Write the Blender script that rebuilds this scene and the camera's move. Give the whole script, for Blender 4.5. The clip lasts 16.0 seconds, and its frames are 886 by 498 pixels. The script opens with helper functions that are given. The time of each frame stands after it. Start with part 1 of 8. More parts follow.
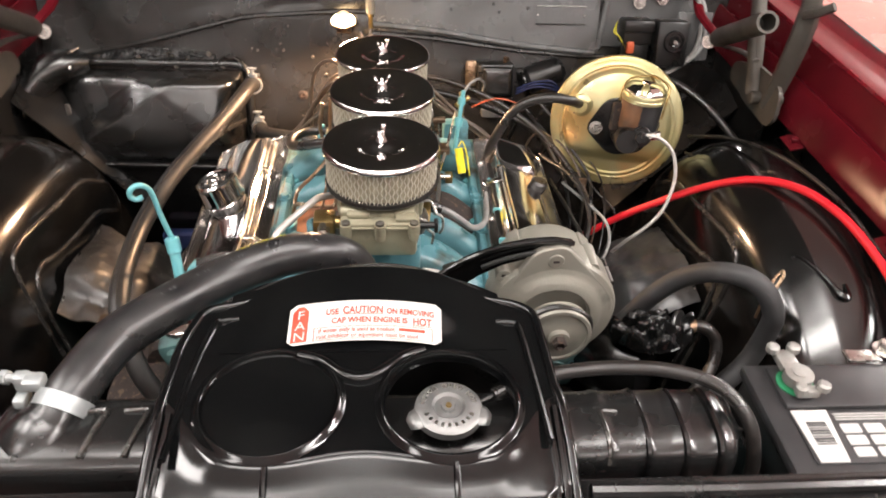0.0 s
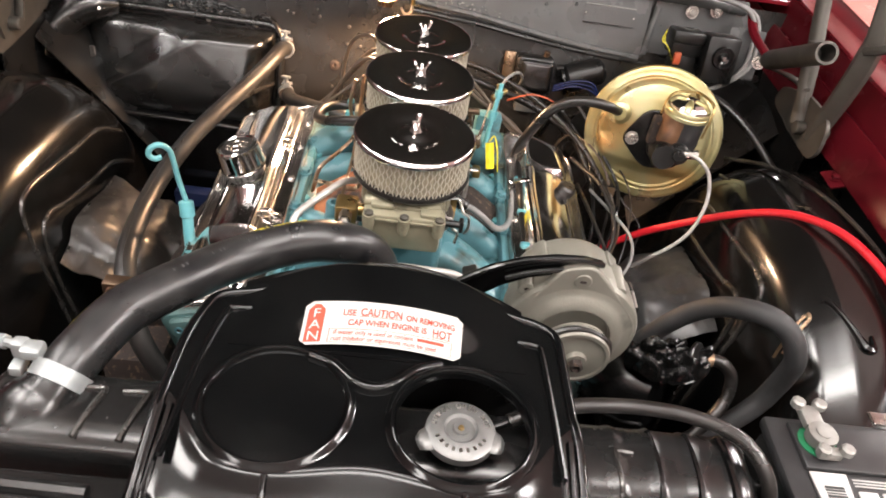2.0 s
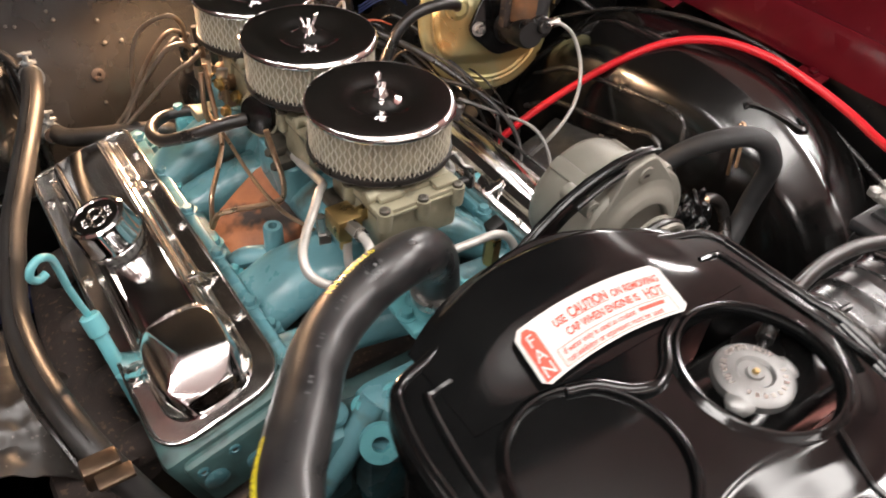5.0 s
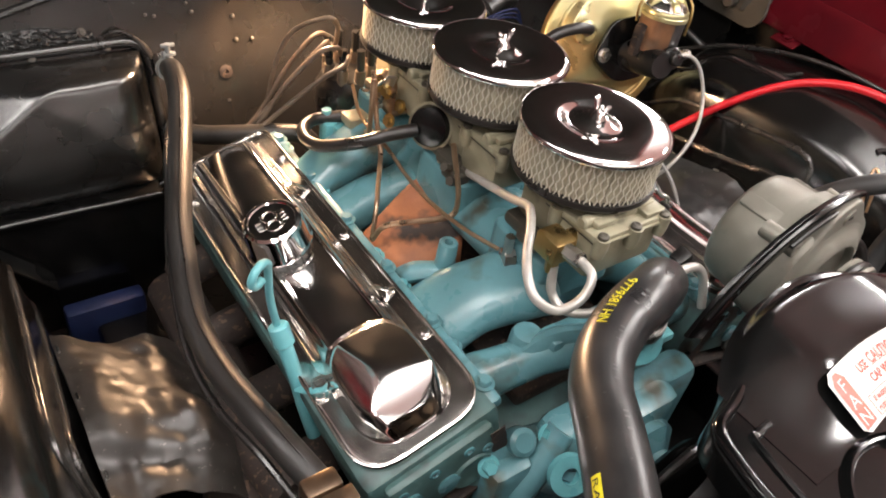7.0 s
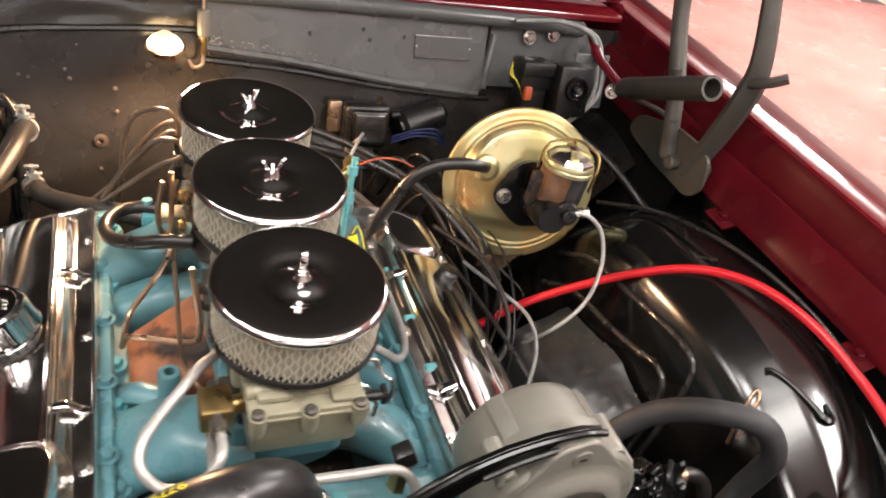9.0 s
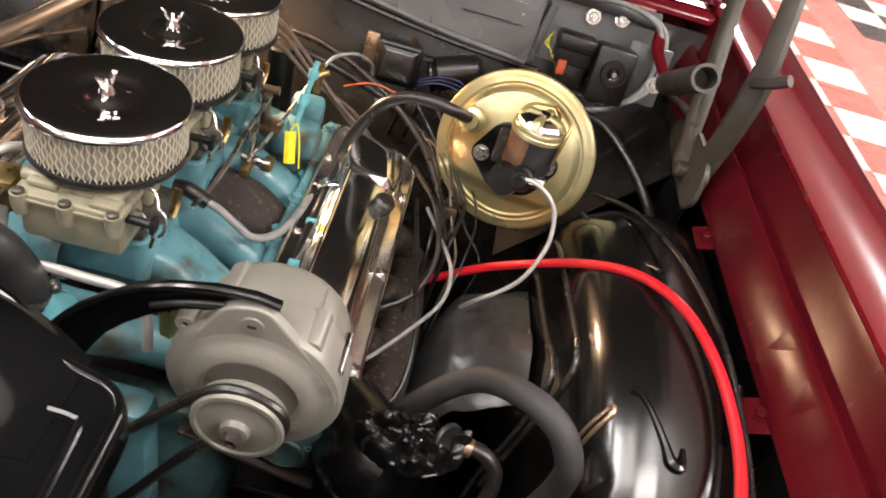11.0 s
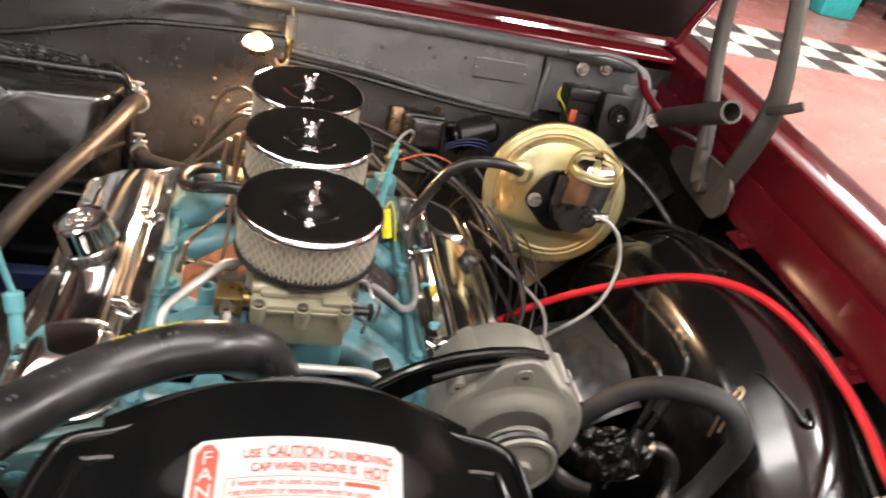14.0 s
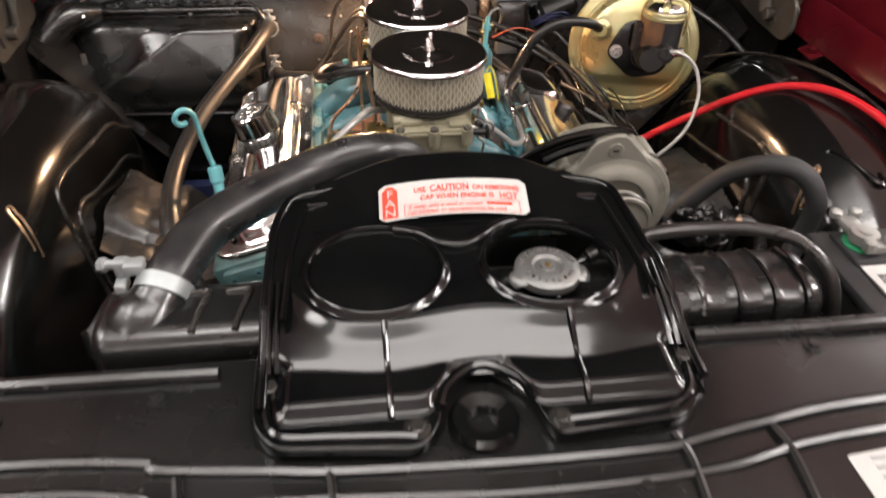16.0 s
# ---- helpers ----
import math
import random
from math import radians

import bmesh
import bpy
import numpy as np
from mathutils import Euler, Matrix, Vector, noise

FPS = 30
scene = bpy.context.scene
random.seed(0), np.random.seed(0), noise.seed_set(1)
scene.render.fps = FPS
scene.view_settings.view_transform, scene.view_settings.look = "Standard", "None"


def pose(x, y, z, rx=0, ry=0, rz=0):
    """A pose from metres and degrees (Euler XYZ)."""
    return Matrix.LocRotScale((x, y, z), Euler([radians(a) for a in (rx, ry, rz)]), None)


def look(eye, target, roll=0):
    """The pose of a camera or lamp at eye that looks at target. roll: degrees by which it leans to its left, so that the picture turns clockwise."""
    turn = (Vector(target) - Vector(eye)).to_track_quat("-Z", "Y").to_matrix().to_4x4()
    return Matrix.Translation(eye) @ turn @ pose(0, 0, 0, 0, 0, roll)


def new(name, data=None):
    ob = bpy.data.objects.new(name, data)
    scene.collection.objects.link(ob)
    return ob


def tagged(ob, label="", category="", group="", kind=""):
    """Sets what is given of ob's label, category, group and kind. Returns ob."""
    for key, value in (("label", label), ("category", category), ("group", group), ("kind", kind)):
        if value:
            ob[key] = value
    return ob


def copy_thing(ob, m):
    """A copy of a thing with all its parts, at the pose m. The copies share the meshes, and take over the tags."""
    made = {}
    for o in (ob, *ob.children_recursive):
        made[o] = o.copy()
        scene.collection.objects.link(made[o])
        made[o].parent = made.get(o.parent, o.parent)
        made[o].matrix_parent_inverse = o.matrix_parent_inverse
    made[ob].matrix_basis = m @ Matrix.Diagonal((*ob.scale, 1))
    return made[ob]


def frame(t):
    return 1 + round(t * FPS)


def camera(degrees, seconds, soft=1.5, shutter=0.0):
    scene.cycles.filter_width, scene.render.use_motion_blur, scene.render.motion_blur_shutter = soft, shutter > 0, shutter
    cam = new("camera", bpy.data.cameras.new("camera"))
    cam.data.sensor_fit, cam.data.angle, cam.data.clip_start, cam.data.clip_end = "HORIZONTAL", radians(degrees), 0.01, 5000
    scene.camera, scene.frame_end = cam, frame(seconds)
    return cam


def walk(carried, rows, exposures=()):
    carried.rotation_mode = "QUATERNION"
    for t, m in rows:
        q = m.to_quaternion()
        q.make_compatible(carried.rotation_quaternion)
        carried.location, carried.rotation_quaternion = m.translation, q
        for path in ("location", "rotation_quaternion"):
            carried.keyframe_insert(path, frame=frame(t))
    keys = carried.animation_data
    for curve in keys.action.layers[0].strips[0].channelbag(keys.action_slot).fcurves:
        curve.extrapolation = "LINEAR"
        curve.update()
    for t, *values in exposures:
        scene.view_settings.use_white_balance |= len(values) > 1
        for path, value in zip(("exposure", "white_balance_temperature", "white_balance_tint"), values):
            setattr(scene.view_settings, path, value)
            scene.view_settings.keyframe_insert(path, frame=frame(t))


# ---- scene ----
cam = camera(61.8, 16.0, soft=1.8, shutter=0.4)
PATH = [
    (0, (0.007, 0.011, 1.453), (0.147, 1.595, 0.241), 2.8),
    (0.5, (-0.012, 0.048, 1.448), (0.161, 1.603, 0.203), 9.9),
    (1, (0.0, 0.059, 1.451), (0.175, 1.604, 0.193), 10.9),
    (1.5, (-0.004, 0.062, 1.46), (0.139, 1.605, 0.195), 9.5),
    (2, (-0.022, 0.064, 1.457), (0.12, 1.603, 0.188), 10.0),
    (2.5, (-0.068, 0.061, 1.458), (0.108, 1.598, 0.191), 9.6),
    (3, (-0.103, 0.066, 1.455), (0.125, 1.592, 0.182), 8.4),
    (3.2, (-0.103, 0.094, 1.456), (0.147, 1.612, 0.177), 7.8),
    (5.3, (-0.439, 0.376, 1.345), (0.562, 1.487, 0.017), 5.8),
    (5.5, (-0.48, 0.41, 1.345), (0.556, 1.494, 0.022), 6.7),
    (6, (-0.56, 0.48, 1.315), (0.478, 1.563, -0.008), 8.6),
    (6.5, (-0.572, 0.499, 1.31), (0.456, 1.606, -0.001), 10.1),
    (7, (-0.576, 0.496, 1.314), (0.44, 1.641, 0.028), 11.0),
    (7.5, (-0.547, 0.49, 1.338), (0.453, 1.688, 0.087), 12.3),
    (8, (-0.472, 0.449, 1.362), (0.497, 1.699, 0.137), 13.9),
    (8.5, (-0.326, 0.43, 1.379), (0.592, 1.744, 0.183), 15.6),
    (9, (-0.155, 0.425, 1.396), (0.631, 1.83, 0.209), 15.6),
    (9.5, (-0.045, 0.372, 1.395), (0.64, 1.836, 0.217), 15.8),
    (10, (0.078, 0.288, 1.393), (0.616, 1.804, 0.205), 17.1),
    (10.2, (0.138, 0.279, 1.384), (0.579, 1.82, 0.188), 17.4),
    (12.3, (0.414, 0.33, 1.377), (0.352, 1.81, 0.034), 17.6),
    (12.5, (0.402, 0.319, 1.405), (0.39, 1.836, 0.101), 17.4),
    (13, (0.234, 0.27, 1.381), (0.497, 1.863, 0.201), 17.7),
    (13.5, (0.031, 0.221, 1.393), (0.57, 1.801, 0.291), 17.9),
    (14, (-0.07, 0.215, 1.385), (0.434, 1.811, 0.291), 15.2),
    (14.5, (-0.111, 0.215, 1.378), (0.173, 1.827, 0.23), 4.8),
    (15, (-0.108, 0.209, 1.383), (0.144, 1.817, 0.221), 4.0),
    (15.5, (-0.118, 0.092, 1.348), (0.13, 1.672, 0.147), 2.8),
    (15.7, (-0.13, 0.03, 1.363), (0.121, 1.595, 0.143), 2.9),
    (16, (-0.119, -0.064, 1.361), (0.101, 1.5, 0.134), 1.5),
]
walk(cam, [(t, look(eye, target, roll)) for t, eye, target, roll in PATH],
     exposures=[(0, 0.2), (3, 0.2), (5.5, -0.12), (6.4, 0.03), (10, 0.0), (12.5, 0.42), (13, 0.2), (13.5, 0.02), (15.5, -0.04), (16, -0.32)])

# ---------------------------------------------------------------- light
world = bpy.data.worlds.new("world")
scene.world = world
world.use_nodes = True
world.node_tree.nodes["Background"].inputs[0].default_value = (0.75, 0.78, 0.85, 1)
world.node_tree.nodes["Background"].inputs[1].default_value = 0.01
scene.view_settings.exposure = 0.0


def area_lamp(name, place, target, sx, sy, watts, colour=(1.0, 0.96, 0.9)):
    data = bpy.data.lights.new(name, "AREA")
    data.shape, data.size, data.size_y, data.energy, data.color = "RECTANGLE", sx, sy, watts, colour
    ob = new(name, data)
    ob.matrix_world = look(place, target)
    return ob


CEIL = 3.3
# x, y, width, length, watts
LIGHT_SPOTS = [(-0.05, 0.15, 1.6, 0.38, 17), (-2.3, -1.6, 0.6, 1.2, 30), (2.3, -1.4, 0.6, 1.2, 32), (0.0, -3.0, 3.6, 0.7, 36), (-1.9, 0.6, 0.6, 1.2, 40), (2.4, -0.3, 0.3, 1.2, 85),
               (4.4, 1.2, 0.3, 1.2, 185), (4.6, 4.0, 0.3, 1.2, 205), (2.2, 6.2, 0.3, 1.2, 110), (-3.2, 1.6, 0.3, 1.2, 40)]
HUNG = 2.72  # three fixtures hang lower, with added upward lamps that brighten the ceiling for reflections
CEILING_FILLS = {0: 105, 3: 45, 7: 150}
for k, (lx, ly, sx, sy, watts) in enumerate(LIGHT_SPOTS):
    area_lamp("ceiling_lamp", (lx, ly, (HUNG if k in CEILING_FILLS else CEIL) - 0.09), (lx, ly, 0), sx, sy, watts, (1.0, 0.955, 0.925))
    if k in CEILING_FILLS:
        area_lamp("ceiling_fill", (lx, ly, HUNG + 0.02), (lx, ly, 9), sx, sy, CEILING_FILLS[k], (1.0, 0.965, 0.94))

BULB = (-0.089, 1.521, 0.902)
bulb_data = bpy.data.lights.new("bay_bulb", "SPOT")
bulb_data.spot_size, bulb_data.spot_blend = radians(178), 0.5
bulb_data.energy, bulb_data.color, bulb_data.shadow_soft_size = 22.0, (1.0, 0.60, 0.34), 0.028
bulb_ob = new("bay_bulb", bulb_data)
bulb_ob.matrix_world = look((BULB[0], BULB[1] - 0.036, BULB[2] - 0.006), (BULB[0], BULB[1] - 0.48, BULB[2] - 0.60))


# ---------------------------------------------------------------- materials
def material(name, base, rough=0.5, metal=0.0, second=None, scale=30.0, mix=0.5, fine=400.0, bump=0.0, rough_var=0.1,
             coat=0.0, emit=0.0, spec=0.5, speck=None, speck_scale=180.0, speck_cut=0.68, vary=0.0, speck_soft=0.06):
    """Principled surface: two colours blended by coarse noise, fine relief, uneven gloss, optional specks."""
    m = bpy.data.materials.new(name)
    m.use_nodes = True
    nt = m.node_tree
    nt.nodes.clear()
    out = nt.nodes.new("ShaderNodeOutputMaterial")
    b = nt.nodes.new("ShaderNodeBsdfPrincipled")
    nt.links.new(b.outputs[0], out.inputs[0])
    geo = nt.nodes.new("ShaderNodeNewGeometry")
    coarse = nt.nodes.new("ShaderNodeTexNoise")
    coarse.inputs["Scale"].default_value, coarse.inputs["Detail"].default_value = scale, 5.0
    nt.links.new(geo.outputs["Position"], coarse.inputs["Vector"])
    ramp = nt.nodes.new("ShaderNodeValToRGB")
    ramp.color_ramp.elements[0].position, ramp.color_ramp.elements[1].position = 0.5 - 0.5 * mix * 0.6, 0.5 + 0.5 * mix * 0.6
    second = second or tuple(c * 0.75 for c in base)
    ramp.color_ramp.elements[0].color, ramp.color_ramp.elements[1].color = (*second, 1), (*base, 1)
    nt.links.new(coarse.outputs[0], ramp.inputs[0])
    colour = ramp.outputs[0]
    if speck:
        sn = nt.nodes.new("ShaderNodeTexNoise")
        sn.inputs["Scale"].default_value, sn.inputs["Detail"].default_value = speck_scale, 3.0
        nt.links.new(geo.outputs["Position"], sn.inputs["Vector"])
        sr = nt.nodes.new("ShaderNodeValToRGB")
        sr.color_ramp.elements[0].position, sr.color_ramp.elements[1].position = speck_cut, speck_cut + speck_soft
        nt.links.new(sn.outputs[0], sr.inputs[0])
        mx = nt.nodes.new("ShaderNodeMixRGB")
        mx.inputs[2].default_value = (*speck, 1)
        nt.links.new(sr.outputs[0], mx.inputs[0])
        nt.links.new(colour, mx.inputs[1])
        colour = mx.outputs[0]
    if vary:
        info = nt.nodes.new("ShaderNodeObjectInfo")
        hsv = nt.nodes.new("ShaderNodeHueSaturation")
        mr = nt.nodes.new("ShaderNodeMapRange")
        mr.inputs[3].default_value, mr.inputs[4].default_value = 1 - vary, 1 + vary
        nt.links.new(info.outputs["Random"], mr.inputs[0])
        nt.links.new(mr.outputs[0], hsv.inputs["Value"])
        nt.links.new(colour, hsv.inputs["Color"])
        colour = hsv.outputs[0]
    nt.links.new(colour, b.inputs["Base Color"])
    fn = nt.nodes.new("ShaderNodeTexNoise")
    fn.inputs["Scale"].default_value, fn.inputs["Detail"].default_value = fine, 4.0
    nt.links.new(geo.outputs["Position"], fn.inputs["Vector"])
    wide = nt.nodes.new("ShaderNodeTexNoise")
    wide.inputs["Scale"].default_value, wide.inputs["Detail"].default_value = scale * 0.6 + 3, 6.0
    nt.links.new(geo.outputs["Position"], wide.inputs["Vector"])
    mr2 = nt.nodes.new("ShaderNodeMapRange")
    mr2.inputs[1].default_value, mr2.inputs[2].default_value = 0.3, 0.7
    mr2.inputs[3].default_value, mr2.inputs[4].default_value = max(0.02, rough - rough_var), min(1.0, rough + rough_var)
    nt.links.new(wide.outputs[0], mr2.inputs[0])
    nt.links.new(mr2.outputs[0], b.inputs["Roughness"])
    if bump:
        bp = nt.nodes.new("ShaderNodeBump")
        bp.inputs["Strength"].default_value, bp.inputs["Distance"].default_value = bump, 0.0012
        nt.links.new(fn.outputs[0], bp.inputs["Height"])
        nt.links.new(bp.outputs[0], b.inputs["Normal"])
    b.inputs["Metallic"].default_value = metal
    b.inputs["Specular IOR Level"].default_value = spec
    b.inputs["Coat Weight"].default_value, b.inputs["Coat Roughness"].default_value = coat, 0.05
    if emit:
        b.inputs["Emission Color"].default_value, b.inputs["Emission Strength"].default_value = (*base, 1), emit
    return m


WHEEL_BLACK = material("wheelhouse_black", (0.003, 0.003, 0.003), 0.16, 0, (0.006, 0.0055, 0.005), 7, 0.7, 180, 0.04, 0.07, spec=0.9)
GLOSS_BLACK = material("gloss_black", (0.003, 0.003, 0.0032), 0.20, 0, (0.005, 0.0048, 0.0045), 9, 0.6, 240, 0.02, 0.08, spec=0.55)
SHROUD_BLACK = material("shroud_black", (0.0020, 0.0022, 0.0024), 0.11, 0, (0.0046, 0.0048, 0.0048), 14, 0.6, 300, 0.01, 0.05, spec=0.48)
SATIN_BLACK = material("satin_black", (0.010, 0.0097, 0.0093), 0.25, 0, (0.018, 0.0165, 0.015), 9, 0.8, 200, 0.10, 0.13, speck=(0.05, 0.047, 0.044), speck_scale=160, speck_cut=0.72)
COWL_GREY = material("cowl_grey", (0.098, 0.100, 0.100), 0.25, 0, (0.082, 0.083, 0.082), 16, 0.9, 300, 0.08, 0.1, speck=(0.02, 0.02, 0.02), speck_cut=0.7)
SUPPORT_BLACK = material("support_black", (0.007, 0.007, 0.0072), 0.24, 0, (0.011, 0.0108, 0.0105), 9, 0.7, 240, 0.05, 0.09, spec=0.75, speck=(0.035, 0.034, 0.033), speck_scale=90, speck_cut=0.68)
PLASTIC_BLACK = material("plastic_black", (0.006, 0.006, 0.006), 0.32, 0, (0.011, 0.0105, 0.010), 25, 0.6, 600, 0.05, 0.1)
RUBBER = material("rubber", (0.008, 0.0077, 0.0073), 0.32, 0, (0.016, 0.0135, 0.012), 40, 0.8, 700, 0.12, 0.1, spec=0.6)
HEATER_RUBBER = material("heater_hose_rubber", (0.012, 0.0115, 0.011), 0.44, 0, (0.022, 0.020, 0.018), 30, 0.8, 420, 0.22, 0.12, spec=0.5, speck=(0.07, 0.06, 0.05), speck_scale=160, speck_cut=0.70)
GREY_RUBBER = material("grey_rubber", (0.034, 0.034, 0.035), 0.6, 0, (0.024, 0.024, 0.024), 30, 0.7, 900, 0.15, 0.08)
HOSE_BLACK = material("hose_black", (0.008, 0.008, 0.009), 0.32, 0, (0.030, 0.029, 0.028), 30, 0.7, 500, 0.06, 0.07, spec=0.6, speck=(0.06, 0.06, 0.06), speck_scale=120, speck_cut=0.70)
FLAP = material("flap_rubber", (0.028, 0.023, 0.019), 0.44, 0, (0.020, 0.016, 0.013), 16, 1.0, 90, 0.35, 0.14, spec=1.0, speck=(0.16, 0.14, 0.12), speck_scale=150, speck_cut=0.66)
# lighter metallic grey: painted highlight on the rails, wear on the shroud screws
RAIL = material("highlight_and_worn_grey", (0.060, 0.055, 0.050), 0.20, 0.35, (0.020, 0.019, 0.018), 40, 0.8, 300, 0.08, 0.1, spec=1.0)
SEALER = material("sealer", (0.030, 0.030, 0.030), 0.36, 0, (0.012, 0.012, 0.012), 60, 0.8, 120, 0.5, 0.15)
MAROON = material("maroon_paint", (0.150, 0.007, 0.013), 0.10, 0.0, (0.130, 0.006, 0.011), 25, 0.6, 500, 0.01, 0.04, coat=1.0, spec=1.0)
MAROON_DULL = material("maroon_inner_paint", (0.088, 0.0048, 0.0088), 0.24, 0.0, (0.066, 0.0038, 0.0065), 18, 0.8, 300, 0.03, 0.08, spec=0.14)
CHROME = material("chrome", (0.86, 0.85, 0.84), 0.07, 1.0, (0.80, 0.79, 0.78), 30, 0.6, 300, 0.004, 0.03)
CHROME_SOFT = material("worn_chrome", (0.86, 0.85, 0.84), 0.13, 1.0, (0.78, 0.77, 0.76), 30, 0.6, 200, 0.012, 0.05)
STEEL = material("steel", (0.60, 0.58, 0.55), 0.28, 1.0, (0.45, 0.43, 0.40), 60, 0.8, 500, 0.04, 0.1)
TUBE_STEEL = material("tube_steel", (0.52, 0.505, 0.475), 0.40, 0.45, (0.42, 0.40, 0.37), 70, 0.8, 600, 0.04, 0.1)
TEAL = material("teal_paint", (0.112, 0.265, 0.302), 0.32, 0, (0.072, 0.170, 0.190), 15, 0.8, 120, 0.30, 0.14, coat=0.12, speck=(0.060, 0.060, 0.042), speck_scale=16, speck_cut=0.56, speck_soft=0.16)
TEAL_LIGHT = material("teal_light_paint", (0.14, 0.40, 0.43), 0.32, 0, (0.10, 0.31, 0.34), 30, 0.8, 200, 0.08, 0.1, coat=0.1)
# worn, grimy teal, also darkened for the shade low on the engine
TEAL_WORN_SHADED = material("teal_worn_shaded_paint", (0.075, 0.165, 0.170), 0.46, 0, (0.050, 0.092, 0.082), 18, 0.8, 110, 0.35, 0.12, speck=(0.03, 0.026, 0.02), speck_scale=18, speck_cut=0.50, speck_soft=0.16)
RUST = material("rust", (0.42, 0.155, 0.062), 0.7, 0, (0.20, 0.075, 0.038), 24, 0.8, 200, 0.5, 0.1, speck=(0.030, 0.021, 0.017), speck_scale=20, speck_cut=0.50, speck_soft=0.12)
RUST_IRON = material("rusty_iron", (0.032, 0.020, 0.015), 0.8, 0, (0.013, 0.009, 0.0075), 30, 1.0, 300, 0.5, 0.1, speck=(0.09, 0.055, 0.036), speck_scale=120, speck_cut=0.6)
ALU = material("cast_aluminium", (0.25, 0.24, 0.205), 0.44, 0.25, (0.19, 0.18, 0.15), 18, 0.8, 420, 0.2, 0.1, speck=(0.10, 0.095, 0.08), speck_scale=26, speck_cut=0.6, speck_soft=0.2)
CARB = material("carb_casting", (0.31, 0.29, 0.205), 0.40, 0.25, (0.22, 0.20, 0.135), 26, 0.8, 300, 0.16, 0.1, speck=(0.07, 0.06, 0.045), speck_scale=30, speck_cut=0.56, speck_soft=0.2)
CARB_DARK = material("carb_dark", (0.10, 0.09, 0.07), 0.45, 0.5, (0.05, 0.045, 0.04), 40, 0.9, 300, 0.15, 0.12)
GOLD = material("gold_zinc", (0.47, 0.445, 0.275), 0.33, 0.72, (0.44, 0.37, 0.13), 10, 0.9, 300, 0.03, 0.12, speck=(0.66, 0.36, 0.12), speck_scale=6, speck_cut=0.57, speck_soft=0.18)
BRASS = material("brass", (0.38, 0.27, 0.115), 0.34, 0.95, (0.36, 0.25, 0.10), 60, 0.9, 300, 0.1, 0.1)
BRONZE = material("bronze_clip", (0.33, 0.23, 0.15), 0.33, 0.9, (0.30, 0.20, 0.13), 60, 0.8, 300, 0.1, 0.1)
BRONZE_DARK = material("dark_bronze", (0.17, 0.115, 0.075), 0.36, 0.8, (0.09, 0.06, 0.04), 60, 0.8, 300, 0.1, 0.1)
COPPER_LINE = material("copper_line", (0.42, 0.30, 0.20), 0.35, 0.85, (0.30, 0.20, 0.13), 80, 0.9, 400, 0.06, 0.1)
PAPER = material("filter_paper", (0.42, 0.385, 0.29), 0.85, 0, (0.30, 0.27, 0.20), 60, 0.8, 500, 0.2, 0.05)
WHITE_LABEL = material("white_label", (0.42, 0.415, 0.40), 0.42, 0, (0.48, 0.47, 0.45), 30, 0.6, 300, 0.02, 0.08)
RED_INK = material("red_ink", (0.72, 0.055, 0.025), 0.4, 0, (0.62, 0.04, 0.02), 60, 0.6)
RED_CABLE = material("red_cable", (0.55, 0.012, 0.022), 0.33, 0, (0.52, 0.010, 0.018), 40, 0.6, 400, 0.03, 0.06)
YELLOW_INK = material("yellow_ink", (0.72, 0.66, 0.03), 0.45, 0, (0.6, 0.52, 0.02), 60, 0.6)
YELLOW_TAG = material("yellow_tag", (0.85, 0.75, 0.02), 0.4, 0, (0.75, 0.62, 0.02), 60, 0.6)
DARK_INK = material("dark_ink", (0.03, 0.03, 0.03), 0.5)
FAINT_INK = material("faint_ink", (0.085, 0.085, 0.085), 0.5)
MC_IRON = material("stained_cast_iron", (0.020, 0.017, 0.015), 0.42, 0, (0.17, 0.080, 0.036), 16, 0.5, 200, 0.2, 0.1)
FLAP_GREY = material("grey_flap_rubber", (0.043, 0.042, 0.042), 0.38, 0, (0.026, 0.0255, 0.0255), 26, 1.0, 120, 0.25, 0.10, spec=0.8, speck=(0.15, 0.145, 0.14), speck_scale=170, speck_cut=0.68)
HOOD_BLACK = material("hood_underside_black", (0.016, 0.0158, 0.0135), 0.55, 0, (0.011, 0.011, 0.0095), 6, 0.8, 200, 0.1, 0.1, spec=0.25)
BOX_BLACK = material("heater_box_black", (0.006, 0.0058, 0.0055), 0.25, 0, (0.011, 0.0105, 0.010), 12, 0.6, 220, 0.06, 0.1, spec=1.0)
GREY_INK = material("grey_ink", (0.30, 0.30, 0.30), 0.5)
CAP_METAL = material("cap_metal", (0.24, 0.24, 0.235), 0.46, 0.8, (0.19, 0.19, 0.185), 60, 0.7, 500, 0.06, 0.08)
WIRE_GREY = material("wire_grey", (0.24, 0.235, 0.225), 0.5, 0, (0.17, 0.165, 0.16), 60, 0.6)
WIRE_TAN = material("plug_wire_tan", (0.13, 0.10, 0.075), 0.42, 0, (0.085, 0.062, 0.046), 40, 0.7)
WIRE_BLUE = material("wire_blue", (0.008, 0.014, 0.06), 0.4, 0, (0.008, 0.018, 0.08), 60, 0.6)
ORANGE = material("orange_plastic", (0.46, 0.085, 0.03), 0.45, 0, (0.34, 0.06, 0.02), 80, 0.7)
BLUE_PANEL = material("blue_panel", (0.008, 0.015, 0.055), 0.5, 0, (0.012, 0.022, 0.08), 20, 0.8, 200, 0.1)
HINGE_GREY = material("hinge_grey", (0.097, 0.088, 0.076), 0.48, 0.35, (0.068, 0.061, 0.052), 30, 0.9, 300, 0.12, 0.1)
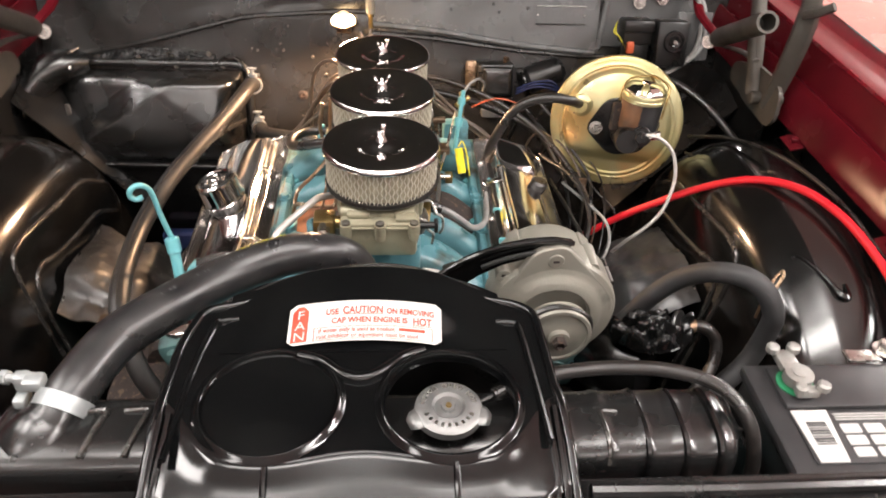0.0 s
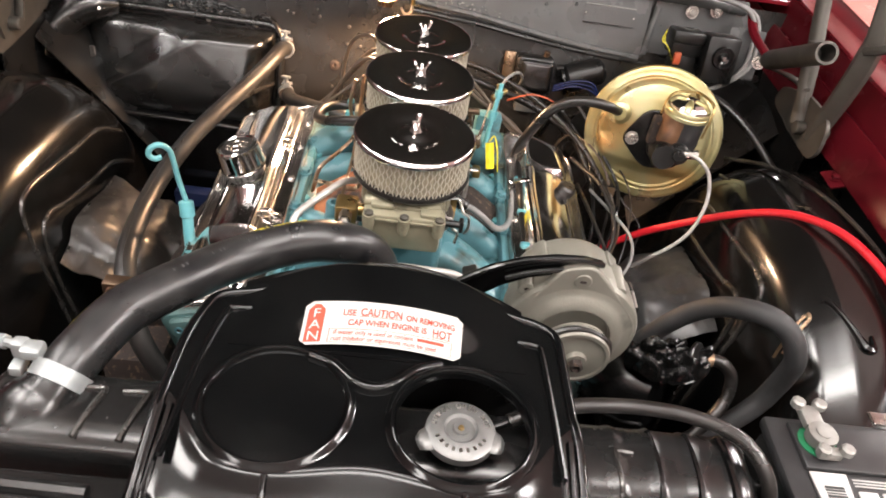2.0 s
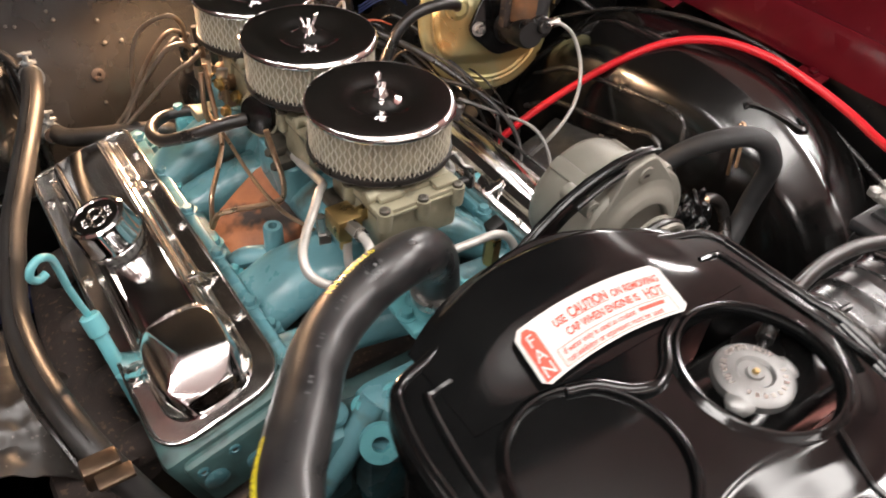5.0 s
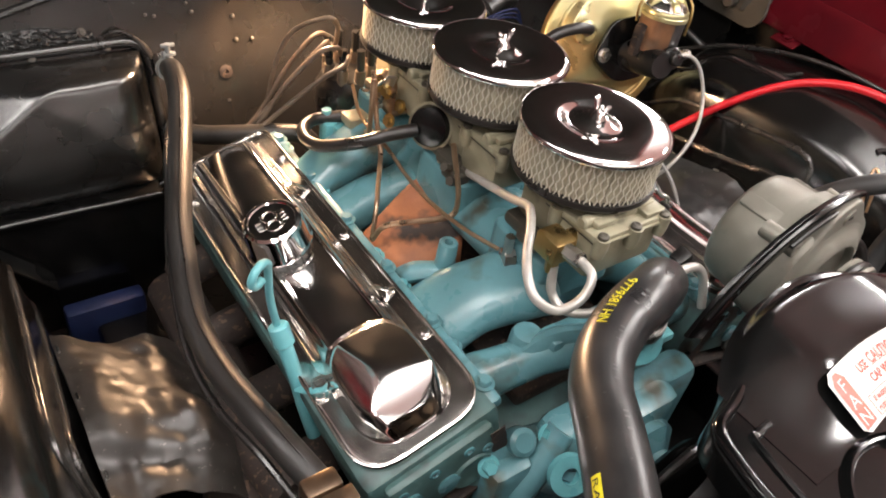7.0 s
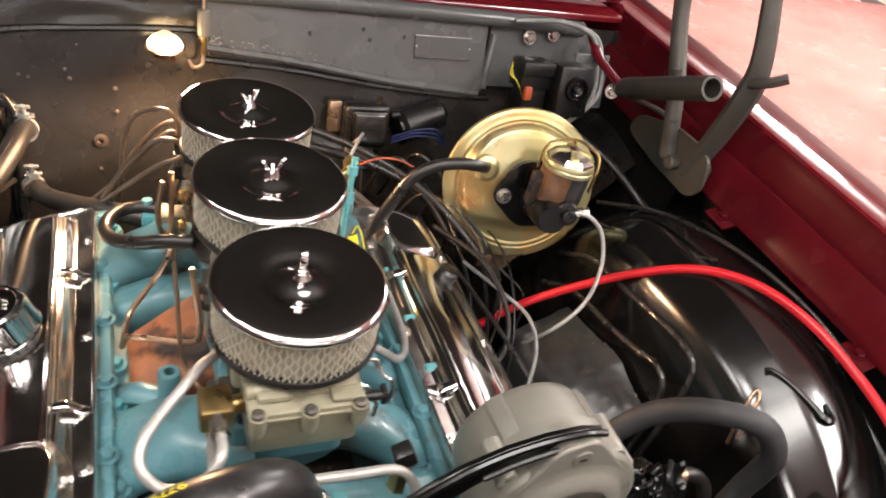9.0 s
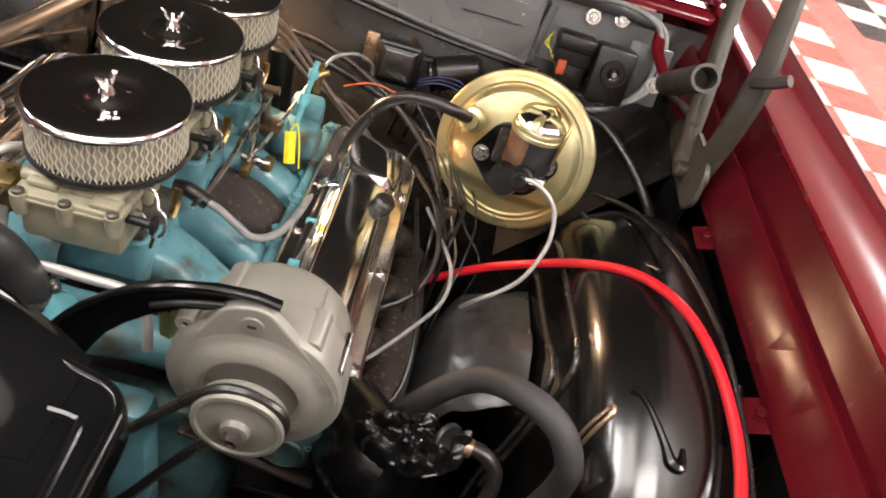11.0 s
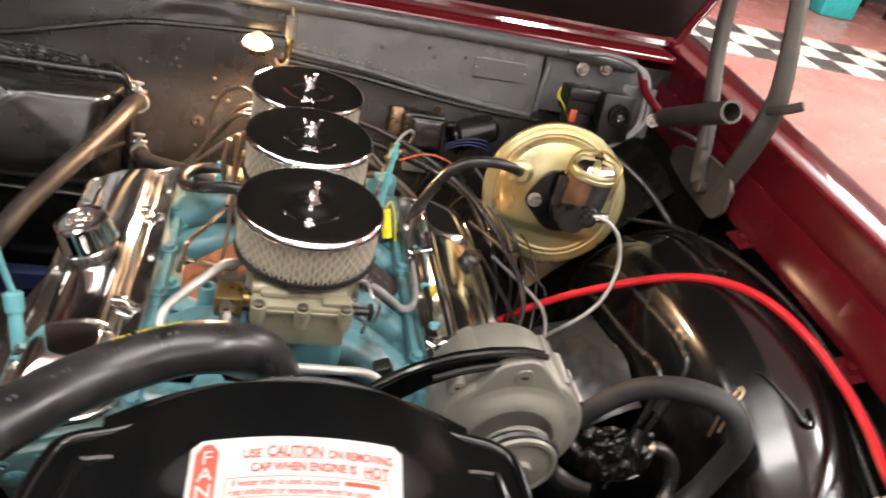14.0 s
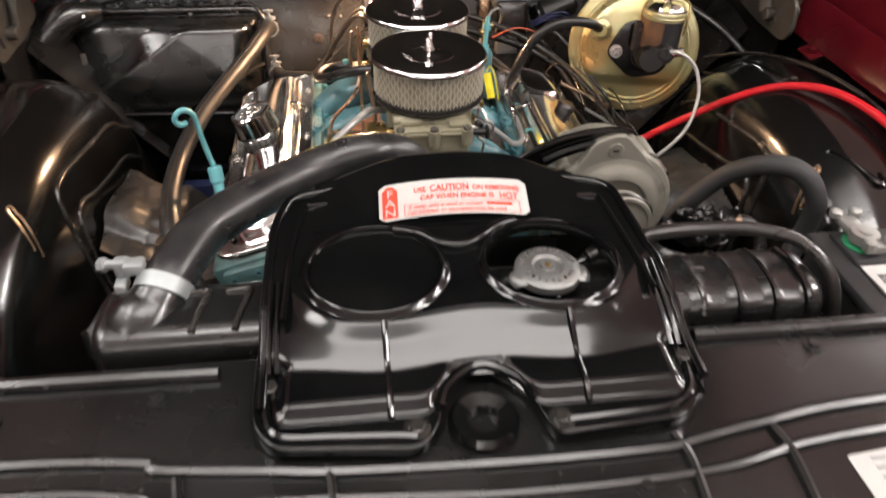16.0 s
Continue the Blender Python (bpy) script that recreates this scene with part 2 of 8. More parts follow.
BATTERY_GREY = material("battery_grey", (0.022, 0.022, 0.023), 0.38, 0, (0.034, 0.033, 0.034), 30, 0.6, 600, 0.05, 0.08)
LEAD = material("lead", (0.34, 0.335, 0.32), 0.48, 0.6, (0.24, 0.23, 0.21), 60, 0.9, 300, 0.2, 0.1)
GREEN_FELT = material("green_felt", (0.015, 0.21, 0.085), 0.8, 0, (0.01, 0.14, 0.055), 80, 0.8, 600, 0.3)
CLAMP_WHITE = material("zinc_clamp", (0.36, 0.38, 0.38), 0.40, 0.4, (0.28, 0.30, 0.30), 60, 0.8, 400, 0.08, 0.1)
FLOOR_RED = material("red_floor_epoxy", (0.50, 0.235, 0.205), 0.24, 0, (0.42, 0.16, 0.135), 2.2, 0.9, 60, 0.03, 0.08, speck=(0.50, 0.26, 0.22), speck_scale=7, speck_cut=0.66)
TILE_WHITE = material("white_tile", (0.70, 0.65, 0.57), 0.3, 0, (0.62, 0.57, 0.49), 5, 0.8, 80, 0.02, 0.08, vary=0.05)
TILE_RED = material("red_tile", (0.56, 0.17, 0.14), 0.3, 0, (0.50, 0.14, 0.115), 5, 0.8, 80, 0.02, 0.08, vary=0.05)
TILE_DARK = material("dark_tile", (0.10, 0.085, 0.08), 0.3, 0, (0.07, 0.06, 0.055), 5, 0.8, 80, 0.02, 0.08, vary=0.08)
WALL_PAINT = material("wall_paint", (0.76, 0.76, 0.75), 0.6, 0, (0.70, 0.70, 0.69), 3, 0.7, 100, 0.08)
# darker wall tones: how little light a side gives back, put in colour
WALL_HALF_LIT = material("half_lit_wall", (0.45, 0.44, 0.425), 0.6, 0, (0.40, 0.39, 0.38), 3, 0.7, 100, 0.08)
WALL_UNLIT = material("unlit_wall", (0.07, 0.068, 0.066), 0.6, 0, (0.055, 0.054, 0.052), 3, 0.7, 100, 0.08)
MESH = material("filter_mesh", (0.58, 0.54, 0.43), 0.42, 0.3, (0.64, 0.61, 0.52), 60, 0.7)
BRUSHED = material("brushed_chrome", (0.80, 0.78, 0.75), 0.20, 1.0, (0.70, 0.68, 0.65), 40, 0.8, 300, 0.02, 0.07)
LENS = material("lamp_lens", (1.0, 0.62, 0.36), 0.3, emit=1.2)
CEILING_PAINT = material("ceiling_paint", (0.55, 0.555, 0.55), 0.7, 0, (0.49, 0.495, 0.49), 3, 0.7, 100, 0.08)
BULB_GLOW = material("bulb_glow", (1.0, 0.70, 0.38), 0.3, emit=26.0)
DIFFUSER = material("lamp_diffuser", (1.0, 0.97, 0.92), 0.4, emit=5.0)
TEAL_BIN = material("teal_plastic", (0.03, 0.42, 0.42), 0.4)


# ---------------------------------------------------------------- mesh helpers
def box(c, s, bevel=0.0, seg=2, m=None):
    bm = bmesh.new()
    bmesh.ops.create_cube(bm, size=1.0)
    bm.transform(Matrix.Diagonal((*s, 1)))
    if bevel:
        bmesh.ops.bevel(bm, geom=bm.edges[:], offset=min(bevel, 0.49 * min(s)), segments=seg, profile=0.5, affect="EDGES")
    bm.transform((m or Matrix.Identity(4)) @ Matrix.Translation(c))
    return bm


def lathe(profile, n=32, m=None, close=True):
    """Turns (radius, height) rows about z."""
    bm = bmesh.new()
    rings = []
    for r, z in profile:
        if r < 1e-6:
            rings.append([bm.verts.new((0, 0, z))])
        else:
            rings.append([bm.verts.new((r * math.cos(2 * math.pi * i / n), r * math.sin(2 * math.pi * i / n), z)) for i in range(n)])
    for a, b in zip(rings, rings[1:]):
        for i in range(n):
            j = (i + 1) % n
            if len(a) == 1 and len(b) > 1:
                bm.faces.new((a[0], b[i], b[j]))
            elif len(b) == 1 and len(a) > 1:
                bm.faces.new((a[i], a[j], b[0]))
            elif len(a) > 1:
                bm.faces.new((a[i], a[j], b[j], b[i]))
    if close:
        for ring in (rings[0], rings[-1]):
            if len(ring) > 2:
                bm.faces.new(ring)
    bmesh.ops.recalc_face_normals(bm, faces=bm.faces[:])
    if m:
        bm.transform(m)
    return bm


def axis(a, b):
    """A frame at a whose z points to b."""
    a, b = Vector(a), Vector(b)
    return Matrix.Translation(a) @ (b - a).to_track_quat("Z", "Y").to_matrix().to_4x4()


def rod(a, b, r, n=16, r2=None, bevel=0.0):
    h = (Vector(b) - Vector(a)).length
    r2 = r if r2 is None else r2
    if bevel:
        prof = [(0, 0), (r - bevel, 0), (r, bevel), (r2, h - bevel), (r2 - bevel, h), (0, h)]
    else:
        prof = [(0, 0), (r, 0), (r2, h), (0, h)]
    return lathe(prof, n, axis(a, b))


def spline(pts, per=8, closed=False):
    P = [Vector(p) for p in pts]
    if len(P) < 3:
        return P
    out, n = [], len(P)
    for i in range(n if closed else n - 1):
        p0 = P[(i - 1) % n] if closed or i else P[0] * 2 - P[1]
        p1, p2 = P[i], P[(i + 1) % n]
        p3 = P[(i + 2) % n] if closed or i + 2 < n else P[-1] * 2 - P[-2]
        for k in range(per):
            t = k / per
            out.append(0.5 * (2 * p1 + (p2 - p0) * t + (2 * p0 - 5 * p1 + 4 * p2 - p3) * t * t + (3 * p1 - p0 - 3 * p2 + p3) * t ** 3))
    if not closed:
        out.append(P[-1])
    return out


def tube(pts, r, n=12, per=8, smooth=True, closed=False, flat=1.0):
    """A round (or flattened) bar along a smooth line; r is one radius or one for each point."""
    path = spline(pts, per, closed) if smooth else [Vector(p) for p in pts]
    N = len(path)
    if isinstance(r, (int, float)):
        radii = [r] * N
    else:
        radii = [float(np.interp(i / (N - 1), np.linspace(0, 1, len(r)), r)) for i in range(N)]
    bm = bmesh.new()
    up, rings = None, []
    for i, p in enumerate(path):
        if closed:
            d = (path[(i + 1) % N] - path[i - 1]).normalized()
        else:
            d = (path[min(i + 1, N - 1)] - path[max(i - 1, 0)]).normalized()
        if up is None:
            up = d.orthogonal().normalized()
            if abs(d.z) < 0.9:
                up = (Vector((0, 0, 1)) - d * d.z).normalized()
        up = (up - d * up.dot(d)).normalized()
        side = d.cross(up)
        rings.append([bm.verts.new(p + (side * math.cos(a) + up * math.sin(a) * flat) * radii[i]) for a in (2 * math.pi * k / n for k in range(n))])
    pairs = list(zip(rings, rings[1:])) + ([(rings[-1], rings[0])] if closed else [])
    for a, b in pairs:
        for k in range(n):
            j = (k + 1) % n
            bm.faces.new((a[k], a[j], b[j], b[k]))
    if not closed:
        bm.faces.new(rings[0])
        bm.faces.new(rings[-1])
    bmesh.ops.recalc_face_normals(bm, faces=bm.faces[:])
    return bm


def merge(*bms):
    out = bmesh.new()
    for b in bms:
        me = bpy.data.meshes.new("tmp")
        b.to_mesh(me)
        b.free()
        out.from_mesh(me)
        bpy.data.meshes.remove(me)
    return out


def round_poly(pts, rad, n=5):
    """Rounds the corners of a flat outline; rad is one radius or one for each corner."""
    out, N = [], len(pts)
    for i in range(N):
        p, a, b = Vector(pts[i]), Vector(pts[i - 1]), Vector(pts[(i + 1) % N])
        r = rad[i] if isinstance(rad, (list, tuple)) else rad
        da, db = (a - p), (b - p)
        r = min(r, da.length * 0.45, db.length * 0.45)
        p0, p1 = p + da.normalized() * r, p + db.normalized() * r
        for k in range(n + 1):
            t = k / n
            out.append(p0 * (1 - t) ** 2 + p * 2 * t * (1 - t) + p1 * t * t)
    return out


def offset(poly, d):
    """Moves a counter-clockwise outline inwards by d."""
    N, out = len(poly), []
    for i in range(N):
        e = (poly[(i + 1) % N] - poly[i - 1])
        nrm = Vector((-e.y, e.x)).normalized()
        out.append(poly[i] + nrm * d)
    return out


def plate(outline, top, depth, bevel=0.003, holes=(), m=None, steps=4):
    """A pressed plate: rounded upper edge, side walls, round holes."""
    poly = [Vector(p[:2]) for p in outline]
    area = sum(poly[i].x * poly[(i + 1) % len(poly)].y - poly[(i + 1) % len(poly)].x * poly[i].y for i in range(len(poly)))
    if area < 0:
        poly.reverse()
    bm = bmesh.new()
    rows = [(0.0, top - depth)] + [(bevel * (1 - math.cos(a)), top - bevel + bevel * math.sin(a)) for a in (math.pi / 2 * k / steps for k in range(steps + 1))]
    rings = []
    for off, z in rows:
        q = offset(poly, off)
        rings.append([bm.verts.new((p.x, p.y, z)) for p in q])
    N = len(poly)
    for a, b in zip(rings, rings[1:]):
        for k in range(N):
            j = (k + 1) % N
            bm.faces.new((a[k], a[j], b[j], b[k]))
    edges = [bm.edges.get((rings[-1][k], rings[-1][(k + 1) % N])) for k in range(N)]
    for cx, cy, r in holes:
        h = [bm.verts.new((cx + r * math.cos(2 * math.pi * k / 40), cy + r * math.sin(2 * math.pi * k / 40), top)) for k in range(40)]
        low = [bm.verts.new((v.co.x, v.co.y, top - 0.006)) for v in h]
        for k in range(40):
            edges.append(bm.edges.new((h[k], h[(k + 1) % 40])))
            bm.faces.new((h[k], h[(k + 1) % 40], low[(k + 1) % 40], low[k]))
    bmesh.ops.triangle_fill(bm, edges=edges, use_beauty=True)
    if not holes:
        bm.faces.new(rings[0])
    bmesh.ops.recalc_face_normals(bm, faces=bm.faces[:])
    if m:
        bm.transform(m)
    return bm


def sheet(fn, nu, nv, thick=0.0):
    """A surface fn(u, v) with u, v in 0..1, given thickness downwards along its normal."""
    bm = bmesh.new()
    P = [[Vector(fn(i / nu, j / nv)) for j in range(nv + 1)] for i in range(nu + 1)]
    top = [[bm.verts.new(p) for p in row] for row in P]
    for i in range(nu):
        for j in range(nv):
            bm.faces.new((top[i][j], top[i + 1][j], top[i + 1][j + 1], top[i][j + 1]))
    if thick:
        bm.normal_update()
        low = [[bm.verts.new(v.co - v.normal * thick) for v in row] for row in top]
        for i in range(nu):
            for j in range(nv):
                bm.faces.new((low[i][j + 1], low[i + 1][j + 1], low[i + 1][j], low[i][j]))
        for i in range(nu):
            bm.faces.new((top[i][0], low[i][0], low[i + 1][0], top[i + 1][0]))
            bm.faces.new((top[i + 1][nv], low[i + 1][nv], low[i][nv], top[i][nv]))
        for j in range(nv):
            bm.faces.new((top[0][j + 1], low[0][j + 1], low[0][j], top[0][j]))
            bm.faces.new((top[nu][j], low[nu][j], low[nu][j + 1], top[nu][j + 1]))
    bmesh.ops.recalc_face_normals(bm, faces=bm.faces[:])
    return bm


def smooth01(a, b, x):
    t = min(1.0, max(0.0, (x - a) / (b - a)))
    return t * t * (3 - 2 * t)


def finish(bm, name, mat, sharp=38):
    for f in bm.faces:
        f.smooth = True
    me = bpy.data.meshes.new(name)
    bm.to_mesh(me)
    bm.free()
    me.materials.append(mat)
    me.set_sharp_from_angle(angle=radians(sharp))
    return me


def thing(name, base, label, category, group="", kind="", turn=(0, 0, 0)):
    """An Empty at a thing's base that carries its parts."""
    ob = new(name)
    ob.empty_display_size = 0.02
    ob.matrix_basis = pose(*base, *turn)
    return tagged(ob, label, category, group, kind)


def part(name, bm, mat, parent, label="", local=False, sharp=38):
    """Links a bmesh (in the world's place, or local to the thing) as one mesh under a thing or a part."""
    root = parent
    while root.parent:
        root = root.parent
    if not local:
        bm.transform(root.matrix_basis.inverted())
    ob = new(name, finish(bm, name, mat, sharp))
    ob.parent = parent
    return tagged(ob, label) if label else ob


def single(name, bm, mat, label, category, group="", kind="", sharp=38):
    """A thing that is one mesh, with its origin at its base."""
    zs = min(v.co.z for v in bm.verts)
    c = Vector((sum(v.co.x for v in bm.verts) / len(bm.verts), sum(v.co.y for v in bm.verts) / len(bm.verts), zs))
    bm.transform(Matrix.Translation(-c))
    ob = new(name, finish(bm, name, mat, sharp))
    ob.location = c
    return tagged(ob, label, category, group, kind)


def text_mesh(body, size, m, align="LEFT", thick=0.0, spacing=1.0, width=None, bold=0.0):
    cu = bpy.data.curves.new("text", "FONT")
    cu.offset = bold
    cu.body, cu.size, cu.align_x, cu.extrude, cu.space_character = body, size, align, thick, spacing
    ob = bpy.data.objects.new("text", cu)
    scene.collection.objects.link(ob)
    bpy.context.view_layer.update()
    me = bpy.data.meshes.new_from_object(ob.evaluated_get(bpy.context.evaluated_depsgraph_get()))
    bpy.data.objects.remove(ob)
    bm = bmesh.new()
    bm.from_mesh(me)
    bpy.data.meshes.remove(me)
    if width:
        w = max(v.co.x for v in bm.verts) - min(v.co.x for v in bm.verts)
        bm.transform(Matrix.Diagonal((width / w, 1, 1, 1)))
    bm.transform(m)
    return bm


def bolt(place, direction, r=0.006, h=0.006, washer=True):
    """A hex head on a washer."""
    m = axis(place, Vector(place) + Vector(direction))
    parts = [lathe([(0, 0.001), (r, 0.001), (r, h * 0.8), (r * 0.85, h), (0, h)], 6, m)]
    if washer:
        parts.append(lathe([(0, 0), (r * 1.5, 0), (r * 1.5, 0.0014), (0, 0.0014)], 18, m))
    return merge(*parts)


# ---------------------------------------------------------------- garage
def build_garage():
    single("floor", box((1.5, 1.5, -0.05), (13, 14, 0.1)), FLOOR_RED, "worn red epoxy garage floor", "floor", kind="structure")
    single("ceiling", box((1.5, 1.5, CEIL + 0.05), (13, 14, 0.1)), CEILING_PAINT, "plain white garage ceiling", "ceiling", kind="structure")
    # south wall coloured bright, east half, others dark, to set the reflections
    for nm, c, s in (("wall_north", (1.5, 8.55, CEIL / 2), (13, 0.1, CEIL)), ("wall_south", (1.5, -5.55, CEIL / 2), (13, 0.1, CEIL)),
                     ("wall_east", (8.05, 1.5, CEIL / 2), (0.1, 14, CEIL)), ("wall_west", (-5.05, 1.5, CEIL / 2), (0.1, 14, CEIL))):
        single(nm, box(c, s), WALL_PAINT if nm == "wall_south" else WALL_HALF_LIT if nm == "wall_east" else WALL_UNLIT, "garage wall, brightness of its side put in the colour", "wall", kind="structure")
    for k, (lx, ly, sx, sy, watts) in enumerate(LIGHT_SPOTS):
        zl = HUNG if k in CEILING_FILLS else CEIL
        t = thing("ceiling_light", (lx, ly, zl - 0.07), "white rectangular ceiling light fixture", "ceiling light", "garage ceiling lights")
        part("housing", box((0, 0, 0.035), (sx + 0.06, sy + 0.08, 0.07), 0.008), WALL_PAINT, t, local=True)
        part("diffuser", box((0, 0, -0.004), (sx, sy, 0.008), 0.003), DIFFUSER, t, local=True)
        # rods made up to carry the lowered fixtures with the added upward lamps
        if zl < CEIL:
            for dx in (-0.4, 0.4):
                part("hanging_rod", rod((dx * sx, 0, 0.07), (dx * sx, 0, 0.07 + CEIL - zl), 0.006, 8), STEEL, t, local=True)


build_garage()


# ---------------------------------------------------------------- car body round the bay
def fx(y):
    """How far the fender's lines swing inwards towards the rear."""
    return -0.07 * (y - 1.0)


def fz(y):
    return 0.05 * (y - 1.0)


def build_fender(side, name, label):
    t = thing(name, (side * 0.85, 0.9, 0.3), label, "fender")
    sec = [(0.7495, 0.820), (0.7500, 0.826), (0.753, 0.836), (0.768, 0.881), (0.7735, 0.8880), (0.778, 0.8872), (0.783, 0.880), (0.787, 0.879), (0.791, 0.885), (0.801, 0.928),
           (0.8045, 0.9395), (0.8075, 0.9435), (0.814, 0.945), (0.85, 0.944), (0.90, 0.938), (0.940, 0.927), (0.957, 0.917), (0.962, 0.905), (0.968, 0.86), (0.98, 0.60), (0.975, 0.35)]

    def surf(rows, thick):
        ys = [0.02 + 1.78 * k / 44 for k in range(45)]

        def fn(u, v):
            y = ys[min(44, round(u * 44))]
            k = v * (len(rows) - 1)
            i = min(len(rows) - 2, int(k))
            f = k - i
            x = rows[i][0] * (1 - f) + rows[i + 1][0] * f
            z = rows[i][1] * (1 - f) + rows[i + 1][1] * f
            return (side * (x + fx(y)), y, z + (fz(y) if z > 0.7 else 0))
        return sheet(fn, 44, len(rows) - 1, thick)
    part("inner_panel", surf(sec[:5], 0.002), MAROON_DULL, t, "maroon inner fender panel with pressed darts")
    part("gutter", surf(sec[4:11], 0.002), MAROON_DULL, t, "folded maroon gutter along the fender")
    part("outer_panel", surf(sec[10:], 0.002), MAROON, t, "glossy maroon outer fender skin")
    part("gutter_edge", tube([(side * (0.7735 + fx(y)), y, 0.8882 + fz(y)) for y in (0.03, 0.6, 1.2, 1.78)], 0.0016, 6, 8), MAROON, t)
    part("crest_edge", tube([(side * (0.8060 + fx(y)), y, 0.9422 + fz(y)) for y in (0.03, 0.6, 1.2, 1.78)], 0.0016, 6, 8), MAROON, t)

    def apron(y, f, out=0.0):
        return Vector((side * (0.7505 + 0.0205 * f + fx(y) - 0.93 * out), y, 0.829 + 0.058 * f + fz(y) + 0.36 * out))
    for y, k in ((1.105, 1), (0.915, 1), (0.845, -1), (0.58, 1), (0.51, -1)):
        bm = bmesh.new()
        v = [bm.verts.new(p) for p in (apron(y - 0.034, 0.97, 0.0005), apron(y + 0.034, 0.97, 0.0005), apron(y + 0.016 * k, 0.02, 0.0005), apron(y + 0.004 * k, 0.72, 0.0050))]
        for f in ((0, 1, 3), (1, 2, 3), (2, 0, 3)):
            bm.faces.new([v[i] for i in f])
        bmesh.ops.recalc_face_normals(bm, faces=bm.faces[:])
        part("dart", bm, MAROON_DULL, t)
    for y in (1.15, 0.855):
        p = apron(y, -0.25)
        part("tab", box((0, 0, 0), (0.036, 0.050, 0.003), 0.001, m=Matrix.Translation(p) @ Matrix.Rotation(radians(-18 * side), 4, "Y")), MAROON_DULL, t)
        part("bolt", bolt(p + Vector((0, 0, 0.002)), (-0.3 * side, 0, 1), 0.008, 0.006), MAROON_DULL, t)
    return t


build_fender(1, "fender", "glossy maroon front fender with a folded inner lip")
build_fender(-1, "fender", "glossy maroon front fender beside the heater box")


def wheelhouse_top(y):
    """Height of the dome's crest: an arch at the front, a long flat back that rolls down at its end."""
    d = y - 1.0
    if d <= 0.0:
        return 0.812 - (0.5 - math.sqrt(max(0.0, 0.25 - d * d)))
    e = min(1.0, max(0.0, (d - 0.17) / 0.23))
    return 0.812 - 0.30 * min(d, 0.17) ** 2 - 0.102 * max(0.0, d - 0.17) - 0.40 * (1 - math.sqrt(1 - e * e))


WHEEL_SECTION = spline([(0.070, 0.22, 0), (0.068, 0.130, 0), (0.066, 0.085, 0), (0.062, 0.050, 0), (0.054, 0.025, 0), (0.042, 0.0115, 0), (0.024, 0.0055, 0), (0.000, 0.0035, 0), (-0.026, 0.0042, 0), (-0.048, 0.0072, 0), (-0.066, 0.0115, 0), (-0.085, 0.023, 0), (-0.105, 0.038, 0),
                        (-0.121, 0.060, 0), (-0.133, 0.098, 0), (-0.143, 0.150, 0), (-0.152, 0.200, 0), (-0.165, 0.27, 0), (-0.185, 0.37, 0), (-0.20, 0.52, 0)], 6)


def build_wheelhouse(side):
    t = thing("wheelhouse", (side * 0.62, 0.95, 0.3), "glossy black domed inner wheelhouse panel", "wheelhouse", "inner wheelhouses")
    n = len(WHEEL_SECTION) - 1

    def fn(u, v):
        y = 0.535 + 0.86 * u
        p = WHEEL_SECTION[round(v * n)]
        wob = 0.0022 * noise.noise(Vector((p.x * 9, y * 7, 3 + side)))
        return (side * (0.700 + fx(y) * 0.5 * (1 - smooth01(-0.05, 0.03, p.x)) + p.x), y, wheelhouse_top(y) - p.y + wob)
    part("panel", sheet(fn, 70, n, 0.002), WHEEL_BLACK, t)
    # front and rear closing walls
    for u, nm in ((0.0, "front_wall"), (1.0, "rear_wall")):
        bm = bmesh.new()
        ring = [bm.verts.new(fn(u, k / 50)) for k in range(51)]
        zb = 0.25
        ring += [bm.verts.new((ring[-1].co.x, ring[-1].co.y, zb)), bm.verts.new((ring[0].co.x, ring[0].co.y, zb))]
        bm.faces.new(ring)
        part(nm, bm, WHEEL_BLACK, t)
    inner = [p for p in WHEEL_SECTION][::-1]

    def on_dome(x, y):
        d = x - 0.700 - fx(y) * 0.5
        return wheelhouse_top(y) - float(np.interp(d, [p.x for p in inner], [p.y for p in inner])) + 0.002

    # pressed rails that frame the flap opening; lighter grey carries their highlight
    for dx, dy in ((0.0, 0.0), (0.013, 0.018)):
        pts = [(0.545 + dx, 1.28), (0.547 + dx, 1.20), (0.551 + dx, 1.11), (0.556 + dx, 1.03), (0.560 + dx, 0.985 - dy), (0.559 + dx, 0.955 - dy), (0.552 + dx, 0.942 - dy), (0.541 + dx, 0.937 - dy), (0.522 + dx, 0.935 - dy), (0.510 + dx, 0.93 - dy)]
        part("rail", tube([(side * x, y, on_dome(x, y) + 0.001) for x, y in pts], 0.0050, 10, 8), RAIL, t, "glossy rail with its highlight put in the paint colour")
    # wire clip and hook pressed in the dome
    part("clip", tube([(side * x, y, on_dome(x, y)) for x, y in ((0.573, 0.832), (0.584, 0.845), (0.602, 0.858), (0.604, 0.850), (0.590, 0.838), (0.578, 0.826))], 0.0026, 8, 5), BRONZE, t, "bronze wire clip")
    part("pressed_hook", tube([(side * x, y, on_dome(x, y) - 0.002) for x, y in ((0.622, 0.874), (0.630, 0.868), (0.642, 0.845), (0.656, 0.815), (0.664, 0.797), (0.674, 0.794), (0.676, 0.812))], [0.006, 0.005, 0.004, 0.005, 0.008, 0.007, 0.003], 8, 6), GLOSS_BLACK, t)
    return t


